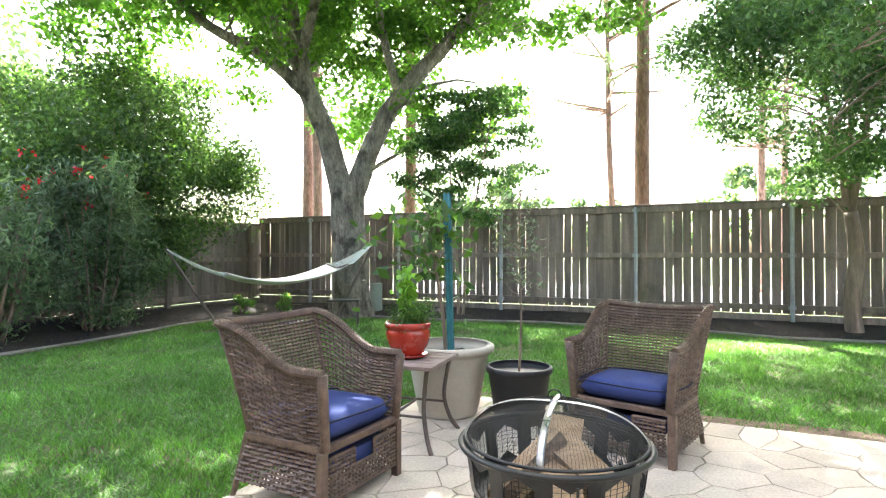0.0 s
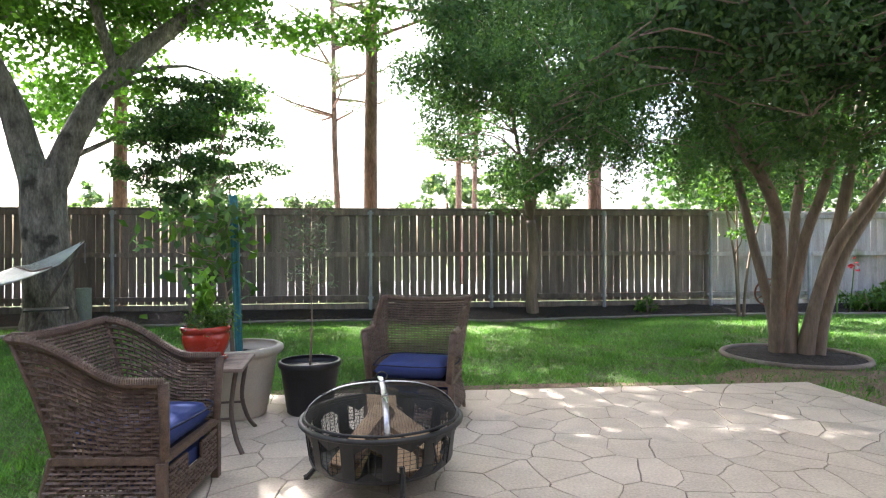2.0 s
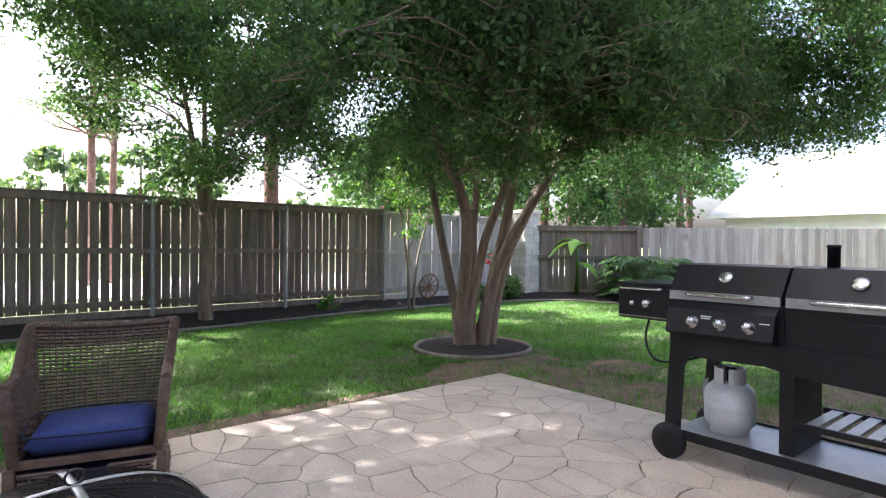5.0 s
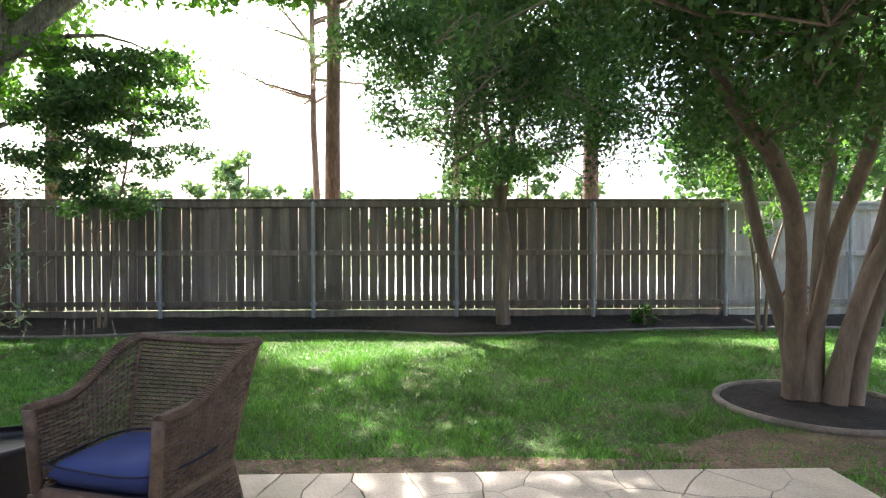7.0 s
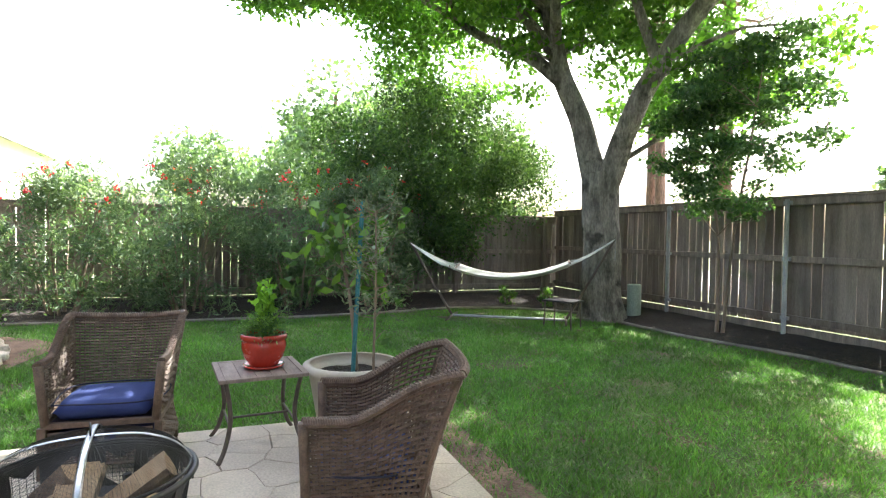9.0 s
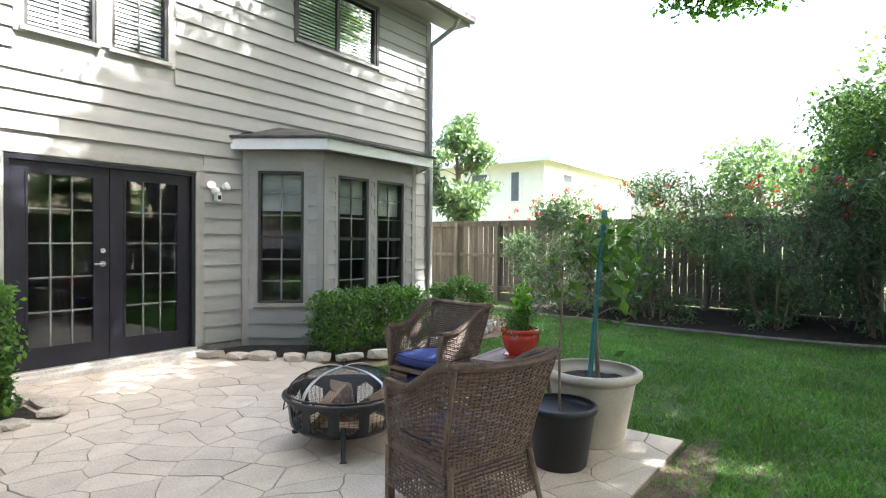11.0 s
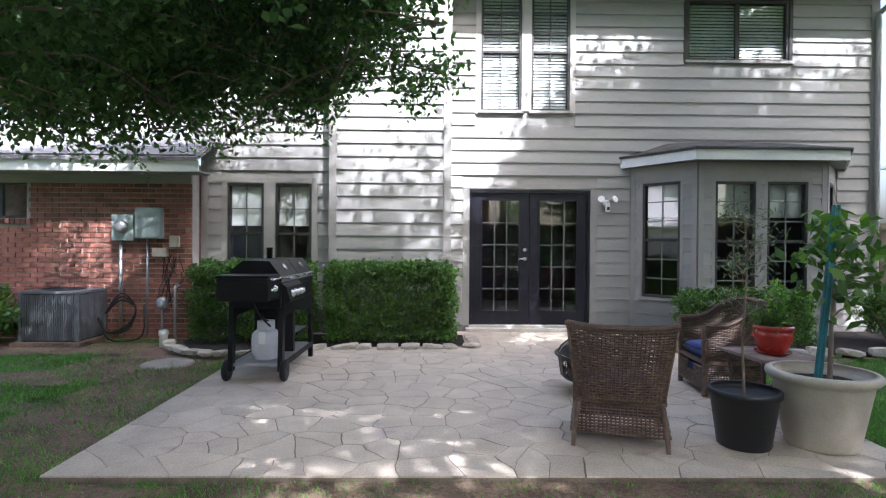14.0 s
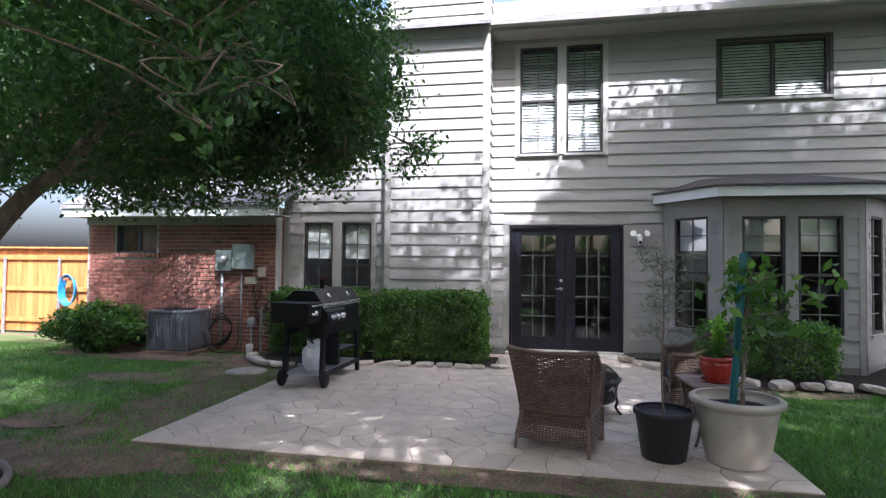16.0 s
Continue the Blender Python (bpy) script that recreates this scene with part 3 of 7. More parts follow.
EE = [(-1.35, 0.0, 2.64), (-2.06, 1.05, 2.64), (-4.22, 1.05, 2.64), (-4.93, 0.0, 2.64)]
top = [(-2.1, 0.0, 2.89), (-2.55, 0.0, 2.92), (-3.75, 0.0, 2.92), (-4.2, 0.0, 2.89)]
lo = [br.verts.new((x, y, z)) for x, y, z in EE]
hi = [br.verts.new((x, y, z + 0.03)) for x, y, z in EE]
tp = [br.verts.new(p) for p in top]
for i in range(3):
    br.faces.new((hi[i], hi[i + 1], tp[i + 1], tp[i]))
    br.faces.new((lo[i + 1], lo[i], tp[i], tp[i + 1]))
    br.faces.new((lo[i], lo[i + 1], hi[i + 1], hi[i]))
part("bay_roof", br, M_SHINGLE_DARK, bay, "dark grey shingle hip roof")

# ---- french doors ----
dframe = boxes((-0.925, -0.885, -0.12, 0.012, 0.08, 2.15), (0.885, 0.925, -0.12, 0.012, 0.08, 2.15), (-0.885, 0.885, -0.12, 0.012, 2.11, 2.15), bevel=0.004)
door_1 = tagged(new("door_1"), "closed black french doors with gridded glass", "door")
door_1["kind"] = "structure"
part("door_frame", dframe, M_BLACKDOOR, door_1)
part("threshold", boxes((-0.93, 0.93, -0.15, 0.05, 0.02, 0.085), bevel=0.006), surface("threshold_stone", (0.45, 0.42, 0.38), (0.58, 0.55, 0.50), 0.8, 4, 60, 0.2), door_1)
for x0, x1 in ((-0.883, -0.004), (0.004, 0.883)):
    g0, g1, z0, z1 = x0 + 0.155, x1 - 0.155, 0.30, 1.995
    leaf = part("door_leaf", boxes((x0, g0, -0.075, -0.03, 0.09, 2.108), (g1, x1, -0.075, -0.03, 0.09, 2.108), (g0, g1, -0.075, -0.03, 0.09, z0), (g0, g1, -0.075, -0.03, z1, 2.108)), M_BLACKDOOR, door_1)
    part("glazing_bead", boxes((g0 - 0.02, g0, -0.03, -0.022, z0 - 0.02, z1 + 0.02), (g1, g1 + 0.02, -0.03, -0.022, z0 - 0.02, z1 + 0.02), (g0, g1, -0.03, -0.022, z0 - 0.02, z0), (g0, g1, -0.03, -0.022, z1, z1 + 0.02)), M_BLACKDOOR, leaf)
    for i in (1, 2):
        x = g0 + (g1 - g0) * i / 3
        part("muntin", boxes((x - 0.007, x + 0.007, -0.06, -0.035, z0, z1)), M_MUNTIN, leaf, "pale grey glazing bar")
    for j in range(1, 5):
        z = z0 + (z1 - z0) * j / 5
        part("muntin", boxes((g0, g1, -0.059, -0.036, z - 0.007, z + 0.007)), M_MUNTIN, leaf, "pale grey glazing bar")
    p = part("pane", boxes((g0, g1, -0.050, -0.046, z0, z1)), M_GLASS, leaf)
    p.visible_shadow = False
hb = bmesh.new()
for z, r in ((1.10, 0.03), (1.24, 0.026)):
    tube(hb, [(0.07, -0.03, z), (0.07, -0.015, z)], r, 12)
tube(hb, [(0.07, -0.02, 1.10), (0.07, 0.03, 1.10), (0.075, 0.035, 1.10), (0.17, 0.035, 1.10)], 0.009, 8)
part("door_handle", hb, M_STEEL, door_1, "brushed metal lever handle and bolt")
part("casing", boxes((-1.03, -0.928, 0.0, 0.025, 0.08, 2.17), (0.928, 1.03, 0.0, 0.025, 0.08, 2.17), (-1.03, 1.03, 0.0, 0.028, 2.17, 2.26), bevel=0.004), M_TRIM, wall_north)
stp = boxes((-0.98, 0.98, 0.03, 0.16, -0.02, 0.05), bevel=0.01)
tagged(part("door_step", stp, surface("step_concrete", (0.42, 0.39, 0.35), (0.56, 0.53, 0.48), 0.85, 3, 60, 0.2)), "low pale concrete step below the french doors", "step", kind="structure")

# ---- brick wing ----
BW = 0.64
bk = bmesh.new()
wall_with_holes(bk, 4.87, 8.60, -0.1, 2.45, BW - 0.22, BW - 0.012, [(7.18, 8.0, 1.64, 2.16)])
wall_brick = tagged(part("wall_brick", bk, M_MORTAR), "red brick wall of the low wing", "wall", kind="structure")
tagged(part("wall_east", boxes((8.40, 8.60, -9, BW - 0.25, -0.1, 2.45), (4.9, 5.0, -4, BW - 0.25, -0.1, 2.45)), M_BRICK), "red brick end wall of the low wing", "wall", kind="structure")
sash_window("window_6", 7.18, 8.0, 1.64, 2.16, BW - 0.06, 1, 1, M_DARKFRAME, "small high window in the brick wall", wide=True)
wr = bmesh.new()
tri = ((4.6, 1.12, 2.45), (8.75, 1.12, 2.45), (8.75, -3.6, 4.75), (4.6, -3.6, 4.75))
lo = [wr.verts.new((x, y, z - 0.05)) for x, y, z in tri]
hi = [wr.verts.new((x, y, z)) for x, y, z in tri]
wr.faces.new(hi)
wr.faces.new(lo[::-1])
for i in range(4):
    wr.faces.new((lo[i], lo[(i + 1) % 4], hi[(i + 1) % 4], hi[i]))
wing_roof = tagged(part("wing_roof", wr, M_SHINGLE), "sloping grey shingle roof over the brick wing", "roof", kind="structure")
part("fascia", boxes((4.6, 8.72, 1.06, 1.09, 2.26, 2.42), bevel=0.004), M_WHITE, wing_roof, "white painted fascia")
part("soffit", boxes((4.62, 8.70, BW, 1.06, 2.265, 2.285)), M_TRIM, wing_roof)
part("frieze", boxes((4.87, 8.60, BW, BW + 0.03, 2.14, 2.262)), M_TRIM, wing_roof)
k = 0
for i in range(14):
    y0 = 1.10 - i * 0.33
    z0 = 2.46 + (1.12 - y0) * 0.487
    if y0 < -3.5:
        break
    part("shingle_course", box(bmesh.new(), 4.62, 8.74, -0.35, 0.0, 0.0, 0.014, m=pose(0, y0, z0, rx=-25.97)), M_SHINGLE, wing_roof)


# ---- fences ----
def picket_mesh(name, w, h, material, dog=False):
    bm = bmesh.new()
    if dog:
        prof = [(-w / 2, 0), (w / 2, 0), (w / 2, h - 0.03), (w / 2 - 0.03, h), (-w / 2 + 0.03, h), (-w / 2, h - 0.03)]
    else:
        prof = [(-w / 2, 0), (w / 2, 0), (w / 2, h), (-w / 2, h)]
    f = [bm.verts.new((x, -0.008, z)) for x, z in prof]
    b = [bm.verts.new((x, 0.008, z)) for x, z in prof]
    bm.faces.new(f)
    bm.faces.new(b[::-1])
    n = len(prof)
    for i in range(n):
        bm.faces.new((f[(i + 1) % n], f[i], b[i], b[(i + 1) % n]))
    me = bpy.data.meshes.new(name)
    bmesh.ops.recalc_face_normals(bm, faces=bm.faces)
    bm.to_mesh(me)
    bm.free()
    me.materials.append(material)
    return me


def fence(name, label, m, length, posts, h, material, cap=True, post="steel", gap=(0.002, 0.016), seed=1, kick=True, dog=False, pitch=0.142, back=1):
    """Local x runs along the fence, its yard side is at local -y."""
    r = random.Random(seed)
    f = thing(name, label, "fence", m=m)
    f["kind"] = "structure"
    z0 = 0.16 if kick else 0.02
    meshes = [picket_mesh("picket", pitch - g, h - z0 + 0.0, material, dog) for g in np.linspace(gap[0], gap[1], 5)]
    x = pitch / 2
    while x < length:
        wob = (noise.noise((x * 0.55, seed * 3.0, 0)) + 0.6 * (r.random() - 0.5))
        me = meshes[max(0, min(4, int(1.7 + wob * 5.5)))]
        ob = shared("picket", me, pose(x, (0.03 + 0.003 * r.random()) * back, z0, 0, r.uniform(-0.35, 0.35), r.uniform(-1.5, 1.5)), f)
        x += pitch
    for z in (z0 + 0.06, 0.5 * h + 0.08, h - 0.10):
        part("rail", boxes((0, length, -0.034, 0.018, z, z + 0.085), bevel=0.004), material, f)
    if kick:
        part("kick_board", boxes((0, length, -0.03, 0.012, GROUND - 0.02, z0 - 0.005), bevel=0.004), material, f)
    if cap:
        part("cap_board", boxes((0, length, -0.06, 0.075, h, h + 0.038), bevel=0.005), material, f)
        part("cap_trim", boxes((0, length, -0.04, -0.02, h - 0.085, h - 0.002), bevel=0.003), material, f)
    for px in posts:
        b = bmesh.new()
        if post == "steel":
            tube(b, [(px, -0.072, GROUND - 0.05), (px, -0.072, h - 0.01)], 0.032, 10)
            for z in (z0 + 0.10, 0.5 * h + 0.12, h - 0.06):
                box(b, px - 0.055, px + 0.055, -0.078, -0.034, z - 0.025, z + 0.025)
            part("post", b, M_POST, f, "galvanised steel post")
        else:
            box(b, px - 0.045, px + 0.045, -0.11 if back > 0 else 0.02, -0.02 if back > 0 else 0.11, GROUND - 0.05, h - 0.01, bevel=0.005)
            part("post", b, material, f)
    return f


POSTS = [-7.3, -5.06, -2.86, -0.445, 1.84, 4.045, 6.2]
fence("fence_north", "weathered brown cedar fence with steel posts and cap board", pose(WEST_X, FENCE_Y, 0.06), 6.28 - WEST_X, [p - WEST_X for p in POSTS], 1.90, M_FENCE, gap=(0.002, 0.024), seed=3)
fence("fence_north_pale", "sun-bleached grey section of the cedar fence", pose(6.28, FENCE_Y + 0.02, 0.06), 3.85, [2.0], 1.86, M_FENCE_PALE, gap=(0.001, 0.006), seed=4)
fence("fence_west", "weathered brown cedar side fence with wooden posts", pose(WEST_X, -9.0, 0, rz=90), 9.0 + FENCE_Y, [2.4, 4.8, 7.2, 8.4, 10.6, 13.0, 15.3, 17.7, 19.9], 1.82, M_FENCE, post="wood", gap=(0.002, 0.02), seed=5)
E0, E1_ = east_line(0.0), east_line(2.6)
fence("fence_east", "mossy brown cedar fence running from the stone column", pose(E0[0], E0[1], 0, rz=-46), 2.6, [2.5], 1.74, M_FENCE, post="wood", gap=(0.001, 0.006), seed=6, kick=False, back=1)
fence("fence_east_pale", "silvery grey dog-eared fence in the sun", pose(E1_[0], E1_[1], 0, rz=-46), 11.0, [2.4, 4.8, 7.2, 9.6], 1.74, M_FENCE_PALE, cap=False, post="wood", gap=(0.002, 0.012), seed=9, kick=False, dog=True, back=-1)

# stone column where the fences meet
col = thing("stone_column", "pale stone block column where two fences meet", "column")
cz = GROUND
r = random.Random(5)
M_COL = surface("limestone_block", (0.46, 0.42, 0.37), (0.62, 0.58, 0.52), 0.85, 5, 50, 0.5, rand=0.12)
part("core", boxes((COL[0] - 0.23, COL[0] + 0.23, COL[1] - 0.23, COL[1] + 0.23, GROUND - 0.05, 2.0)), M_MORTAR, col)
while cz < 1.94:
    h = r.choice((0.14, 0.18, 0.22))
    cut = r.uniform(0.15, 0.32)
    for (a, b) in ((0, cut - 0.006), (cut + 0.006, 0.50)):
        part("stone_block", boxes((COL[0] - 0.25 + a, COL[0] - 0.25 + b, COL[1] - 0.25 - r.uniform(0, 0.012), COL[1], cz, cz + h - 0.01), bevel=0.008), M_COL, col)
        part("stone_block", boxes((COL[0] - 0.25 - r.uniform(0, 0.012), COL[0], COL[1] - 0.246 + a, COL[1] - 0.25 + b, cz + 0.001, cz + h - 0.011), bevel=0.008), M_COL, col)
    cz += h
part("capstone", boxes((COL[0] - 0.30, COL[0] + 0.30, COL[1] - 0.30, COL[1] + 0.30, cz - 0.005, cz + 0.09), bevel=0.015), M_COL, col)

# side gate in new cedar
gate = thing("side_gate_fence", "orange stained new cedar fence with a gate", "fence")
gate["kind"] = "structure"
gm = [picket_mesh("picket", 0.138, 1.72, M_GATE), picket_mesh("picket", 0.132, 1.72, M_GATE)]
x = 8.67
while x < 12.9:
    shared("picket", rnd.choice(gm), pose(x, -0.5, 0.0, 0, 0, rnd.uniform(-1, 1)), gate)
    x += 0.14
for z in (0.2, 0.85, 1.5):
    part("rail", boxes((8.62, 12.95, -0.485, -0.448, z, z + 0.085), bevel=0.004), M_GATE, gate)
part("cap_board", boxes((8.6, 12.98, -0.55, -0.40, 1.735, 1.77), bevel=0.004), M_GATE, gate)
for px in (8.72, 9.35, 10.25, 11.6):
    part("post", tube(bmesh.new(), [(px, -0.41, GROUND), (px, -0.41, 1.55)], 0.03, 10), M_STEEL, gate, "galvanised steel post")
part("latch", boxes((9.28, 9.42, -0.445, -0.42, 0.98, 1.03), bevel=0.004), M_STEEL, gate)


# ---- trees and shrubs ----
def leaf_quads(centres, size, g, droop=0.0, aspect=0.5, var=0.35):
    """Pointed leaves, one folded quad each, at the given centres."""
    n = len(centres)
    d = g.normal(size=(n, 3))
    d[:, 2] -= droop
    d /= np.linalg.norm(d, axis=1)[:, None]
    s = g.normal(size=(n, 3))
    s -= d * np.sum(s * d, axis=1)[:, None]
    s /= np.linalg.norm(s, axis=1)[:, None]
    L = size * (1 + var * g.uniform(-1, 1, (n, 1)))
    nrm = np.cross(d, s)
    base = centres - d * L * 0.5
    tip = centres + d * L * 0.5
    l = centres + s * L * aspect * 0.5 + nrm * L * 0.08
    r_ = centres - s * L * aspect * 0.5 + nrm * L * 0.08
    return np.stack([base, l, tip, r_], axis=1).reshape(-1, 3)


def blob_leaves(blobs, n, g):
    """Leaf centres scattered over clumps (x, y, z, rx, rz), denser at the clump's skin."""
    b = np.array(blobs, dtype=float)
    wgt = b[:, 3] ** 2 * b[:, 4] ** 0.5
    idx = g.choice(len(b), n, p=wgt / wgt.sum())
    v = g.normal(size=(n, 3))
    v /= np.linalg.norm(v, axis=1)[:, None]
    rad = g.uniform(0.15, 1.0, (n, 1)) ** 0.55 * (1 + 0.18 * g.normal(size=(n, 1)))
    return b[idx, :3] + v * rad * b[idx][:, [3, 3, 4]]


def crown_blobs(c, radii, n, g, size=(0.4, 0.8), flat=0.7, low=-1.0, hollow=0.35):
    out = []
    while len(out) < n:
        v = g.uniform(-1, 1, 3)
        l = np.linalg.norm(v)
        if l > 1 or l < hollow or v[2] < low:
            continue
        s = g.uniform(*size)
        out.append((c[0] + v[0] * radii[0], c[1] + v[1] * radii[1], c[2] + v[2] * radii[2], s, s * flat))
    return out


def tree(name, label, trunks, blobs, n_leaves, leaf_size, bark, leaf, g, twig_every=1, droop=0.3, sides=10, category="tree", aspect=0.5, twig_r=0.02):
    """A tree from trunk paths [(point, radius), ...] and leaf clumps; thin limbs reach from the trunks to the clumps."""
    t = thing(name, label, category)
    bm = bmesh.new()
    nodes = []
    for path in trunks:
        pts = smooth_line([p for p, _ in path], 5)
        rs = np.interp(np.linspace(0, len(path) - 1, len(pts)), range(len(path)), [q for _, q in path])
        pts = [p + Vector((noise.noise(p * 1.3), noise.noise(p * 1.3 + Vector((9, 0, 0))), 0)) * min(0.06, rs[i]) for i, p in enumerate(pts)]
        tube(bm, pts, list(rs), sides)
        nodes += [(p, rs[i]) for i, p in enumerate(pts) if i > len(pts) * 0.35]
    for i, b in enumerate(blobs):
        if i % twig_every:
            continue
        c = Vector(b[:3])
        cand = sorted(nodes, key=lambda q: (q[0] - c).length + (1.2 if q[0].z > c.z else 0))[:3]
        p, pr = cand[g.integers(0, len(cand))]
        mid = (p + c) / 2 + Vector((g.normal() * 0.12, g.normal() * 0.12, 0.12 * (c - p).length))
        q = min(pr * 0.6, twig_r * (0.6 + 0.4 * (c - p).length))
        tube(bm, smooth_line([p, mid, c], 3), list(np.linspace(q, 0.004, 7)), 5, cap=False)
        nodes.append((c, 0.014))
    part("trunk", bm, bark, t, smooth=True)
    cs = blob_leaves(blobs, n_leaves, g)
    part_mesh("crown", mesh_quads("crown", leaf_quads(cs, leaf_size, g, droop, aspect)), leaf, t)
    return t


g = np.random.default_rng(21)
# oak with a low fork, at the back of the lawn
OX, OY = -5.58, 10.14


def ok(u, d, z):
    """Along the oak's spread, across it, and up."""
    return (OX + 0.969 * u - 0.2475 * d, OY + 0.2475 * u + 0.969 * d, z)


oak_paths = [
    [(ok(0.05, 0, GROUND - 0.05), 0.50), (ok(0.04, 0, 0.3), 0.36), (ok(0.0, 0, 1.4), 0.325), (ok(-0.08, 0, 2.5), 0.33)],
    [(ok(-0.14, 0, 2.2), 0.24), (ok(-0.38, -0.1, 3.3), 0.20), (ok(-0.68, -0.2, 4.15), 0.185), (ok(-0.85, -0.3, 4.8), 0.165), (ok(-0.95, -0.5, 5.7), 0.14), (ok(-1.0, -0.8, 7.4), 0.09), (ok(-1.2, -1.0, 9.8), 0.04)],
    [(ok(0.0, 0, 2.2), 0.24), (ok(0.38, 0.1, 3.1), 0.19), (ok(0.70, 0.2, 3.85), 0.175), (ok(1.2, 0.2, 4.45), 0.16), (ok(2.1, 0.3, 5.45), 0.125), (ok(2.9, 0.3, 6.4), 0.09), (ok(3.6, 0.2, 8.4), 0.04)],
    [(ok(-0.72, -0.2, 4.2), 0.14), (ok(-1.4, -0.5, 4.8), 0.115), (ok(-2.4, -0.8, 5.4), 0.095), (ok(-3.3, -1.3, 6.1), 0.06), (ok(-4.3, -1.8, 6.8), 0.025)],
    [(ok(-0.85, -0.3, 4.7), 0.12), (ok(-1.25, -1.0, 5.6), 0.10), (ok(-1.7, -2.0, 6.8), 0.06), (ok(-2.0, -3.2, 8.0), 0.03)],
    [(ok(-0.85, -0.35, 4.85), 0.11), (ok(-0.3, -0.9, 5.6), 0.09), (ok(0.5, -1.6, 6.6), 0.06), (ok(1.2, -2.8, 7.8), 0.03)],
    [(ok(0.95, 0.2, 4.2), 0.10), (ok(0.75, -0.1, 5.1), 0.08), (ok(0.7, -0.4, 6.4), 0.05), (ok(0.8, -0.7, 8.2), 0.03)],
]
oak_blobs = crown_blobs((OX + 0.2, OY - 2.4, 7.7), (5.6, 5.6, 3.0), 125, g, (0.65, 1.15), 0.6, -0.9, 0.2)
# unseen high clumps, added to shade the right half of the facade
oak_blobs += crown_blobs((-6.4, 5.0, 9.9), (2.9, 2.2, 1.5), 34, g, (0.6, 1.0), 0.6)
oak_blobs += crown_blobs((-6.0, 5.2, 6.0), (2.4, 1.6, 1.5), 20, g, (0.4, 0.75), 0.6)
oak_blobs += crown_blobs((OX - 2.9, OY - 2.0, 6.0), (2.4, 1.8, 1.4), 22, g, (0.4, 0.7), 0.55)
oak_blobs += crown_blobs((OX + 1.6, OY + 1.4, 5.0), (2.2, 1.2, 1.9), 30, g, (0.4, 0.7), 0.55)
oak_blobs += crown_blobs((OX - 0.6, OY + 1.6, 5.2), (2.0, 1.2, 1.6), 22, g, (0.4, 0.7), 0.55)
# next three lobes are out of view, added to shade patio and lawn
oak_blobs += crown_blobs((-1.4, 7.8, 7.6), (2.6, 2.2, 1.0), 58, g, (0.5, 0.9), 0.6)
oak_blobs += crown_blobs((0.5, 10.6, 7.2), (1.7, 1.6, 0.8), 26, g, (0.45, 0.8), 0.6)
oak_blobs += crown_blobs((-2.4, 11.6, 7.4), (2.2, 1.5, 0.9), 17, g, (0.5, 0.9), 0.6)
oak_blobs += crown_blobs((-1.5, 10.0, 5.0), (1.6, 0.8, 0.55), 16, g, (0.25, 0.45), 0.5)
oak_blobs += crown_blobs((OX - 2.6, OY - 1.2, 5.6), (3.0, 2.2, 1.7), 40, g, (0.35, 0.65), 0.55)
oak_blobs += crown_blobs((OX + 0.4, OY - 0.6, 6.0), (3.2, 2.4, 1.5), 40, g, (0.35, 0.65), 0.55)
# two more added lobes above the view that break up sun on the patio
oak_blobs += crown_blobs((0.2, 6.3, 7.5), (2.2, 1.6, 0.8), 26, g, (0.4, 0.7), 0.6)
oak_blobs += crown_blobs((-0.3, 9.9, 7.3), (1.3, 0.9, 0.6), 6, g, (0.4, 0.7), 0.6)
oak = tree("oak_tree", "large grey-barked oak forking low, broad green crown with added shading clumps", oak_paths, oak_blobs, 190000, 0.125, M_BARK, M_OAKLEAF, g, twig_r=0.035, aspect=0.6, sides=14)

# multi-stemmed crape myrtle beside the patio
CX, CY = 4.62, 6.75
CR_STEMS = (
    ((-0.20, 0.02, GROUND - 0.05, 0.115), (-0.28, -0.08, 0.5, 0.082), (-0.46, -0.32, 1.3, 0.072), (-0.72, -0.55, 1.88, 0.062), (-1.05, -0.64, 2.25, 0.05), (-1.7, -0.8, 3.2, 0.015)),
    ((-0.14, 0.10, GROUND - 0.05, 0.09), (-0.22, 0.12, 0.5, 0.06), (-0.42, 0.15, 1.24, 0.052), (-0.58, 0.2, 2.1, 0.045), (-0.85, 0.35, 3.3, 0.03), (-1.2, 0.5, 4.3, 0.012)),
    ((-0.02, 0.10, GROUND - 0.05, 0.10), (0.04, 0.12, 0.45, 0.07), (0.09, 0.15, 1.3, 0.062), (0.26, 0.25, 2.2, 0.052), (0.45, 0.5, 3.3, 0.035), (0.6, 0.8, 4.6, 0.014)),
    ((0.10, 0.02, GROUND - 0.05, 0.11), (0.20, 0.02, 0.35, 0.082), (0.47, 0.0, 1.2, 0.074), (0.56, -0.05, 1.8, 0.066), (0.62, -0.2, 2.6, 0.052), (0.8, -0.5, 4.4, 0.015)),
    ((0.17, -0.06, GROUND - 0.05, 0.11), (0.30, -0.05, 0.45, 0.08), (0.70, -0.05, 1.4, 0.072), (1.45, 0.0, 2.3, 0.060), (2.1, 0.0, 2.8, 0.045), (2.9, -0.1, 3.5, 0.014)),
    ((0.0, -0.12, GROUND - 0.05, 0.10), (0.10, -0.16, 0.5, 0.072), (0.36, -0.3, 1.3, 0.064), (0.75, -0.7, 2.3, 0.052), (0.9, -1.4, 3.3, 0.035), (1.0, -1.9, 4.2, 0.014)),
    ((-0.12, -0.06, GROUND - 0.05, 0.09), (-0.14, -0.10, 0.5, 0.062), (-0.1, -0.3, 1.3, 0.056), (-0.15, -0.8, 2.3, 0.046), (-0.5, -1.6, 3.2, 0.03), (-0.9, -2.2, 4.0, 0.012)),
)
cr_paths = [[((CX + x, CY + y, z), r0) for x, y, z, r0 in stem] for stem in CR_STEMS]
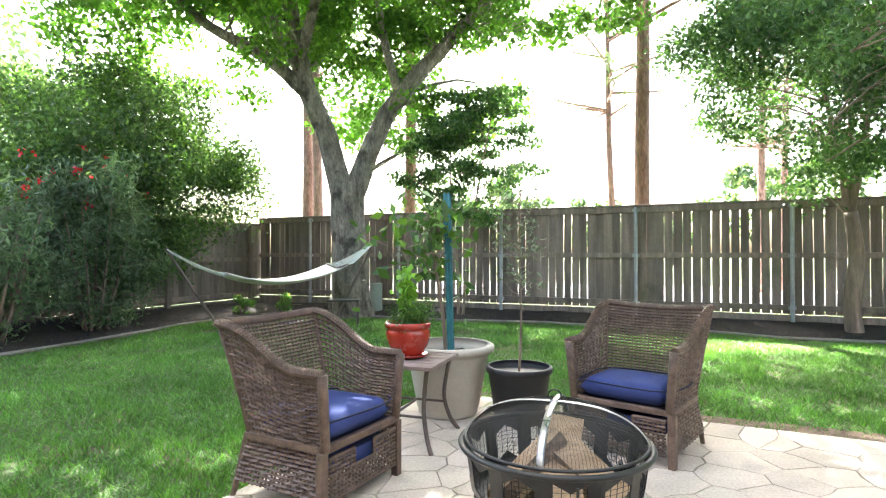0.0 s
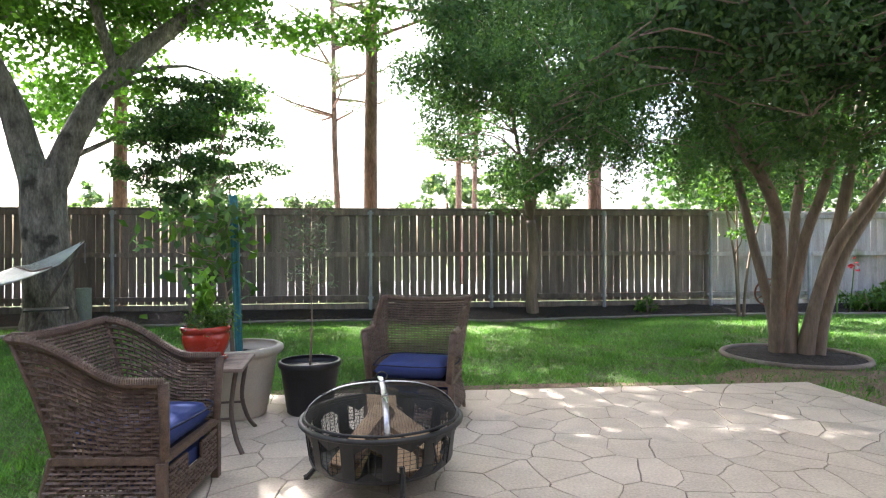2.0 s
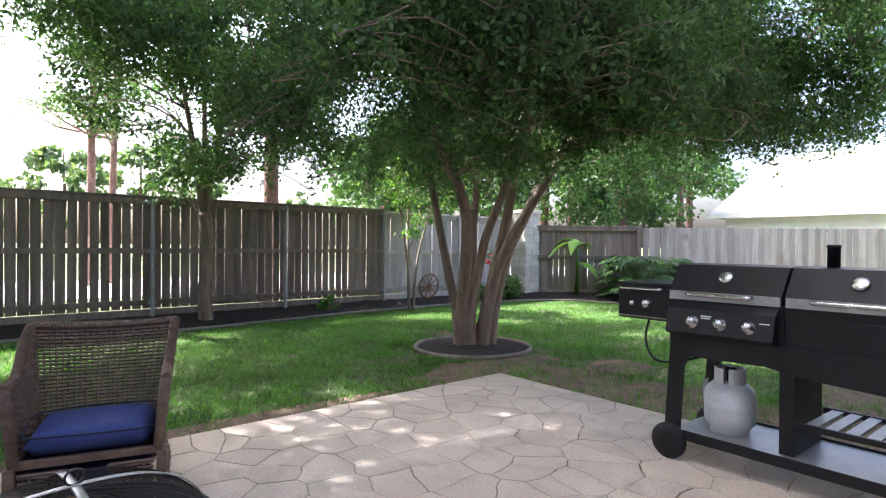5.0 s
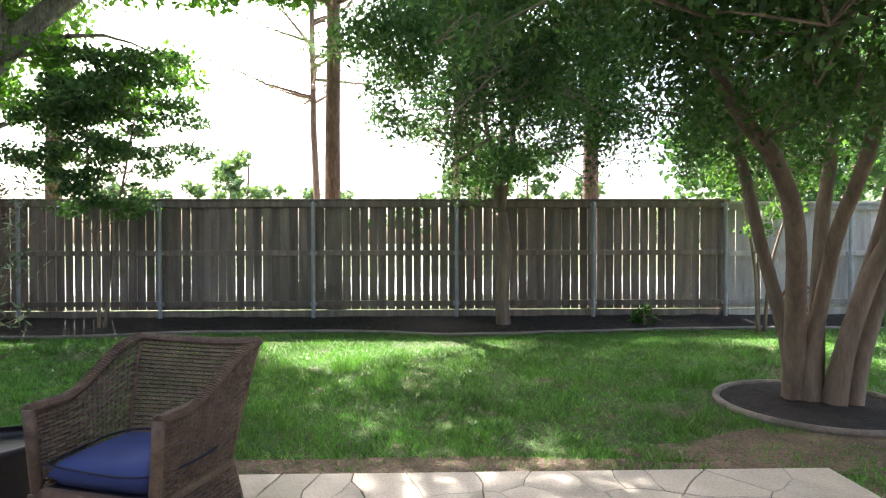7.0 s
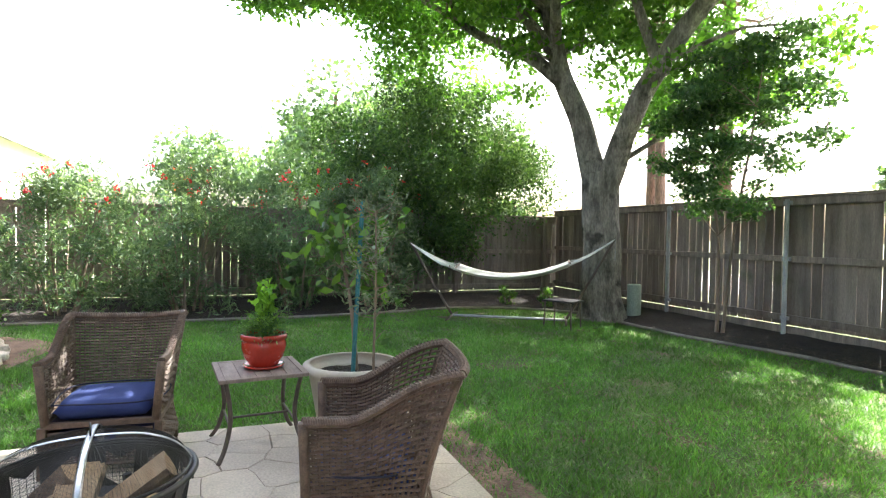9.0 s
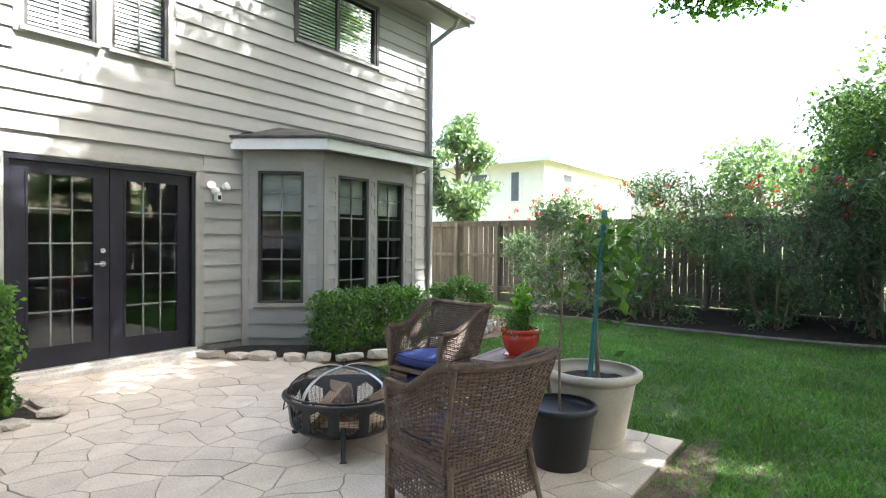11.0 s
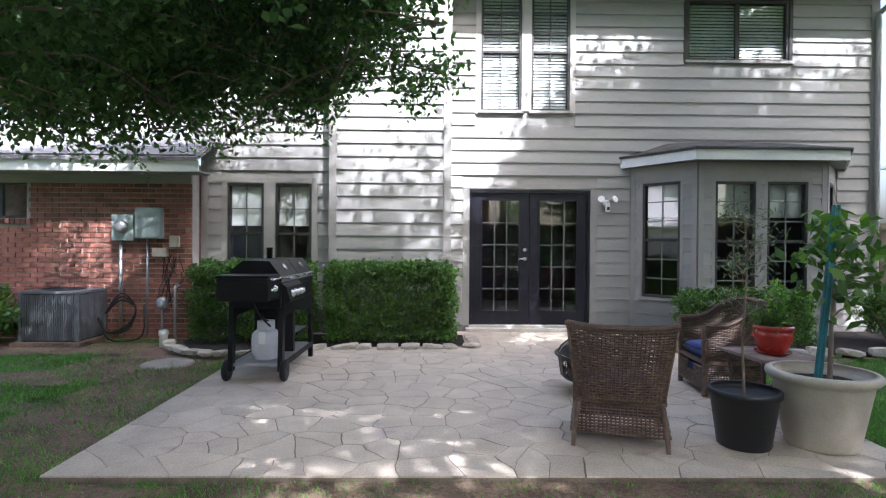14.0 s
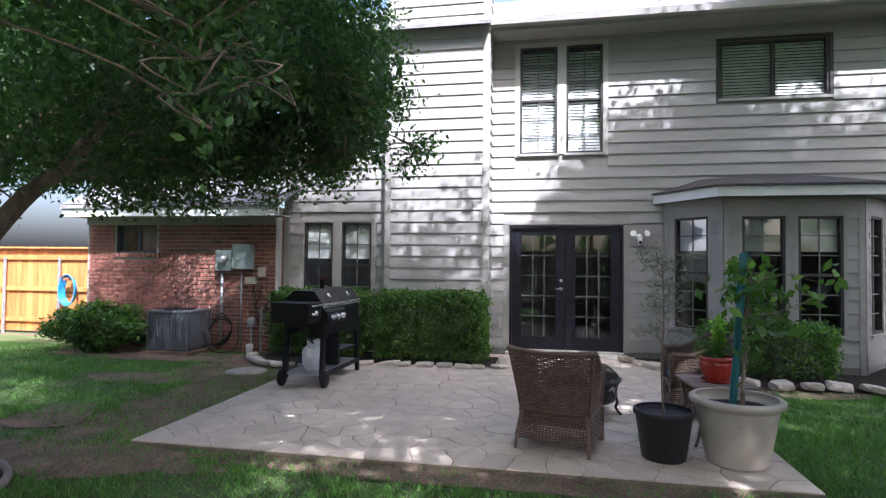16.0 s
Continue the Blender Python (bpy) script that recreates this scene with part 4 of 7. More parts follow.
cr_blobs = crown_blobs((CX + 0.1, CY - 0.35, 3.8), (3.5, 3.3, 1.75), 130, g, (0.4, 0.75), 0.6, -0.95, 0.3)
cr_blobs += crown_blobs((6.9, 4.2, 4.2), (1.7, 1.6, 1.2), 34, g, (0.35, 0.65), 0.6)
cr_blobs += crown_blobs((2.9, 5.2, 5.2), (1.6, 1.6, 1.0), 26, g, (0.35, 0.65), 0.6)
cr_blobs += crown_blobs((2.85, 4.9, 3.25), (1.3, 1.2, 0.85), 42, g, (0.3, 0.5), 0.6)
cr_blobs += crown_blobs((4.3, 4.6, 3.1), (1.2, 1.0, 0.75), 40, g, (0.3, 0.5), 0.6)
# unseen clumps high over the patio, added to shade it and the chimney
cr_blobs += crown_blobs((1.3, 5.5, 7.3), (2.0, 1.6, 0.9), 38, g, (0.45, 0.8), 0.6)
hang = crown_blobs((3.2, 4.0, 2.65), (1.3, 0.8, 0.5), 44, g, (0.2, 0.36), 0.7) + crown_blobs((2.1, 4.3, 2.75), (0.85, 0.7, 0.5), 20, g, (0.14, 0.26), 0.7) + crown_blobs((3.7, 5.1, 2.45), (1.0, 0.7, 0.5), 34, g, (0.2, 0.36), 0.7)
cr_blobs += hang
# added to keep direct sun off the window wall
cr_blobs += crown_blobs((3.3, 2.5, 4.9), (0.9, 0.7, 0.9), 26, g, (0.2, 0.4), 0.65)
cr_blobs += crown_blobs((6.7, 4.0, 2.85), (1.4, 1.0, 0.5), 44, g, (0.25, 0.45), 0.65)
cr_blobs += crown_blobs((6.0, 4.8, 3.35), (1.5, 1.2, 0.8), 52, g, (0.3, 0.5), 0.6)
# added as a sun blocker for window wall and brick wing
cr_blobs += crown_blobs((4.6, 3.1, 4.5), (2.3, 1.1, 0.8), 56, g, (0.3, 0.55), 0.6)
cr_blobs += crown_blobs((4.3, 3.9, 2.8), (1.2, 0.7, 0.45), 34, g, (0.18, 0.34), 0.7)
cr_blobs += crown_blobs((2.6, 4.2, 3.05), (1.2, 0.7, 0.5), 30, g, (0.18, 0.34), 0.7)
for k in range(64):
    a = g.uniform(0, math.tau)
    q = g.uniform(0.72, 1.04)
    x, y, z = CX + 0.1 + 3.2 * q * math.cos(a), CY - 0.35 + 3.0 * q * math.sin(a), g.uniform(2.6, 3.3)
    for i in range(5):
        cr_blobs.append((x, y, z, 0.28 - 0.04 * i, 0.26))
        x, y, z = x + 0.07 * math.cos(a) + g.normal() * 0.03, y + 0.07 * math.sin(a) + g.normal() * 0.03, z - 0.15
for k in range(26):
    x, y, z = g.uniform(2.1, 4.6), g.uniform(4.1, 5.2), g.uniform(2.85, 3.2)
    for i in range(5):
        cr_blobs.append((x, y, z, 0.26 - 0.035 * i, 0.24))
        x, y, z = x + g.normal() * 0.04, y - 0.04 + g.normal() * 0.04, z - 0.15
cr_blobs += crown_blobs((6.3, 2.7, 3.4), (1.1, 0.9, 0.7), 30, g, (0.25, 0.45), 0.65)
tree("crape_myrtle_tree", "multi-stemmed crape myrtle, wide dark green crown with added shading clumps", cr_paths, cr_blobs, 340000, 0.055, M_CRAPE, M_CRAPELEAF, g, droop=0.6, twig_r=0.009)

# single-stemmed crape myrtle in the mulch by the fence
SX, SY = 2.52, 10.8
st_paths = [
    [((SX, SY, GROUND - 0.05), 0.13), ((SX, SY, 0.3), 0.105), ((SX + 0.02, SY, 1.2), 0.095), ((SX, SY, 1.75), 0.09)],
    [((SX, SY, 1.7), 0.06), ((SX - 0.15, SY, 2.6), 0.045), ((SX - 0.5, SY - 0.1, 4.4), 0.02)],
    [((SX, SY, 1.7), 0.06), ((SX + 0.12, SY - 0.05, 2.6), 0.05), ((SX + 0.3, SY - 0.2, 4.6), 0.02)],
    [((SX, SY, 1.7), 0.05), ((SX + 0.02, SY + 0.1, 2.8), 0.045), ((SX + 0.05, SY + 0.3, 5.0), 0.02)],
]
st_blobs = crown_blobs((SX - 0.1, SY - 0.1, 4.6), (2.2, 1.8, 2.65), 135, g, (0.35, 0.65), 0.65, -0.95, 0.2)
tree("crape_myrtle_tree", "single-stemmed crape myrtle growing from mulch by the fence", st_paths, st_blobs, 64000, 0.08, M_CRAPE, M_CRAPELEAF, g, droop=0.4)

# slender maple sapling in front of the fence
MX, MY = -3.5, 10.72
mp_paths = [[((MX - 0.02, MY - 0.03, GROUND), 0.03), ((MX - 0.1, MY + 0.02, 1.2), 0.024), ((MX - 0.2, MY + 0.02, 2.4), 0.018), ((MX - 0.2, MY, 4.0), 0.008)], [((MX + 0.05, MY, GROUND), 0.03), ((MX + 0.15, MY, 1.2), 0.022), ((MX + 0.4, MY, 2.6), 0.016), ((MX + 0.7, MY - 0.1, 3.9), 0.008)]]
mp_blobs = crown_blobs((MX + 0.1, MY, 3.05), (1.45, 0.7, 1.45), 96, g, (0.18, 0.36), 0.45, -1, 0.1)
tree("maple_sapling", "slender sapling with layered dark green leaves", mp_paths, mp_blobs, 17000, 0.062, M_CRAPE, M_CRAPELEAF, g, droop=0.1, sides=7, aspect=0.8)
sp_paths = [[((6.25, 10.4, GROUND), 0.03), ((6.2, 10.4, 1.1), 0.022), ((5.9, 10.4, 2.6), 0.012)], [((6.35, 10.4, GROUND), 0.03), ((6.5, 10.4, 1.1), 0.022), ((6.9, 10.3, 2.4), 0.01)], [((6.3, 10.45, GROUND), 0.025), ((6.32, 10.5, 1.3), 0.02), ((6.3, 10.5, 3.0), 0.01)]]
tree("shrub_sapling", "thin multi-stemmed sapling before the bleached fence", sp_paths, crown_blobs((6.3, 10.4, 2.3), (1.0, 0.7, 1.0), 26, g, (0.2, 0.4), 0.5), 3800, 0.08, M_CRAPE, M_HEDGELEAF, g, sides=6, aspect=0.6)


def shrub(name, label, c, radii, n_blobs, n_leaves, leaf_size, leaf, g, size=(0.25, 0.45), category="shrub", aspect=0.45, stems=9, low=-1.0, hollow=0.3, droop=0.0, bark=None):
    paths = []
    for k in range(stems):
        a = k * math.tau / stems + g.uniform(-0.3, 0.3)
        e = (c[0] + math.cos(a) * radii[0] * 0.6, c[1] + math.sin(a) * radii[1] * 0.6, c[2] + radii[2] * g.uniform(0.1, 0.7))
        b = (c[0] + math.cos(a) * radii[0] * 0.15, c[1] + math.sin(a) * radii[1] * 0.15, GROUND)
        paths.append([(b, 0.025), (((b[0] + e[0]) / 2, (b[1] + e[1]) / 2, c[2] * 0.7), 0.018), (e, 0.006)])
    return tree(name, label, paths, crown_blobs(c, radii, n_blobs, g, size, 0.8, low, hollow), n_leaves, leaf_size, bark or M_CRAPE, leaf, g, twig_every=3, droop=droop, sides=5, category=category, aspect=aspect)


shrub("ligustrum_bush", "tall dense dark green bush rising over the side fence", (-9.7, 8.4, 2.7), (2.3, 2.9, 2.2), 190, 105000, 0.09, M_BUSHLEAF, g, (0.5, 0.8))
for i, (x, y, rx, ry, h) in enumerate(((-7.75, 1.6, 0.8, 1.2, 1.2), (-7.7, 3.4, 0.85, 1.3, 1.25), (-7.75, 5.2, 0.85, 1.2, 1.3), (-7.7, 6.6, 0.8, 0.9, 1.35))):
    ob = shrub("oleander_bush", "loose grey-green oleander with red flowers before the fence", (x, y, h), (rx, ry, h), 46, 8000, 0.115, M_OLEANDER, g, (0.25, 0.45), aspect=0.22, droop=-0.4)
    fc = []
    for k in range(18):
        a, b = g.uniform(0, math.tau), g.uniform(0.2, 1)
        p = np.array((x + rx * b * math.cos(a) * 1.05, y + ry * b * math.sin(a) * 1.05, h + h * (0.35 + 0.7 * math.sqrt(max(0, 1 - b * b)) * g.uniform(0.3, 1))))
        fc.append(p + g.normal(size=(g.integers(4, 12), 3)) * 0.03)
    part_mesh("flowers", mesh_quads("flowers", leaf_quads(np.concatenate(fc), 0.05, g, 0, 0.9)), M_PETAL, ob, "clusters of small red flowers", kind="stuff")


# tall pines beyond the fence
def pine(x, y, rad, h, lean, g, crown_z, label, n=9000):
    t = thing("pine_tree", label, "tree", "pines beyond the fence")
    bm = bmesh.new()
    pts = [(x + lean * u * h * 0.02 + 0.12 * noise.noise((x, u * 3, 1)), y, GROUND - 0.1 + h * u) for u in np.linspace(0, 1, 9)]
    tube(bm, pts, list(np.linspace(rad, rad * 0.45, 9)), 12)
    blobs = []
    for k in range(34):
        z = g.uniform(crown_z, h + 0.5)
        a = g.uniform(0, math.tau)
        l = g.uniform(0.8, 2.6) * (1.15 - 0.5 * (z - crown_z) / max(h - crown_z, 1))
        c = (x + lean * 0.02 * z + math.cos(a) * l, y + math.sin(a) * l, z + 0.15 * l)
        tube(bm, [(x + lean * 0.02 * z, y, z - 0.25), (x + math.cos(a) * l * 0.6, y + math.sin(a) * l * 0.6, z - 0.05), c], [0.05, 0.03, 0.01], 5)
        blobs.append((*c, 0.6, 0.3))
        blobs.append((x + math.cos(a) * l * 0.6, y + math.sin(a) * l * 0.6, z, 0.45, 0.22))
    part("trunk", bm, M_PINE, t, smooth=True)
    part_mesh("crown", mesh_quads("crown", leaf_quads(blob_leaves(blobs, n, g), 0.22, g, -0.2, 0.10)), M_PINELEAF, t)


pine(-0.54, 13.6, 0.175, 15, 0.0, g, 6.0, "tall straight pine with reddish bark")
pine(-1.68, 18.0, 0.11, 12, -1.5, g, 5.2, "slender leaning pine with few branches", 7000)
pine(-6.0, 13.4, 0.16, 15, 0.5, g, 6.0, "tall pine behind the oak")
# tree added out of view so that its crown shades the east fence
shade_tree_blobs = crown_blobs((8.9, 12.3, 7.0), (2.6, 2.0, 1.7), 60, g, (0.5, 0.9), 0.6)
tree("shade_tree", "tall unseen tree added behind the fence corner to shade the east fence", [[((8.9, 14.2, GROUND), 0.16), ((8.9, 14.1, 2.5), 0.14), ((8.9, 13.4, 5.2), 0.11), ((9.0, 12.6, 7.6), 0.04)]], shade_tree_blobs, 24000, 0.12, M_BARK, M_OAKLEAF, g, sides=9, aspect=0.6)
pine(-11.45, 16.4, 0.22, 15, 0.3, g, 7.0, "tall pine beyond the fence corner")
pine(-10.9, 16.2, 0.18, 14, -0.5, g, 7.0, "tall pine beyond the fence corner")
pine(2.4, 21.0, 0.13, 12, -0.5, g, 4.6, "slender pine in the distance", 6000)
pine(3.0, 22.0, 0.12, 12, 0.8, g, 4.2, "slender pine in the distance", 6000)
pine(4.5, 13.0, 0.17, 14, 0.3, g, 7.5, "tall pine behind the crape myrtle")


# ---- patio furniture ----
M_WICKER = surface("brown_wicker", (0.082, 0.052, 0.038), (0.165, 0.108, 0.08), 0.55, 14, 160, 0.3, amount=0.3)
M_WICKERRIM = surface("brown_wicker_braid", (0.088, 0.055, 0.039), (0.18, 0.117, 0.083), 0.55, 22, 200, 0.5, amount=0.35)
M_CUSHION = surface("blue_cushion_fabric", (0.022, 0.036, 0.135), (0.036, 0.056, 0.19), 0.85, 5, 350, 0.25, amount=0.14)
M_PIPING = surface("navy_piping", (0.008, 0.01, 0.03), (0.014, 0.018, 0.05), 0.8, 8, 100, 0.1)
M_IRON = surface("black_iron", (0.010, 0.010, 0.010), (0.022, 0.021, 0.020), 0.42, 8, 90, 0.15, amount=0.25, rough_var=0.14)
M_TABLE = surface("brown_metal", (0.07, 0.05, 0.04), (0.13, 0.095, 0.075), 0.5, 8, 90, 0.15)
M_TABLETOP = surface("weathered_table_slats", (0.16, 0.11, 0.09), (0.29, 0.22, 0.19), 0.7, 5, 70, 0.3, rand=0.12, stretch=(1, 4, 1))


def lerp(a, b, u):
    return tuple(p + (q - p) * u for p, q in zip(a, b))


def weave(bm, grid, nu, nv, wu=0.0075, wv=0.0098, over=0.0042):
    """Strands woven both ways over a patch; grid(u, v) gives a point of it."""
    def strand(fix, n_other, horizontal, w, par):
        pts = []
        steps = n_other * 2
        for s in range(steps + 1):
            t = s / steps
            p = Vector(grid(t, fix) if horizontal else grid(fix, t))
            e = 0.01
            du = Vector(grid(min(t + e, 1) if horizontal else min(fix + e, 1), fix if horizontal else t)) - Vector(grid(max(t - e, 0) if horizontal else max(fix - e, 0), fix if horizontal else t))
            dv = Vector(grid(t if horizontal else fix, min(fix + e, 1) if horizontal else min(t + e, 1))) - Vector(grid(t if horizontal else fix, max(fix - e, 0) if horizontal else max(t - e, 0)))
            n = du.cross(dv)
            n = n.normalized() if n.length > 1e-9 else Vector((0, 0, 1))
            pts.append(p + n * over * math.sin((s * 0.5 + par) * math.pi))
        tube(bm, pts, w, 4, cap=False, flat=0.8)
    for j in range(nv):
        strand((j + 0.5) / nv, nu // 2, True, wv, j % 2)
    for i in range(nu):
        strand((i + 0.5) / nu, max(4, nv // 4), False, wu, 0.5 + i % 2)


def arm_z(s):
    """Height of the top rail along the side, from the front (0) to the back (1)."""
    e = max(0.0, min(1.0, (s - 0.30) / 0.70))
    return 0.655 + 0.20 * (e * e * (3 - 2 * e)) ** 1.15


def side_pt(s, v, sgn):
    """Side panel of the chair: s from front to back, v from the seat ring to the rail."""
    z = 0.315 + (arm_z(s) - 0.315) * v
    h = (z - 0.315) / 0.54
    x = sgn * (0.285 + 0.05 * h * (0.6 + 0.4 * (1 - s)) + 0.03 * h * s)
    y = -0.29 + 0.53 * s + (0.17 * h ** 1.25) * s ** 2.5 - 0.015 * h * (1 - s)
    return (x, y, z)


def back_pt(u, v):
    a, b = Vector(side_pt(1, v, -1)), Vector(side_pt(1, v, 1))
    p = a.lerp(b, u)
    bow = 4 * u * (1 - u)
    p.y += 0.055 * bow
    p.z -= 0.02 * bow * v
    return tuple(p)


def chair(m, label):
    c = thing("wicker_armchair", label, "chair", "wicker chairs round the fire pit", m)
    for sgn in (-1, 1):
        b = bmesh.new()
        weave(b, lambda s, v: side_pt(s, v, sgn), 21, 20)
        part("side_panel", b, M_WICKER, c, kind="stuff")
        b = bmesh.new()
        weave(b, lambda s, v: (sgn * (0.285 + 0.035 * (1 - v)), -0.28 + s * 0.53 + 0.06 * (1 - v) * s, 0.085 + v * 0.215), 20, 11)
        part("base_side", b, M_WICKER, c, kind="stuff")
        b = bmesh.new()
        box(b, sgn * 0.30 - 0.022, sgn * 0.30 + 0.022, -0.305, -0.262, 0.0, 0.30, bevel=0.006)
        part("leg", b, M_WICKERRIM, c)
        b = bmesh.new()
        tube(b, [(sgn * 0.27, 0.27, 0.31), (sgn * 0.30, 0.31, 0.10), (sgn * 0.305, 0.345, 0.0)], [0.02, 0.017, 0.014], 8)
        part("leg", b, M_WICKERRIM, c)
        part("arm_post", tube(bmesh.new(), [side_pt(0, v, sgn) for v in (0, 0.35, 0.7, 1)], [0.024, 0.024, 0.025, 0.026], 8), M_WICKERRIM, c, smooth=True)
        part("back_post", tube(bmesh.new(), [side_pt(1, v, sgn) for v in (0, 0.3, 0.6, 0.98)], 0.014, 6), M_WICKERRIM, c, smooth=True)
    b = bmesh.new()
    weave(b, back_pt, 24, 28)
    part("backrest", b, M_WICKER, c, kind="stuff")
    b = bmesh.new()
    weave(b, lambda u, v: (-0.29 + 0.58 * u, 0.25 + 0.06 * (1 - v), 0.085 + 0.215 * v), 21, 11)
    part("base_back", b, M_WICKER, c, kind="stuff")
    rail = [side_pt(s, 1, -1) for s in np.linspace(0, 1, 13)] + [back_pt(u, 1) for u in np.linspace(0.06, 0.94, 11)] + [side_pt(s, 1, 1) for s in np.linspace(1, 0, 13)]
    b = bmesh.new()
    tube(b, rail, 0.024, 8, flat=0.8)
    for i in range(0, 150):
        u = i / 149 * (len(rail) - 1)
        k = min(int(u), len(rail) - 2)
        p, q = Vector(rail[k]), Vector(rail[k + 1])
        x = p.lerp(q, u - k)
        d = (q - p).normalized()
        a = d.cross(Vector((0, 0, 1))).normalized() * 0.024
        w = a.cross(d).normalized() * 0.021
        tube(b, [x - a - d * 0.012, x - a * 0.6 + w * 0.9 - d * 0.005, x + w * 1.12, x + a * 0.6 + w * 0.9 + d * 0.005, x + a + d * 0.012], 0.0042, 4, cap=False)
    part("top_rail", b, M_WICKERRIM, c, "braided wicker top rail")
    part("seat_frame", boxes((-0.305, 0.305, -0.30, -0.262, 0.29, 0.325), (-0.305, -0.27, -0.262, 0.25, 0.29, 0.325), (0.27, 0.305, -0.262, 0.25, 0.29, 0.325), (-0.27, 0.27, 0.225, 0.26, 0.29, 0.325), bevel=0.007), M_WICKERRIM, c)
    part("seat", boxes((-0.27, 0.27, -0.262, 0.225, 0.30, 0.318)), M_PIPING, c)
    # tucked footstool with a hand slot, in front under the seat
    fs = bmesh.new()
    weave(fs, lambda u, v: (-0.265 + 0.53 * u, -0.295, 0.075 + 0.10 * v), 20, 5)
    weave(fs, lambda u, v: (-0.265 + 0.19 * u, -0.295, 0.175 + 0.085 * v), 7, 4)
    weave(fs, lambda u, v: (0.075 + 0.19 * u, -0.295, 0.175 + 0.085 * v), 7, 4)
    tube(fs, [(-0.27, -0.295, 0.262), (-0.08, -0.295, 0.262)], 0.010, 6)
    tube(fs, [(0.08, -0.295, 0.262), (0.27, -0.295, 0.262)], 0.010, 6)
    tube(fs, [(-0.08, -0.295, 0.262), (-0.08, -0.295, 0.18), (0.08, -0.295, 0.18), (0.08, -0.295, 0.262)], 0.009, 6)
    tube(fs, [(-0.27, -0.295, 0.07), (0.27, -0.295, 0.07)], 0.010, 6)
    part("footstool_front", fs, M_WICKER, c, "woven footstool tucked under the seat", kind="stuff")
    part("footstool_cushion", boxes((-0.25, 0.25, -0.27, 0.16, 0.17, 0.245), bevel=0.02), M_CUSHION, c, "blue footstool cushion")
    # seat cushion, crowned, with piping
    cu = bmesh.new()
    n = 14
    tops = []
    for zs in (1, 0):
        gridv = []
        for i in range(n + 1):
            row = []
            for j in range(n + 1):
                u, v = i / n * 2 - 1, j / n * 2 - 1
                rx = 0.262 * u * (1 - 0.03 * v * v)
                ry = -0.03 + 0.255 * v * (1 - 0.03 * u * u)
                dome = (1 - u ** 10) * (1 - v ** 10)
                z = (0.375 + 0.062 * dome ** 0.45 + 0.008 * (1 - u * u) * (1 - v * v)) if zs else (0.375 - 0.05 * dome ** 0.3)
                row.append(cu.verts.new((rx, ry, z)))
            gridv.append(row)
        for i in range(n):
            for j in range(n):
                q = (gridv[i][j], gridv[i + 1][j], gridv[i + 1][j + 1], gridv[i][j + 1])
                cu.faces.new(q if zs else q[::-1])
    bmesh.ops.remove_doubles(cu, verts=cu.verts, dist=0.0005)
    cush = part("seat_cushion", cu, M_CUSHION, c, "plump blue seat cushion", smooth=True)
    ring = [(-0.255, -0.28, 0.424), (0.255, -0.28, 0.424), (0.255, 0.22, 0.424), (-0.255, 0.22, 0.424), (-0.255, -0.28, 0.424)]
    part("piping", tube(bmesh.new(), smooth_line(ring, 6), 0.005, 6), M_PIPING, cush)
    return c


chair_a = chair(pose(-1.186, 3.429, 0, rz=85.7) @ Matrix.Diagonal((0.96, 0.87, 0.955, 1)), "brown wicker armchair with a blue seat cushion beside the red pot")
chair_b = chair(pose(0.172, 4.678, 0, rz=-15.3) @ Matrix.Diagonal((0.97, 0.87, 0.955, 1)), "brown wicker armchair with a blue seat cushion at the patio edge")

# side table
tb = thing("side_table", "small brown metal side table with a slatted top", "table", m=pose(-1.16, 4.25, 0, rz=6) @ Matrix.Diagonal((1.06, 1.06, 1, 1)))
part("rim", boxes((-0.25, 0.25, -0.25, -0.215, 0.475, 0.498), (-0.25, 0.25, 0.215, 0.25, 0.475, 0.498), (-0.25, -0.215, -0.215, 0.215, 0.475, 0.498), (0.215, 0.25, -0.215, 0.215, 0.475, 0.498), bevel=0.005), M_TABLETOP, tb)
for i in range(5):
    y = -0.213 + i * 0.0855
    part("slat", boxes((-0.213, 0.213, y, y + 0.082, 0.478, 0.496), bevel=0.003), M_TABLETOP, tb)
for sx in (-1, 1):
    for sy in (-1, 1):
        part("leg", tube(bmesh.new(), smooth_line([(sx * 0.21, sy * 0.21, 0.475), (sx * 0.19, sy * 0.19, 0.36), (sx * 0.18, sy * 0.18, 0.22), (sx * 0.21, sy * 0.21, 0.08), (sx * 0.25, sy * 0.25, 0.0)], 4), 0.013, 8), M_TABLE, tb, smooth=True)
for sy in (-1, 1):
    part("stretcher", tube(bmesh.new(), [(-0.182, sy * 0.182, 0.19), (0.182, sy * 0.182, 0.19)], 0.008, 6), M_TABLE, tb)
part("stretcher", tube(bmesh.new(), [(0, -0.182, 0.19), (0, 0.182, 0.19)], 0.008, 6), M_TABLE, tb)


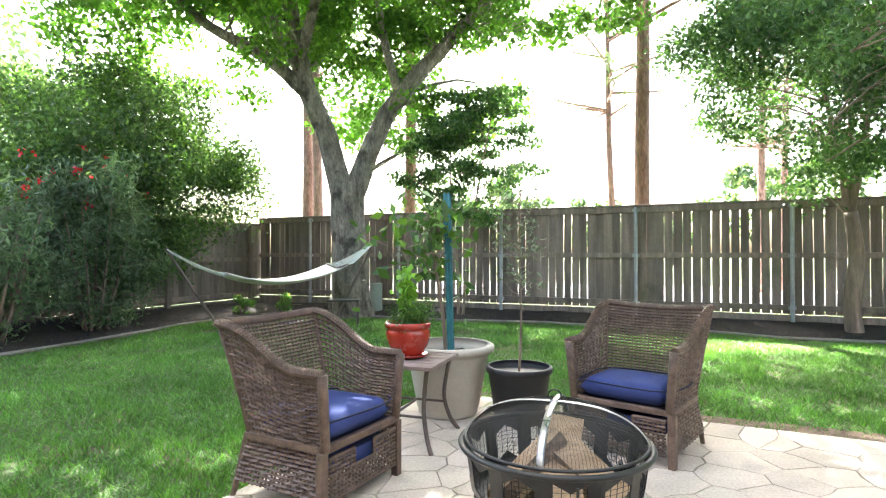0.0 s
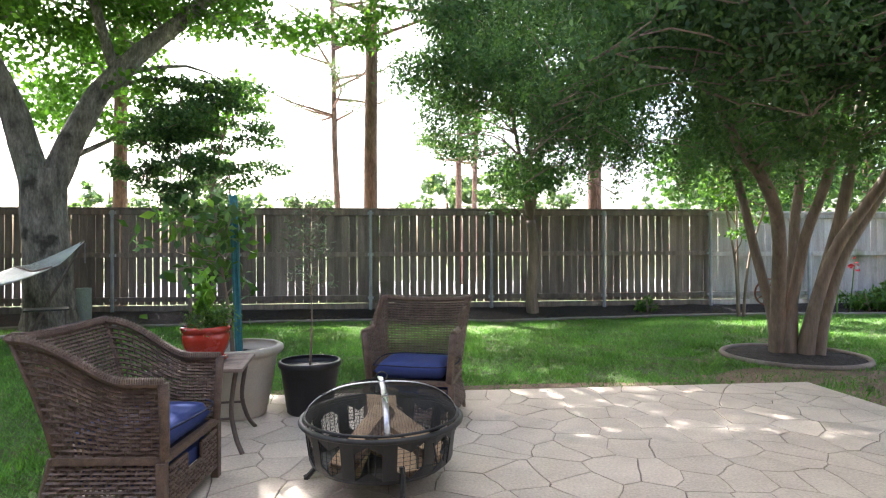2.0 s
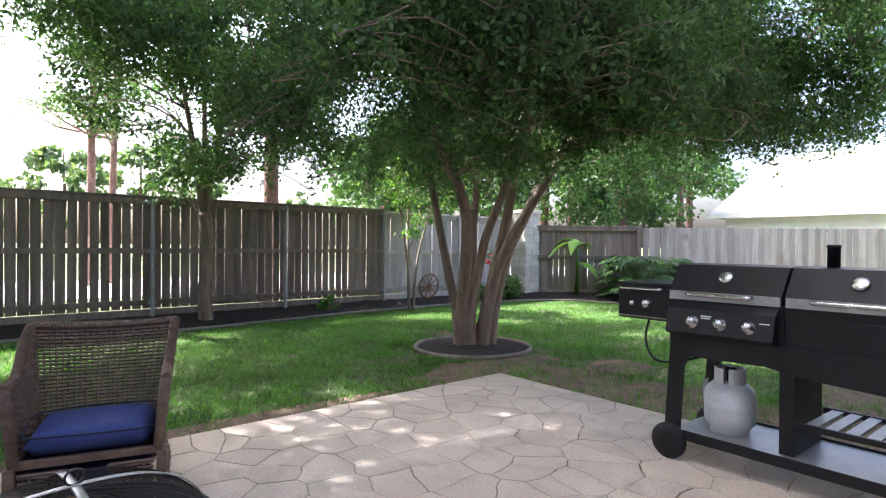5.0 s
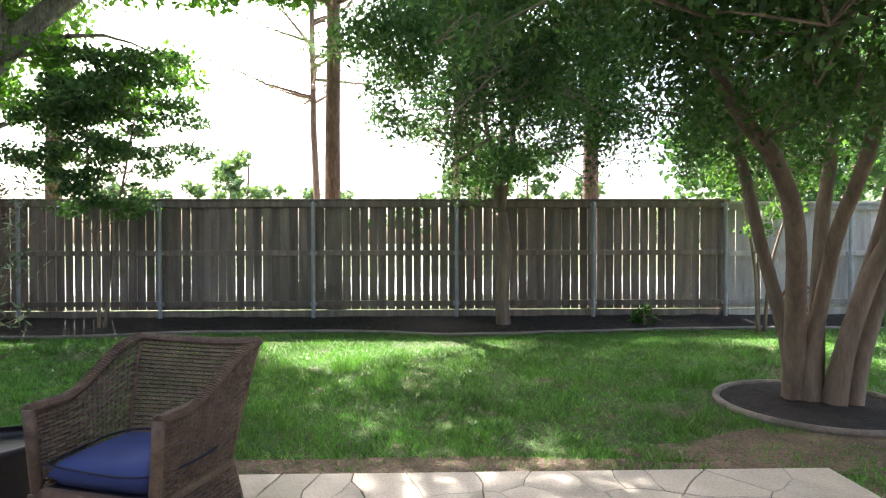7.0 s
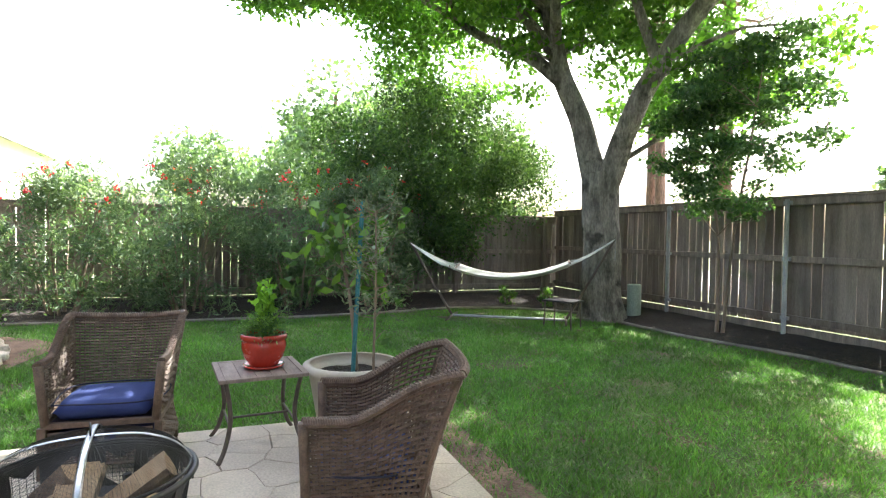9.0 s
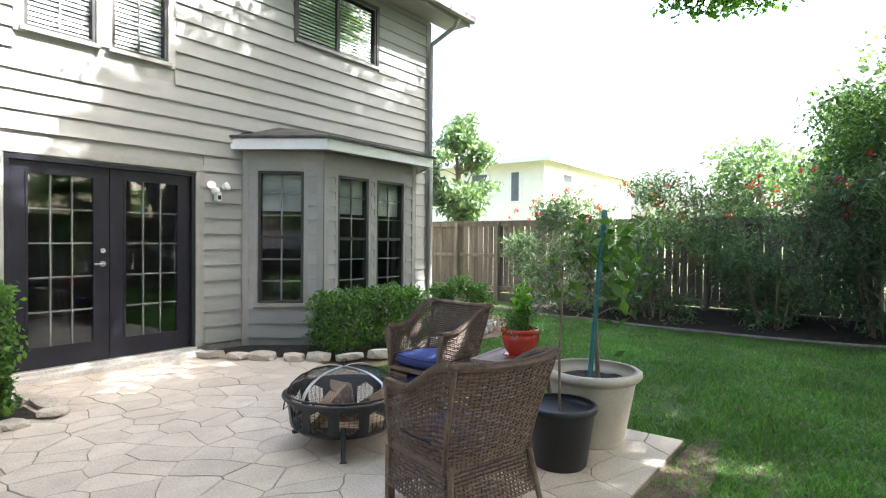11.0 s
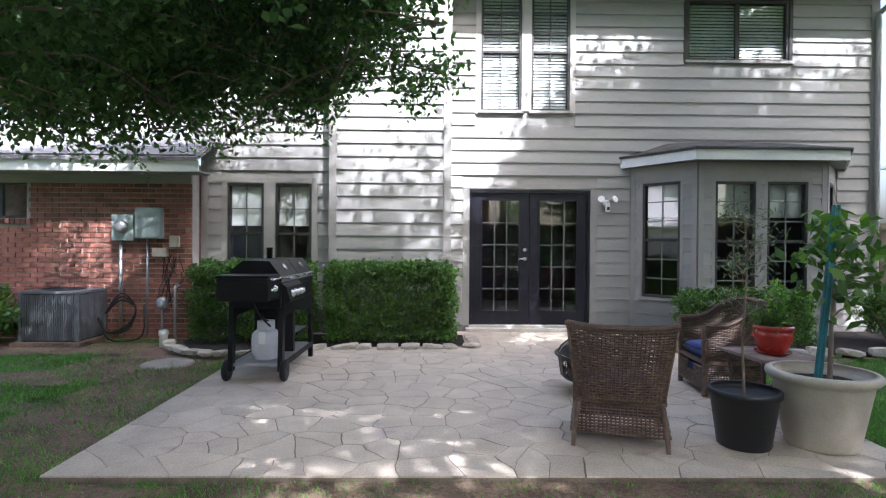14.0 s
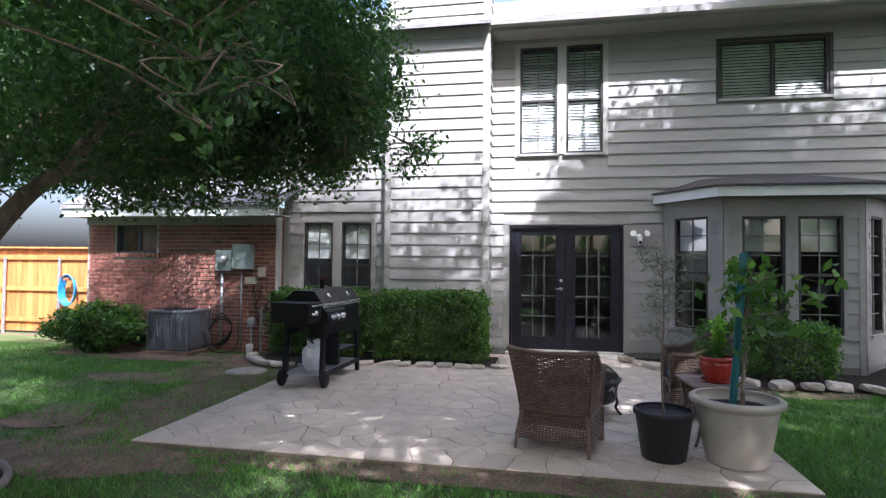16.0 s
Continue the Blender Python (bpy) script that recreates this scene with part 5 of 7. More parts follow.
# ---- pots and potted plants ----
def pot(name, label, profile, wall, material, x, y, z, sides=48, soil_z=None):
    p = thing(name, label, "plant pot", m=pose(x, y, z))
    b = bmesh.new()
    inner = [(max(r - wall, 0.0), h) for r, h in profile[::-1]]
    inner = [q for q in inner if q[1] > 0.03]
    lathe(b, [(0.0, 0.0)] + profile + inner + [(0.0, inner[-1][1])], sides)
    part("body", b, material, p, smooth=True)
    rs = np.interp(soil_z, [h for r, h in profile], [r for r, h in profile]) - wall - 0.001
    s = bmesh.new()
    cen = s.verts.new((0, 0, soil_z + 0.02))
    rings = []
    for q in (0.35, 0.7, 1.0):
        rings.append([s.verts.new((rs * q * math.cos(k * math.tau / 24), rs * q * math.sin(k * math.tau / 24), soil_z + 0.02 * noise.noise((q * 9, k * 1.3, x)))) for k in range(24)])
    for k in range(24):
        s.faces.new((cen, rings[0][k], rings[0][(k + 1) % 24]))
        for r0, r1 in zip(rings, rings[1:]):
            s.faces.new((r0[k], r1[k], r1[(k + 1) % 24], r0[(k + 1) % 24]))
    part("soil", s, M_MULCH, p, "dark potting soil")
    return p


M_CREAM = surface("cream_pot", (0.40, 0.35, 0.28), (0.52, 0.465, 0.385), 0.7, 4, 90, 0.15, amount=0.08)
M_BLACKPOT = surface("black_plastic_pot", (0.014, 0.015, 0.018), (0.026, 0.027, 0.032), 0.5, 6, 80, 0.15)
M_RED = surface("red_glazed_pot", (0.33, 0.022, 0.013), (0.43, 0.036, 0.02), 0.25, 5, 60, 0.05, coat=0.4, amount=0.1)
big_pot = pot("planter_pot", "large cream planter with a rolled rim holding a lemon tree", [(0.205, 0), (0.218, 0.015), (0.214, 0.035), (0.226, 0.06), (0.292, 0.42), (0.297, 0.435), (0.322, 0.445), (0.336, 0.465), (0.334, 0.49), (0.318, 0.50)], 0.032, M_CREAM, -1.14, 4.86, 0, soil_z=0.42)
small_pot = pot("planter_pot", "black plastic pot holding a thin olive sapling", [(0.155, 0), (0.165, 0.01), (0.211, 0.335), (0.226, 0.34), (0.229, 0.372), (0.219, 0.38)], 0.015, M_BLACKPOT, -0.61, 4.87, 0, soil_z=0.31)
red_pot = pot("planter_pot", "red glazed pot of herbs standing on a saucer", [(0.085, 0.0), (0.095, 0.012), (0.125, 0.06), (0.142, 0.12), (0.140, 0.155), (0.134, 0.165), (0.146, 0.17), (0.149, 0.195), (0.14, 0.205)], 0.012, M_RED, -1.16, 4.28, 0.514, soil_z=0.175)
sc = bmesh.new()
lathe(sc, [(0.0, 0.0), (0.105, 0.0), (0.125, 0.012), (0.13, 0.022), (0.122, 0.022), (0.108, 0.016), (0.0, 0.0155)], 40, (-1.16, 4.28, 0.498))
tagged(part("pot_saucer", sc, M_RED, smooth=True), "red glazed saucer under the herb pot", "saucer")


def stem_plant(name, label, x, y, z, stems, leaves, g, wood, leaf, leaf_size, aspect=0.5, category="plant", droop=0.2, per=9, spread=0.07):
    """Stems as paths; leaves sit in small sprays about the given points."""
    p = thing(name, label, category, m=pose(x, y, z))
    b = bmesh.new()
    for path, r0, r1 in stems:
        pts = smooth_line(path, 5)
        tube(b, pts, list(np.linspace(r0, r1, len(pts))), 6)
    part("stem", b, wood, p, smooth=True, kind="stuff")
    cs = np.concatenate([np.array(c) + g.normal(size=(per, 3)) * spread for c in leaves])
    part_mesh("foliage", mesh_quads("foliage", leaf_quads(cs, leaf_size, g, droop, aspect)), leaf, p)
    return p


g2 = np.random.default_rng(5)
# lemon tree in the cream planter
stems, sprays = [([(0.0, 0.05, 0), (-0.02, 0.03, 0.3), (-0.05, 0.0, 0.55), (-0.08, -0.05, 0.85), (-0.1, -0.02, 1.1)], 0.017, 0.006)], []
for k in range(17):
    a = k * 2.4
    z0 = g2.uniform(0.42, 1.0)
    l = g2.uniform(0.2, 0.55) * (1.1 - 0.3 * z0)
    e = (-0.06 - abs(math.cos(a)) * l * 0.5 + math.cos(a) * l * 0.75, math.sin(a) * l, z0 + g2.uniform(0.0, 0.25))
    stems.append(([(-0.05, 0.0, z0), ((e[0] - 0.05) / 2, e[1] / 2, z0 + 0.08), e], 0.006, 0.002))
    sprays += [e, tuple((np.array(e) * 0.75 + np.array((-0.05, 0, z0)) * 0.25)), tuple((np.array(e) * 0.45 + np.array((-0.05, 0, z0)) * 0.55))]
stem_plant("lemon_tree", "young lemon tree with broad glossy leaves in the cream planter", -1.17, 4.84, 0.42, stems, sprays, g2, M_CRAPE, M_HEDGELEAF, 0.108, 0.5, "potted tree", per=5, spread=0.085)
stk = bmesh.new()
M_STAKE = surface("teal_stake", (0.015, 0.11, 0.13), (0.03, 0.17, 0.19), 0.5, 10, 60, 0.1)
for dx in (-0.016, 0.016):
    tube(stk, [(-1.11 + dx, 4.85, 0.34), (-1.18 + dx, 4.92, 1.60)], 0.012, 8)
box(stk, -0.02, 0.02, -0.006, 0.006, 0.35, 1.59, m=pose(-1.094, 4.83, 0) @ Matrix(((1, 0, -0.045, 0), (0, 1, 0.057, 0), (0, 0, 1, 0), (0, 0, 0, 1))))
tagged(part("plant_stake", stk, M_STAKE), "teal painted metal stake standing in the cream planter", "stake")
# olive sapling
stems, sprays = [([(0, 0, 0), (0.015, 0.0, 0.4), (0.0, 0.01, 0.8), (0.01, 0, 1.2)], 0.010, 0.004)], []
for k in range(34):
    a = k * 2.4
    z0 = g2.uniform(0.55, 1.2)
    l = g2.uniform(0.08, 0.2)
    e = (math.cos(a) * l, math.sin(a) * l, z0 + g2.uniform(0.02, 0.14))
    stems.append(([(0, 0, z0), (e[0] * 0.6, e[1] * 0.6, z0 + 0.03), e], 0.003, 0.001))
    sprays += [e, (e[0] * 0.7, e[1] * 0.7, e[2] - 0.02)]
stems.append(([(0, 0, 0.42), (0.1, 0.03, 0.5), (0.2, 0.02, 0.52)], 0.003, 0.001))
stem_plant("olive_sapling", "thin olive sapling with small grey leaves in the black pot", -0.61, 4.87, 0.31, stems, sprays, g2, M_CRAPE, M_GREYLEAF, 0.045, 0.25, "potted tree", per=7, spread=0.035)
# herbs in the red pot
stems, sprays = [], []
for k in range(7):
    a = k * 0.9
    e = (0.03 * math.cos(a) - 0.02, 0.03 * math.sin(a) + 0.01, g2.uniform(0.18, 0.36))
    stems.append(([(0.01 * math.cos(a), 0.01 * math.sin(a), 0), (e[0] * 0.8, e[1] * 0.8, e[2] * 0.5), e], 0.004, 0.002))
    sprays += [tuple(np.array(e) * u) for u in (0.45, 0.6, 0.75, 0.9, 1.0)]
stem_plant("basil_plant", "bright green basil in the red pot", -1.16, 4.28, 0.69, stems, sprays, g2, M_CRAPELEAF, M_BRIGHTLEAF, 0.062, 0.6, "herb", per=5, spread=0.024)
stems, sprays = [], []
for k in range(26):
    a = g2.uniform(0, math.tau)
    l = g2.uniform(0.05, 0.16)
    e = (math.cos(a) * l + 0.03, math.sin(a) * l, g2.uniform(-0.02, 0.15))
    stems.append(([(0.3 * e[0], 0.3 * e[1], 0), (0.8 * e[0], 0.8 * e[1], abs(e[2]) * 0.8 + 0.05), e], 0.002, 0.001))
    sprays += [tuple(np.array(e) * u + np.array((0, 0, 0.02))) for u in (0.6, 0.8, 1.0)]
stem_plant("rosemary_plant", "feathery grey-green herbs spilling over the red pot", -1.16, 4.28, 0.69, stems, sprays, g2, M_CRAPELEAF, M_HEDGELEAF, 0.032, 0.2, "herb", per=16, spread=0.022)

# ---- fire pit ----
PIT = pose(-0.05, 3.535, 0, rz=12) @ Matrix.Diagonal((1.04, 1.04, 0.93, 1))
fp = thing("fire_pit", "round black steel fire pit with a mesh dome", "fire pit", m=PIT)
bowl = bmesh.new()
N = 36
rows = [(0.24, 0.105), (0.315, 0.13), (0.345, 0.16), (0.352, 0.205), (0.358, 0.25), (0.363, 0.295), (0.37, 0.335), (0.375, 0.36)]
vr = [[bowl.verts.new((r * math.cos(k * math.tau / N), r * math.sin(k * math.tau / N), z)) for k in range(N)] for r, z in rows]
for i in range(len(rows) - 1):
    for k in range(N):
        j = k % 3
        q = [vr[i][k], vr[i][(k + 1) % N], vr[i + 1][(k + 1) % N], vr[i + 1][k]]
        if i in (2, 3, 4, 5) and j != 2:
            # zigzag cut-outs: keep one triangle of the cell
            up = (k // 3) % 2 == 0
            lean = (j == 0) == up
            if i in (2, 5):
                bowl.faces.new((q[0], q[1], q[2]) if lean else (q[0], q[1], q[3])) if i == 2 else bowl.faces.new((q[2], q[3], q[0]) if lean else (q[2], q[3], q[1]))
            continue
        bowl.faces.new(q)
bowl.faces.new([v for v in vr[0]][::-1])
bo = part("bowl", bowl, M_IRON, fp, "black steel bowl with zigzag cut-outs")
sol = bo.modifiers.new("thickness", "SOLIDIFY")
sol.thickness = 0.006
# wire screen behind the cut-outs and dome
wire = bmesh.new()
for k in range(72):
    a = k * math.tau / 72
    tube(wire, [(0.338 * math.cos(a), 0.338 * math.sin(a), 0.155), (0.354 * math.cos(a), 0.354 * math.sin(a), 0.335)], 0.0016, 3, cap=False)
for z in np.linspace(0.165, 0.33, 9):
    tube(wire, [(0.345 * math.cos(k * math.tau / 36), 0.345 * math.sin(k * math.tau / 36), z) for k in range(37)], 0.0014, 3, cap=False)
part("inner_screen", wire, M_IRON, fp)
rim = bmesh.new()
tube(rim, [(0.385 * math.cos(k * math.tau / 64), 0.385 * math.sin(k * math.tau / 64), 0.365) for k in range(65)], 0.014, 8, cap=False)
part("rim", rim, M_IRON, fp, smooth=True)
dome = bmesh.new()
DOME = [(0.365, 0.385), (0.345, 0.43), (0.30, 0.475), (0.235, 0.51), (0.15, 0.535), (0.02, 0.545)]
for k in range(168):
    a = k * math.tau / 168
    tube(dome, [(r * math.cos(a), r * math.sin(a), z) for r, z in DOME[: (6 if k % 4 == 0 else 5 if k % 2 == 0 else 4)]], 0.0007, 3, cap=False)
for i in range(64):
    u = i / 64 * 4.9
    j = int(u)
    r = DOME[j][0] + (DOME[j + 1][0] - DOME[j][0]) * (u - j)
    z = DOME[j][1] + (DOME[j + 1][1] - DOME[j][1]) * (u - j)
    tube(dome, [(r * math.cos(k * math.tau / 32), r * math.sin(k * math.tau / 32), z) for k in range(33)], 0.0007, 3, cap=False)
part("mesh_dome", dome, M_IRON, fp, "fine black wire mesh dome")
ringb = bmesh.new()
tube(ringb, [(0.368 * math.cos(k * math.tau / 48), 0.368 * math.sin(k * math.tau / 48), 0.386) for k in range(49)], 0.007, 6, cap=False)
part("dome_ring", ringb, M_IRON, fp, smooth=True)
sb_ = bmesh.new()
strip = smooth_line([(-0.37, 0, 0.39), (-0.345, 0, 0.437), (-0.30, 0, 0.482), (-0.235, 0, 0.517), (-0.15, 0, 0.542), (0, 0, 0.552), (0.15, 0, 0.542), (0.235, 0, 0.517), (0.30, 0, 0.482), (0.345, 0, 0.437), (0.37, 0, 0.39)], 3)
tube(sb_, strip, 0.014, 6, flat=0.16)
st = part("dome_strap", sb_, surface("worn_steel_strap", (0.33, 0.33, 0.34), (0.52, 0.52, 0.53), 0.3, 9, 70, 0.1, metal=0.9), fp, "shiny worn steel strap", smooth=True)
st.rotation_euler = (0, 0, radians(83))
st2 = part_mesh("dome_strap", st.data.copy(), None, fp, "shiny worn steel strap")
st2.rotation_euler = (0, 0, radians(-7))
st2.location = (0, 0, 0.003)
lr = bmesh.new()
tube(lr, [(0.026 * math.cos(k * math.tau / 16), 0, 0.58 + 0.026 * math.sin(k * math.tau / 16)) for k in range(17)], 0.004, 6, cap=False)
part("lifting_ring", lr, M_IRON, fp)
for k in range(3):
    a = k * math.tau / 3 + 0.6
    b = bmesh.new()
    c_, s_ = math.cos(a), math.sin(a)
    tube(b, smooth_line([(0.335 * c_, 0.335 * s_, 0.22), (0.355 * c_, 0.355 * s_, 0.13), (0.34 * c_, 0.34 * s_, 0.07), (0.39 * c_, 0.39 * s_, 0.0)], 4), [0.02] * 12 + [0.03], 6, flat=0.6)
    part("leg", b, M_IRON, fp)
for k in range(2):
    a = k * math.pi + 1.9
    c_, s_ = math.cos(a), math.sin(a)
    b = bmesh.new()
    t_ = Vector((-s_, c_, 0))
    p0 = Vector((0.385 * c_, 0.385 * s_, 0.33))
    tube(b, [p0 - t_ * 0.04, p0 - t_ * 0.05 + Vector((c_ * 0.012, s_ * 0.012, -0.10)), p0 + t_ * 0.05 + Vector((c_ * 0.012, s_ * 0.012, -0.10)), p0 + t_ * 0.04], 0.005, 6)
    part("drop_handle", b, M_IRON, fp)
# split logs inside
M_LOG = surface("log_bark", (0.20, 0.13, 0.09), (0.38, 0.27, 0.19), 0.95, 9, 40, 1.0, amount=0.35, depth=0.02)
M_LOGEND = surface("split_wood", (0.42, 0.27, 0.15), (0.60, 0.42, 0.26), 0.8, 6, 60, 0.4, stretch=(1, 1, 6), amount=0.2)


def log(m, r0, length, label):
    t = thing("split_log", label, "firewood", "logs in the fire pit", m)
    b = bmesh.new()
    arc = [(-r0, 0)] + [(r0 * (1 + 0.1 * noise.noise((k, length, 2))) * math.cos(math.pi - k * math.pi / 8), r0 * 1.1 * math.sin(k * math.pi / 8)) for k in range(1, 8)] + [(r0, 0)]
    l = [b.verts.new((-length / 2, y, z)) for y, z in arc]
    r_ = [b.verts.new((length / 2, y * 0.9, z * 0.95)) for y, z in arc]
    for i in range(len(arc) - 1):
        b.faces.new((l[i], l[i + 1], r_[i + 1], r_[i]))
    part("bark", b, M_LOG, t)
    b = bmesh.new()
    l = [b.verts.new((-length / 2, y, z)) for y, z in arc]
    r_ = [b.verts.new((length / 2, y * 0.9, z * 0.95)) for y, z in arc]
    b.faces.new(l)
    b.faces.new(r_[::-1])
    b.faces.new((l[0], r_[0], r_[-1], l[-1]))
    part("split_face", b, M_LOGEND, t, "pale freshly split wood")


for (x, y, z, rx, ry, rz, r0, ln) in ((-0.12, -0.10, 0.315, 165, -38, 30, 0.08, 0.36), (0.13, -0.07, 0.30, 195, 36, -18, 0.085, 0.36), (0.03, 0.13, 0.30, 170, 34, -96, 0.08, 0.34), (0.03, -0.17, 0.26, 185, -30, 100, 0.075, 0.30), (-0.12, 0.06, 0.17, 180, 0, 70, 0.08, 0.42), (0.12, 0.04, 0.17, 180, 0, 112, 0.08, 0.42)):
    log(PIT @ pose(x, y, z, rx, ry, rz), r0, ln, "split firewood log lying in the fire pit")


# ---- grill ----
GM = pose(3.15, 2.595, 0, rz=-91)
gr = thing("barbecue_grill", "black dual barbecue grill with side burner and steel handles", "grill", m=GM)
M_GRILL = surface("black_grill_enamel", (0.005, 0.005, 0.006), (0.010, 0.010, 0.012), 0.45, 6, 90, 0.12, amount=0.25, rough_var=0.12, spec=0.3)
M_CHROME = surface("polished_steel", (0.50, 0.50, 0.51), (0.62, 0.62, 0.63), 0.25, 9, 60, 0.05, metal=1.0, amount=0.06)
M_GREYSTEEL = surface("dull_steel", (0.30, 0.30, 0.30), (0.42, 0.42, 0.42), 0.45, 7, 60, 0.1, metal=0.6, amount=0.1)


def extrude_x(bm, prof, x0, x1):
    l = [bm.verts.new((x0, y, z)) for y, z in prof]
    r = [bm.verts.new((x1, y, z)) for y, z in prof]
    n = len(prof)
    for i in range(n):
        bm.faces.new((l[i], l[(i + 1) % n], r[(i + 1) % n], r[i]))
    bm.faces.new(l[::-1])
    bm.faces.new(r)
    bmesh.ops.recalc_face_normals(bm, faces=bm.faces)
    return bm


lid_prof = [(-0.24, 0.955), (-0.245, 1.0), (-0.13, 1.15), (0.12, 1.155), (0.24, 1.06), (0.25, 0.955)]
for x0, x1 in ((-0.62, -0.008), (0.008, 0.62)):
    lid = part("lid", extrude_x(bmesh.new(), lid_prof, x0, x1), M_GRILL, gr, "black hinged lid")
    part("lid_band", boxes((x0 + 0.005, x1 - 0.005, -0.252, -0.246, 0.948, 0.998)), M_GREYSTEEL, lid)
    h = bmesh.new()
    a, c = x0 + 0.14, x1 - 0.14
    tube(h, smooth_line([(a, -0.245, 0.985), (a, -0.285, 0.985), (a + 0.03, -0.30, 0.985), (c - 0.03, -0.30, 0.985), (c, -0.285, 0.985), (c, -0.245, 0.985)], 4), 0.011, 8)
    part("handle", h, M_CHROME, lid, "chrome bar handle", smooth=True)
    dial = bmesh.new()
    lathe(dial, [(0.0, 0.012), (0.026, 0.012), (0.036, 0.008), (0.038, 0.0)], 20)
    bmesh.ops.transform(dial, matrix=pose((x0 + x1) / 2, -0.19, 1.085, rx=52), verts=dial.verts)
    part("thermometer", dial, M_CHROME, lid, "round chrome thermometer", smooth=True)
part("firebox", boxes((-0.62, 0.0, -0.24, 0.25, 0.70, 0.95), (0.0, 0.62, -0.24, 0.25, 0.62, 0.95), bevel=0.008), M_GRILL, gr)
cp = bmesh.new()
extrude_x(cp, [(-0.243, 0.94), (-0.29, 0.90), (-0.325, 0.77), (-0.30, 0.75), (-0.243, 0.75)], -0.60, -0.02)
part("control_panel", cp, M_GRILL, gr)
part("charcoal_door", boxes((0.09, 0.52, -0.252, -0.241, 0.66, 0.90), bevel=0.004), M_GRILL, gr)
part("door_edge", boxes((0.12, 0.49, -0.258, -0.253, 0.675, 0.685)), M_GREYSTEEL, gr)
for x in (-0.45, -0.295, -0.145):
    kb = bmesh.new()
    lathe(kb, [(0.0, 0.034), (0.021, 0.034), (0.024, 0.02), (0.036, 0.006), (0.039, 0.0)], 20)
    box(kb, -0.006, 0.006, -0.022, 0.022, 0.032, 0.045)
    bmesh.ops.transform(kb, matrix=pose(x, -0.309, 0.83, rx=75), verts=kb.verts)
    part("knob", kb, M_CHROME, gr, "chrome burner knob", smooth=True)
for x0, x1, z in ((-0.40, -0.34, 0.865), (-0.09, -0.04, 0.855)):
    for k in range(4):
        part("panel_marking", box(bmesh.new(), x0, x1 - 0.008 * k, -0.001, 0.0, 0, 0.005, m=pose(0, -0.297 - 0.003 * (3 - k), z - 0.012 * k, rx=-15)), M_WHITE, gr, "small white printed lines")
# side burner
part("side_burner_box", boxes((-0.98, -0.625, -0.23, 0.23, 0.80, 1.0), bevel=0.008), M_GRILL, gr)
part("side_burner_lid", boxes((-0.985, -0.625, -0.235, 0.235, 1.004, 1.03), bevel=0.006), M_GRILL, gr)
h = bmesh.new()
tube(h, smooth_line([(-0.94, -0.235, 0.995), (-0.94, -0.265, 0.995), (-0.91, -0.275, 0.995), (-0.70, -0.275, 0.995), (-0.67, -0.265, 0.995), (-0.67, -0.235, 0.995)], 4), 0.009, 8)
part("side_handle", h, M_CHROME, gr, "chrome bar handle", smooth=True)
for x, r0 in ((-0.775, 0.036), (-0.87, 0.022)):
    kb = bmesh.new()
    lathe(kb, [(0.0, 0.03), (r0 * 0.6, 0.03), (r0 * 0.65, 0.018), (r0, 0.004), (r0, 0.0)], 20)
    bmesh.ops.transform(kb, matrix=pose(x, -0.231, 0.90, rx=90), verts=kb.verts)
    part("knob", kb, M_CHROME, gr, "chrome burner knob", smooth=True)
part("trim_strip", boxes((-0.97, -0.64, -0.234, -0.231, 0.812, 0.822)), M_CHROME, gr)
for sy in (-1, 1):
    y0, y1 = (-0.26, -0.215) if sy < 0 else (0.215, 0.26)
    lg = bmesh.new()
    prof = [(-0.64, 0.10), (-0.56, 0.10), (-0.535, 0.55), (-0.50, 0.62), (-0.08, 0.63), (0.10, 0.60), (0.44, 0.58), (0.52, 0.50), (0.565, 0.0), (0.625, 0.0), (0.60, 0.75), (-0.60, 0.75)]
    f0 = [lg.verts.new((x, y0, z)) for x, z in prof]
    f1 = [lg.verts.new((x, y1, z)) for x, z in prof]
    lg.faces.new(f0)
    lg.faces.new(f1[::-1])
    for i in range(len(prof)):
        lg.faces.new((f0[(i + 1) % len(prof)], f0[i], f1[i], f1[(i + 1) % len(prof)]))
    part("leg_frame", lg, M_GRILL, gr)
part("middle_panel", boxes((-0.03, 0.04, -0.20, 0.21, 0.175, 0.63), bevel=0.004), M_GRILL, gr)
part("bottom_shelf", boxes((-0.60, 0.60, -0.25, 0.25, 0.14, 0.17), bevel=0.005), M_GREYSTEEL, gr)
for y in (-0.262, 0.2505):
    part("shelf_rail", boxes((-0.60, 0.60, y, y + 0.0115, 0.125, 0.182), bevel=0.003), M_GRILL, gr)
for k in range(6):
    x = 0.09 + k * 0.085
    part("rack_slat", boxes((x, x + 0.055, -0.20, 0.21, 0.345, 0.36)), M_GREYSTEEL, gr)
part("rack_rail", boxes((0.045, 0.57, -0.225, -0.205, 0.335, 0.365)), M_GRILL, gr)
part("rack_rail", boxes((0.045, 0.57, 0.212, 0.23, 0.335, 0.365)), M_GRILL, gr)
for y in (-0.29, 0.26):
    wl = bmesh.new()
    lathe(wl, [(0.0, 0.0), (0.03, 0.0), (0.075, 0.006), (0.095, 0.0), (0.105, 0.01), (0.105, 0.035), (0.095, 0.045), (0.03, 0.04), (0.0, 0.04)], 24)
    bmesh.ops.transform(wl, matrix=pose(-0.60, y + 0.04, 0.105, rx=90), verts=wl.verts)
    part("wheel", wl, M_GRILL, gr, "black plastic wheel", smooth=True)
ch = bmesh.new()
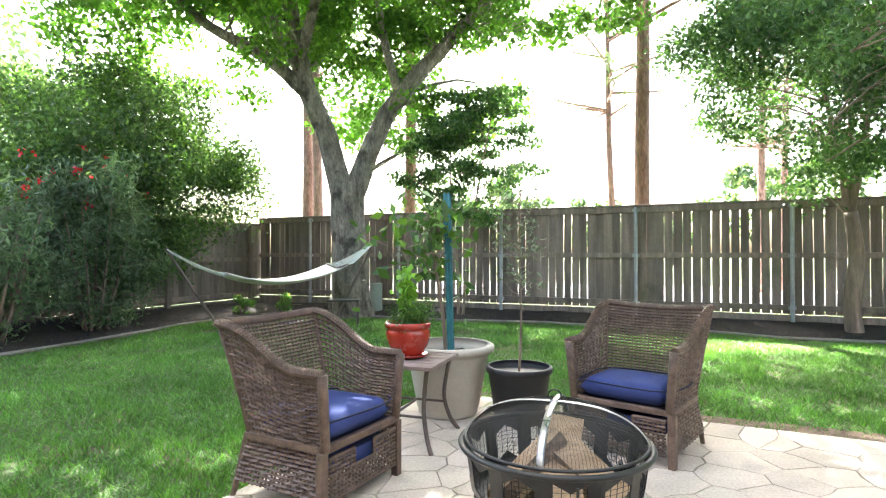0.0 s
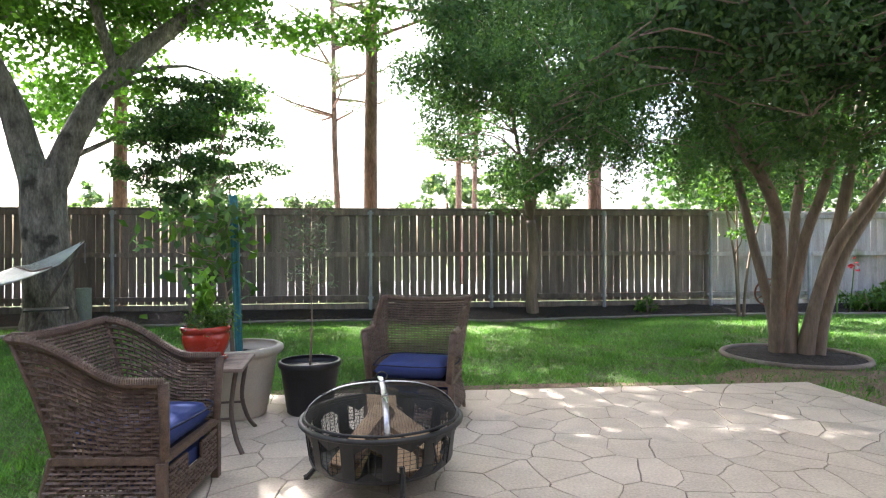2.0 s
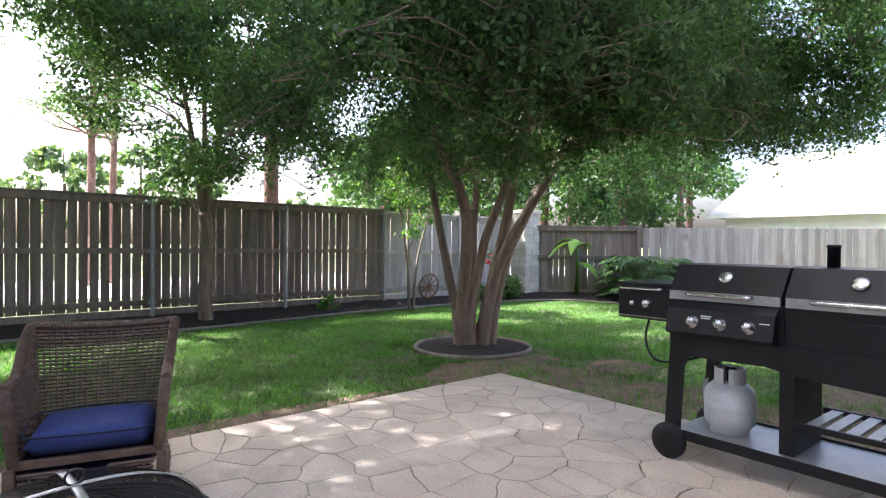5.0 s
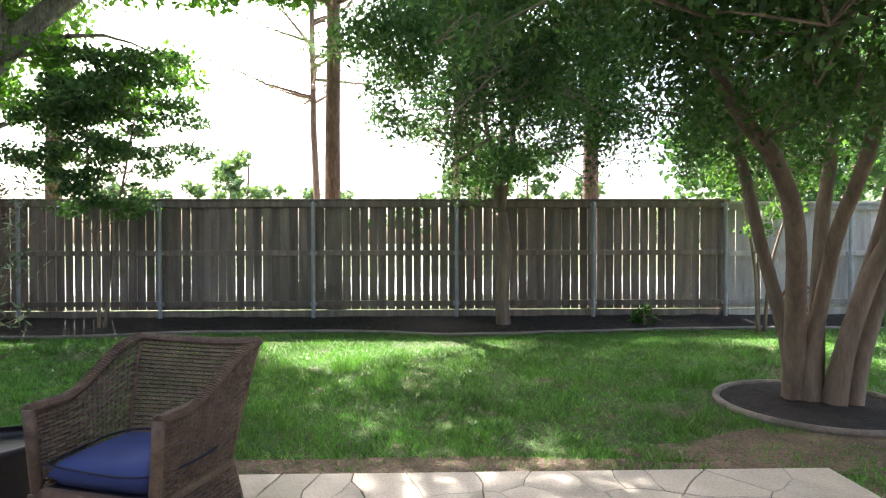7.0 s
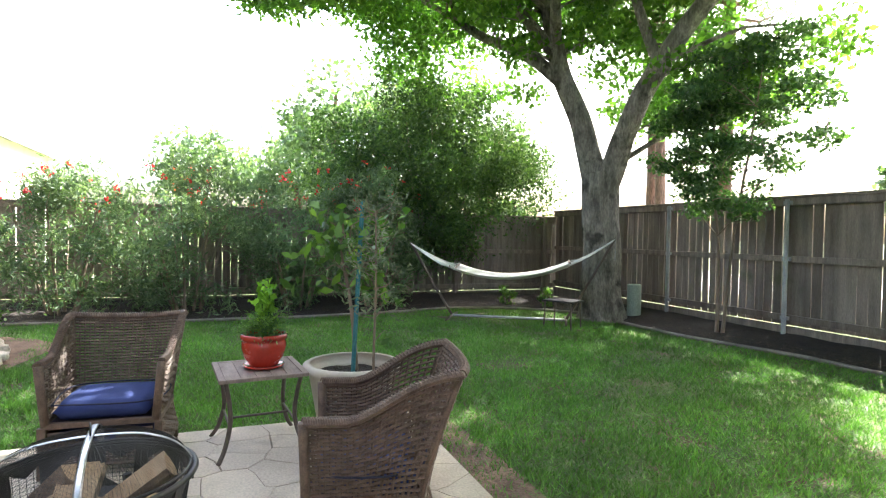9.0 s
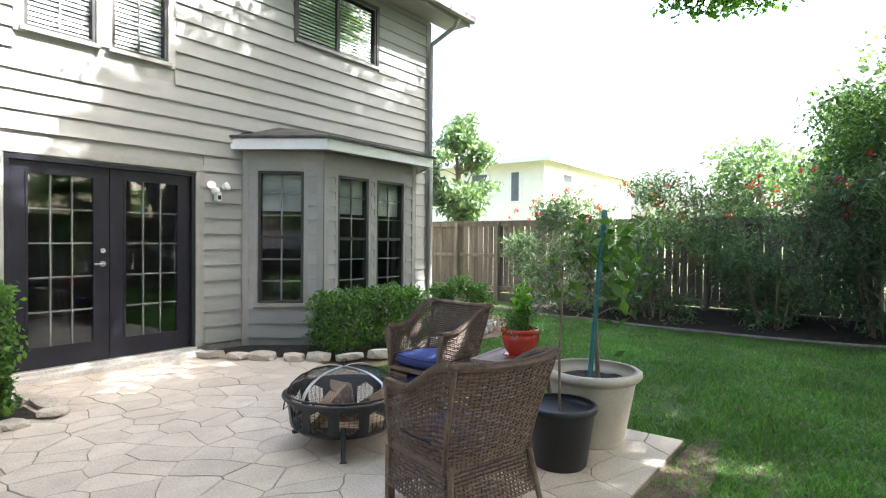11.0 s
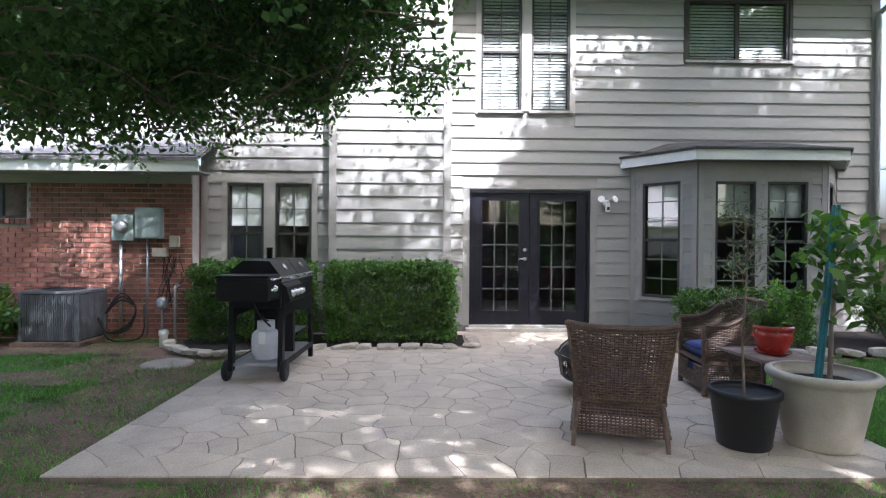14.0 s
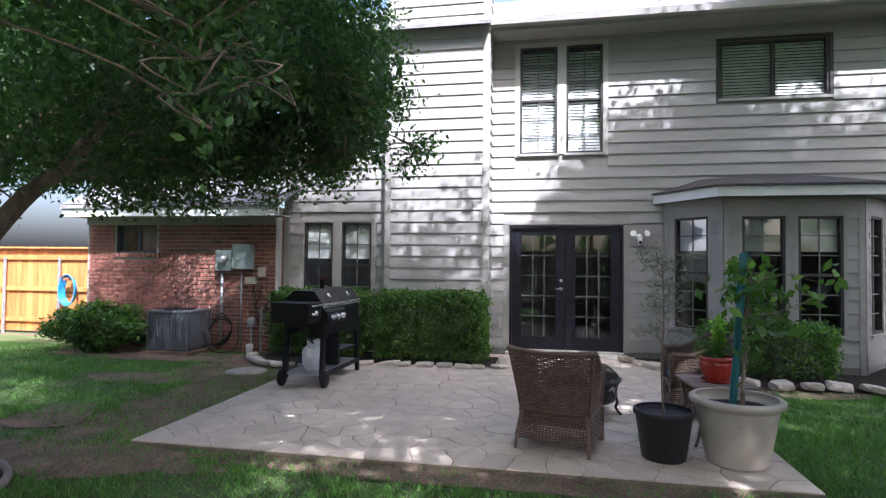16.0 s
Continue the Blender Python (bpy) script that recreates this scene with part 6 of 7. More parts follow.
lathe(ch, [(0.0, 0.0), (0.031, 0.0), (0.031, 0.10), (0.034, 0.103), (0.034, 0.118), (0.0, 0.118)], 20, (0.12, 0.10, 1.155))
part("smoke_stack", ch, M_GRILL, gr, smooth=True)
crk = bmesh.new()
tube(crk, smooth_line([(0.61, -0.15, 0.80), (0.68, -0.15, 0.80), (0.70, -0.15, 0.74)], 4), 0.01, 8)
part("crank_handle", crk, M_CHROME, gr, "steel crank handle", smooth=True)
ho = bmesh.new()
tube(ho, smooth_line([(-0.86, -0.05, 0.80), (-0.85, -0.12, 0.66), (-0.74, -0.18, 0.55), (-0.60, -0.10, 0.56), (-0.42, 0.0, 0.63)], 5), 0.008, 6)
part("gas_hose", ho, M_GRILL, gr)
# gas bottle on the shelf
tk = thing("gas_bottle", "light grey propane bottle standing on the grill shelf", "gas bottle", m=GM @ pose(-0.36, -0.02, 0.171) @ Matrix.Diagonal((0.9, 0.9, 0.98, 1)))
M_TANK = surface("grey_white_tank_paint", (0.46, 0.47, 0.48), (0.60, 0.61, 0.62), 0.45, 5, 60, 0.08, amount=0.08)
b = bmesh.new()
lathe(b, [(0.0, 0.02), (0.11, 0.02), (0.11, 0.0), (0.117, 0.0), (0.12, 0.03), (0.15, 0.06), (0.155, 0.10), (0.155, 0.155), (0.157, 0.16), (0.155, 0.165), (0.155, 0.21), (0.145, 0.255), (0.11, 0.29), (0.05, 0.305), (0.0, 0.308)], 32)
part("tank_body", b, M_TANK, tk, smooth=True)
b = bmesh.new()
for k in range(20):
    if k in (5, 15):
        continue
    a0, a1 = k * math.tau / 20, (k + 1) * math.tau / 20
    q = [b.verts.new((0.095 * math.cos(a), 0.095 * math.sin(a), z)) for a, z in ((a0, 0.29), (a1, 0.29), (a1, 0.385), (a0, 0.385))]
    b.faces.new(q)
bmesh.ops.remove_doubles(b, verts=b.verts, dist=0.001)
co = part("collar", b, M_TANK, tk)
co.modifiers.new("thickness", "SOLIDIFY").thickness = 0.006
b = bmesh.new()
lathe(b, [(0.02, 0.30), (0.02, 0.36), (0.03, 0.365), (0.03, 0.39), (0.0, 0.39)], 12)
tube(b, [(0, 0, 0.345), (0, 0.06, 0.345), (0, 0.08, 0.36)], 0.014, 8)
part("valve", b, M_GRILL, tk)
part("paper_tag", boxes((-0.159, -0.157, -0.04, 0.03, 0.17, 0.29)), M_WHITE, tk, "white paper tag")

# ---- hammock on its stand ----
HL, HR = Vector((-6.72, 7.02, 1.21)), Vector((-4.88, 9.92, 1.345))
ax = (HR - HL)
ax.z = 0
axn = ax.normalized()
sd = Vector((-axn.y, axn.x, 0))
hm = thing("hammock", "white rope hammock slung on a steel stand", "hammock")
BL, BR_ = HL + ax * 0.22, HL + ax * 0.78
for a, b_ in ((HL, BL), (HR, BR_)):
    e = Vector((b_.x, b_.y, GROUND + 0.05))
    part("stand_arm", tube(bmesh.new(), smooth_line([tuple(a + Vector((0, 0, 0.03))), tuple(a.lerp(e, 0.5)), tuple(e)], 4), 0.022, 8), M_TABLE, hm, smooth=True)
    part("stand_foot", tube(bmesh.new(), [e - sd * 0.5 - Vector((0, 0, 0.025)), e, e + sd * 0.5 - Vector((0, 0, 0.025))], 0.02, 8), M_TABLE, hm, smooth=True)
part("base_bar", tube(bmesh.new(), [(BL.x, BL.y, GROUND + 0.05), (BR_.x, BR_.y, GROUND + 0.05)], 0.022, 8), M_STEEL, hm)
M_ROPE = surface("white_cotton", (0.66, 0.65, 0.62), (0.80, 0.79, 0.76), 0.9, 6, 120, 0.3, amount=0.1)


def ham_pt(u, v):
    """u along the hammock, v across it from -1 to 1."""
    sag = 0.62 * (1 - (2 * u - 1) ** 2)
    p = HL.lerp(HR, u)
    w = 0.5 * min(1.0, max(0.03, (u / 0.24) if u < 0.24 else ((1 - u) / 0.22) if u > 0.78 else 1.0))
    return p + sd * (w * v) - Vector((0, 0, sag - 0.07 * v * v * (1 if 0.2 < u < 0.8 else 0.3)))


hbm = bmesh.new()
gv = [[hbm.verts.new(ham_pt(0.23 + 0.56 * i / 24, j / 8 * 2 - 1)) for j in range(9)] for i in range(25)]
for i in range(24):
    for j in range(8):
        hbm.faces.new((gv[i][j], gv[i + 1][j], gv[i + 1][j + 1], gv[i][j + 1]))
bedp = part("bed", hbm, M_ROPE, hm, "white woven hammock bed", smooth=True)
bedp.modifiers.new("thickness", "SOLIDIFY").thickness = 0.012
for u0, u1 in ((0.0, 0.23), (0.79, 1.0)):
    rp = bmesh.new()
    for j in range(17):
        v = j / 8 - 1
        tube(rp, [ham_pt(u0 + (u1 - u0) * k / 5, v) for k in range(6)], 0.005, 4, cap=False)
    part("rope_fan", rp, M_ROPE, hm)
for u in (0.23, 0.79):
    part("spreader_bar", tube(bmesh.new(), [ham_pt(u, -1.02), ham_pt(u, 0), ham_pt(u, 1.02)], 0.014, 8), M_TABLETOP, hm)
chn = bmesh.new()
for k in range(9):
    p = HR + Vector((0.03, -0.02, -0.03 - k * 0.035))
    tube(chn, [p + Vector((0.008 * math.cos(q), 0.008 * math.sin(q) * (k % 2), 0.02 * math.sin(q))) for q in np.linspace(0, math.tau, 9)], 0.0028, 4, cap=False)
part("hanging_chain", chn, M_STEEL, hm)
bt = thing("garden_stool", "small low dark metal table on the lawn edge", "table", m=pose(-4.85, 8.93, GROUND, rz=30))
part("tabletop", boxes((-0.26, 0.26, -0.2, 0.2, 0.42, 0.445), bevel=0.006), M_IRON, bt)
for sx in (-1, 1):
    for sy in (-1, 1):
        part("leg", tube(bmesh.new(), [(sx * 0.22, sy * 0.16, 0.42), (sx * 0.23, sy * 0.17, 0.0)], 0.012, 6), M_TABLE, bt)
dr = bmesh.new()
lathe(dr, [(0.0, 0.0), (0.115, 0.0), (0.118, 0.02), (0.118, 0.56), (0.112, 0.585), (0.0, 0.592)], 28, (-5.27, 10.65, GROUND + 0.04))
tagged(part("utility_post", dr, surface("grey_green_plastic", (0.22, 0.27, 0.22), (0.30, 0.35, 0.29), 0.6, 3, 50, 0.1), smooth=True), "grey-green plastic utility post beside the oak", "utility post")

# ---- air conditioner and meters on the brick wall ----
ac = thing("air_conditioner", "grey louvred outdoor air conditioner on a pad", "air conditioner", m=pose(6.40, 1.02, 0))
M_AC = surface("grey_ac_metal", (0.085, 0.09, 0.097), (0.125, 0.13, 0.14), 0.5, 6, 60, 0.1, amount=0.12)
part("pad", boxes((-0.45, 0.45, -0.37, 0.38, GROUND - 0.03, 0.03), bevel=0.01), M_DIRT, ac, "concrete pad")
part("cabinet", boxes((-0.355, 0.355, -0.285, 0.285, 0.03, 0.64)), M_GRILL, ac)
part("top_cover", boxes((-0.375, 0.375, -0.305, 0.305, 0.64, 0.68), bevel=0.015), M_AC, ac)
for x in (-0.365, 0.365):
    for y in (-0.295, 0.295):
        part("corner_post", boxes((x - 0.02, x + 0.02, y - 0.02, y + 0.02, 0.03, 0.64), bevel=0.006), M_AC, ac)
for k in range(24):
    x = -0.335 + k * 0.0285
    part("louvre", boxes((x, x + 0.017, 0.288, 0.302, 0.045, 0.63)), M_AC, ac)
    if k < 19:
        y = -0.265 + k * 0.0285
        part("louvre", boxes((-0.372, -0.358, y, y + 0.017, 0.045, 0.63)), M_AC, ac)
        part("louvre", boxes((0.358, 0.372, y, y + 0.017, 0.045, 0.63)), M_AC, ac)
fg = bmesh.new()
for r0 in np.linspace(0.06, 0.25, 7):
    tube(fg, [(r0 * math.cos(q), r0 * math.sin(q), 0.69) for q in np.linspace(0, math.tau, 25)], 0.005, 4, cap=False)
for q in np.linspace(0, math.pi, 5)[:-1]:
    tube(fg, [(-0.26 * math.cos(q), -0.26 * math.sin(q), 0.692), (0.26 * math.cos(q), 0.26 * math.sin(q), 0.692)], 0.005, 4)
part("fan_grille", fg, M_GRILL, ac)
M_BOX = surface("grey_green_meter_paint", (0.27, 0.32, 0.31), (0.36, 0.41, 0.40), 0.5, 6, 60, 0.1, metal=0.2, amount=0.1)
mt = thing("electric_meter", "grey electric meter box with round glass dial", "meter", m=pose(5.78, BW, 0))
part("meter_box", boxes((-0.15, 0.15, 0.0, 0.12, 1.34, 1.70), bevel=0.008), M_BOX, mt)
b = bmesh.new()
lathe(b, [(0.085, 0.0), (0.085, 0.05), (0.075, 0.075), (0.05, 0.09), (0.0, 0.095)], 24)
bmesh.ops.transform(b, matrix=pose(0, 0.12, 1.53, rx=-90), verts=b.verts)
part("dial", b, M_GREYSTEEL, mt, "round meter dial", smooth=True)
part("conduit", tube(bmesh.new(), [(0.06, 0.05, 1.34), (0.06, 0.05, 0.0)], 0.025, 8), M_STEEL, mt, smooth=True)
bx = thing("breaker_box", "grey metal breaker box on the brick wall", "electric box", m=pose(5.43, BW, 0))
part("cabinet", boxes((-0.17, 0.17, 0.0, 0.14, 1.37, 1.80), bevel=0.008), M_BOX, bx)
part("front_door", boxes((-0.16, 0.16, 0.141, 0.15, 1.385, 1.785), bevel=0.004), M_BOX, bx)
part("conduit", tube(bmesh.new(), [(0.04, 0.05, 1.37), (0.04, 0.05, 0.02)], 0.016, 8), M_STEEL, bx, smooth=True)
for (x, z, w, h, nm) in ((5.30, 1.18, 0.2, 0.12, "long"), (5.10, 1.33, 0.12, 0.16, "square")):
    tagged(part("junction_box", boxes((x - w / 2, x + w / 2, BW, BW + 0.07, z - h / 2, z + h / 2), bevel=0.006), M_CREAM), "small beige %s junction box on the brick wall" % nm, "junction box")
cb_ = bmesh.new()
rc = random.Random(3)
for k in range(7):
    x0 = 5.28 - k * 0.04
    tube(cb_, smooth_line([(x0, BW + 0.03, 1.12), (x0 + rc.uniform(-0.15, 0.1), BW + 0.05, 0.9), (x0 + rc.uniform(-0.1, 0.15), BW + 0.04, 0.7 + rc.uniform(-0.2, 0.2)), (5.2 + rc.uniform(-0.1, 0.2), BW + 0.03, 0.4)], 4), 0.006, 5)
tagged(part("wall_cables", cb_, M_GRILL), "tangle of dark cables on the brick wall", "cables")
hz_ = bmesh.new()
for k in range(3):
    tube(hz_, smooth_line([(5.90, 0.95, 0.35), (5.75, 0.85, 0.62 - k * 0.05), (5.60, 0.75, 0.40), (5.66, 0.85, 0.12 + k * 0.03), (5.85, 1.0, 0.10), (5.97, 1.0, 0.30)], 5), 0.013, 6)
tube(hz_, smooth_line([(5.96, 0.95, 0.25), (5.8, 1.05, 0.02), (5.5, 1.0, 0.0), (5.44, 0.85, 0.1), (5.5, 0.72, 0.45)], 5), 0.012, 6)
tagged(part("line_set", hz_, M_GRILL, smooth=True), "dark coolant lines looping from the air conditioner", "pipes")
gp = bmesh.new()
tube(gp, smooth_line([(5.05, BW + 0.12, GROUND), (5.05, BW + 0.12, 0.62), (5.05, BW + 0.10, 0.70), (5.05, BW, 0.72)], 4), 0.022, 8)
lathe(gp, [(0.0, 0.0), (0.07, 0.0), (0.075, 0.05), (0.075, 0.12), (0.04, 0.16), (0.0, 0.16)], 16, (5.22, BW + 0.14, 0.40))
tube(gp, [(5.22, BW + 0.14, GROUND), (5.22, BW + 0.14, 0.42)], 0.018, 8)
tagged(part("gas_meter", gp, M_STEEL, smooth=True), "small grey gas meter and pipes by the brick wall", "gas meter")
vp = bmesh.new()
lathe(vp, [(0.0, 0.0), (0.05, 0.0), (0.05, 0.16), (0.06, 0.165), (0.06, 0.22), (0.045, 0.235), (0.0, 0.235)], 18, (4.95, 1.30, GROUND))
tagged(part("cleanout_pipe", vp, M_WHITE, smooth=True), "white plastic cleanout pipe in the soil", "pipe")
ld = bmesh.new()
lathe(ld, [(0.0, 0.03), (0.24, 0.03), (0.27, 0.022), (0.28, 0.0)], 30, (4.42, 2.30, GROUND))
tagged(part("stepping_stone", ld, surface("round_concrete", (0.24, 0.21, 0.18), (0.34, 0.31, 0.27), 0.9, 6, 70, 0.4), smooth=True), "round flat concrete disc set in the soil", "stepping stone")

# flood-light camera beside the doors
fl = thing("security_light", "white security camera with two lamp heads", "security light", m=pose(-1.17, 0.022, 1.96))
b = bmesh.new()
lathe(b, [(0.0, 0.03), (0.05, 0.03), (0.055, 0.0)], 20)
bmesh.ops.transform(b, matrix=pose(0, 0, 0, rx=-90), verts=b.verts)
part("base", b, M_WHITE, fl, smooth=True)
b = bmesh.new()
box(b, -0.03, 0.03, 0.03, 0.10, -0.13, -0.02, bevel=0.012)
part("camera_body", b, M_WHITE, fl)
part("camera_lens", boxes((-0.02, 0.02, 0.10, 0.105, -0.11, -0.06), bevel=0.002), M_GRILL, fl, "black camera lens")
for s in (-1, 1):
    b = bmesh.new()
    lathe(b, [(0.0, 0.0), (0.03, 0.0), (0.05, 0.05), (0.052, 0.065), (0.045, 0.066), (0.0, 0.055)], 18)
    bmesh.ops.transform(b, matrix=pose(s * 0.08, 0.05, 0.04, rx=-70, rz=-s * 25), verts=b.verts)
    part("lamp_head", b, M_WHITE, fl, smooth=True)
ot = boxes((1.04, 1.10, 0.022, 0.06, 0.42, 0.60), bevel=0.006)
tagged(part("outlet_cover", ot, M_PALEFRAME), "grey weatherproof outlet cover beside the doors", "outlet")


# ---- clipped hedges, bed stones ----
def hedge(label, x0, x1, y0, y1, z1, n, leaf, g, size=0.05, name="hedge", z0=0.08):
    h = thing(name, label, "hedge")
    m = n
    # points over the box skin, ragged, with some inside
    c = np.empty((m, 3))
    face = g.choice(5, m, p=[0.34, 0.12, 0.12, 0.32, 0.10])
    u, v, d = g.uniform(0, 1, m), g.uniform(0, 1, m), np.abs(g.normal(size=m)) * 0.06
    bump = np.array([0.10 * noise.noise((a * 7, b * 7, n)) + 0.08 * noise.noise((a * 19, b * 15, n + 3)) for a, b in zip(u, v)])
    d = d + bump - 0.03
    L, D, H = x1 - x0, y1 - y0, z1 - z0
    c[:, 0] = np.where(face == 1, x0 + d, np.where(face == 2, x1 - d, x0 + L * u))
    c[:, 1] = np.where(face == 0, y1 - d, np.where(face == 4, y0 + d, y0 + D * (np.where(face == 3, v, u))))
    c[:, 2] = np.where(face == 3, z1 - d, z0 + H * v)
    c += g.normal(size=(m, 3)) * 0.018
    part_mesh("foliage", mesh_quads("foliage", leaf_quads(c, size, g, -0.2, 0.5)), leaf, h)
    b = bmesh.new()
    for k in range(int(12 * L) + 4):
        x, y = g.uniform(x0 + 0.1, x1 - 0.1), g.uniform(y0 + 0.1, y1 - 0.1)
        tube(b, [(x, y, GROUND), (x + g.normal() * 0.06, y + g.normal() * 0.06, z1 * 0.5), (x + g.normal() * 0.12, y + g.normal() * 0.12, z1 - 0.08)], [0.012, 0.008, 0.003], 5)
    part("twig", b, M_CRAPE, h)
    return h


g3 = np.random.default_rng(9)
hedge("dense clipped green hedge beside the french doors", 1.24, 2.84, 0.66, 1.36, 1.0, 17000, M_HEDGELEAF, g3, 0.055)
hedge("clipped green hedge behind the grill", 3.15, 4.62, 0.55, 1.30, 1.0, 13000, M_HEDGELEAF, g3, 0.055)
hedge("low clipped hedge under the bay window", -3.35, -1.85, 0.98, 1.55, 0.68, 10000, M_HEDGELEAF, g3, 0.05)
shrub("round_shrub", "rounded green shrub at the house corner", (-4.75, 1.15, 0.38), (0.5, 0.45, 0.38), 26, 6000, 0.05, M_HEDGELEAF, g3, (0.12, 0.2), aspect=0.5, stems=5)
shrub("leafy_shrub", "low leafy shrub beside the air conditioner", (7.75, 1.2, 0.36), (1.0, 0.48, 0.34), 50, 9500, 0.085, M_HEDGELEAF, g3, (0.14, 0.24), aspect=0.45, stems=6, droop=-0.2)


def soil_bed(outline, label):
    bm = bmesh.new()
    vs = [bm.verts.new((x, y, GROUND + 0.055)) for x, y in outline]
    bm.faces.new(vs)
    tagged(part("hedge_bed", bm, M_MULCH), label, "flower bed", kind="structure")


soil_bed([(1.05, 0.5), (1.05, 1.38), (2.9, 1.5), (3.3, 1.75), (4.4, 1.75), (4.75, 1.2), (4.85, 0.5)], "dark mulched soil under the hedges")
soil_bed([(-0.95, 0.02), (-1.62, 1.4), (-2.3, 1.85), (-3.6, 1.85), (-4.6, 1.7), (-5.4, 1.2), (-5.46, 0.02)], "dark mulched soil under the bay window")
M_STONE = surface("white_limestone", (0.36, 0.31, 0.25), (0.56, 0.50, 0.42), 0.85, 7, 60, 0.6, rand=0.15)


def edging_stone(x, y, l, w, h, rz, g):
    bm = bmesh.new()
    bmesh.ops.create_icosphere(bm, subdivisions=2, radius=1.0)
    sx, sy = g.uniform(-9, 9), g.uniform(-9, 9)
    for v in bm.verts:
        n_ = 1 + 0.28 * noise.noise(v.co * 1.1 + Vector((sx, sy, 0)))
        p = v.co * n_
        p = Vector((max(-0.8, min(0.8, p.x)), max(-0.8, min(0.8, p.y)), max(-0.65, min(0.65, p.z))))
        v.co = Vector((p.x * l, p.y * w, p.z * h))
    ob = part("edging_stone", bm, M_STONE)
    ob.matrix_basis = pose(x, y, GROUND + 0.055 + h * 0.35, g.uniform(-8, 8), g.uniform(-8, 8), rz)
    tagged(ob, "rough pale limestone edging rock beside the bed", "rock", "bed edging stones")


line = smooth_line([(0.98, 0.75), (1.0, 1.40), (1.9, 1.52), (2.9, 1.58), (3.35, 1.85), (4.2, 1.95), (4.75, 1.55), (4.9, 1.1)], 14)
acc = 0.0
for a, b in zip(line, line[1:]):
    acc -= (b - a).length
    if acc <= 0:
        l = rnd.uniform(0.10, 0.22)
        edging_stone(b.x, b.y, l, rnd.uniform(0.07, 0.12), rnd.uniform(0.04, 0.065), math.degrees(math.atan2(b.y - a.y, b.x - a.x)) + rnd.uniform(-15, 15), rnd)
        acc = l * 1.5
line = smooth_line([(-0.92, 0.32), (-1.2, 0.8), (-1.62, 1.42), (-2.3, 1.88), (-3.3, 1.85), (-4.4, 1.8), (-5.2, 1.5)], 14)
acc = 0.0
for a, b in zip(line, line[1:]):
    acc -= (b - a).length
    if acc <= 0:
        l = rnd.uniform(0.12, 0.2)
        edging_stone(b.x, b.y, l, rnd.uniform(0.09, 0.14), rnd.uniform(0.06, 0.10), math.degrees(math.atan2(b.y - a.y, b.x - a.x)) + rnd.uniform(-20, 20), rnd)
        acc = l * 1.8

# mulch ring under the crape myrtle
mr = bmesh.new()
cv = mr.verts.new((4.52, 6.67, GROUND + 0.07))
rg = [[mr.verts.new((4.52 + r0 * 0.72 * math.cos(k * math.tau / 40), 6.67 + r0 * 0.70 * math.sin(k * math.tau / 40), GROUND + 0.06 - 0.04 * r0 + 0.02 * noise.noise((k * 0.8, r0 * 6, 2)))) for k in range(40)] for r0 in (0.4, 0.75, 1.0)]
for k in range(40):
    mr.faces.new((cv, rg[0][k], rg[0][(k + 1) % 40]))
    for p, q in zip(rg, rg[1:]):
        mr.faces.new((p[k], q[k], q[(k + 1) % 40], p[(k + 1) % 40]))
tagged(part("tree_ring", mr, M_MULCH, smooth=True), "dark mulch ring round the crape myrtle", "flower bed", kind="structure")
er = bmesh.new()
tube(er, [(4.52 + 0.73 * math.cos(k * math.tau / 60), 6.67 + 0.71 * math.sin(k * math.tau / 60), GROUND + 0.025 + 0.01 * noise.noise((k, 0, 0))) for k in range(61)], 0.03, 6, cap=False)
tagged(part("ring_edging", er, surface("ring_concrete", (0.15, 0.12, 0.10), (0.26, 0.22, 0.19), 0.9, 4, 60, 0.4), smooth=True), "pale curved edging round the mulch ring", "edging", kind="structure")

# ---- plants and ornaments in the far corner ----
def frond_plant(name, label, x, y, n, length, leaf, g, lobes=7, h=0.6):
    """Arching stalks that end in deeply lobed leaves."""
    p = thing(name, label, "plant", m=pose(x, y, GROUND))
    st_, lv = bmesh.new(), []
    for k in range(n):
        a = k * 2.4 + g.uniform(-0.3, 0.3)
        l = length * g.uniform(0.5, 1.0)
        e = Vector((math.cos(a) * l, math.sin(a) * l, h * g.uniform(0.25, 1.35)))
        tube(st_, smooth_line([(0, 0, 0.05), (e.x * 0.5, e.y * 0.5, e.z * 0.85), tuple(e)], 3), [0.012, 0.011, 0.010, 0.009, 0.008, 0.007, 0.006], 5)
        d = Vector((math.cos(a), math.sin(a), -0.35)).normalized()
        s = d.cross(Vector((0, 0, 1))).normalized()
        for j in range(lobes):
            f = j / (lobes - 1) * 2 - 1
            q = (d * (1 - abs(f) * 0.7) + s * f).normalized()
            w = q.cross(Vector((0, 0, 1))).normalized() * 0.035
            L_ = 0.30 * (1 - 0.35 * abs(f))
            lv += [e - d * 0.05, e + q * L_ * 0.5 + w, e + q * L_ + Vector((0, 0, -0.05)), e + q * L_ * 0.5 - w]
    part("stalk", st_, M_HEDGELEAF, p)
    part_mesh("leaves", mesh_quads("leaves", np.array([tuple(v) for v in lv])), leaf, p)


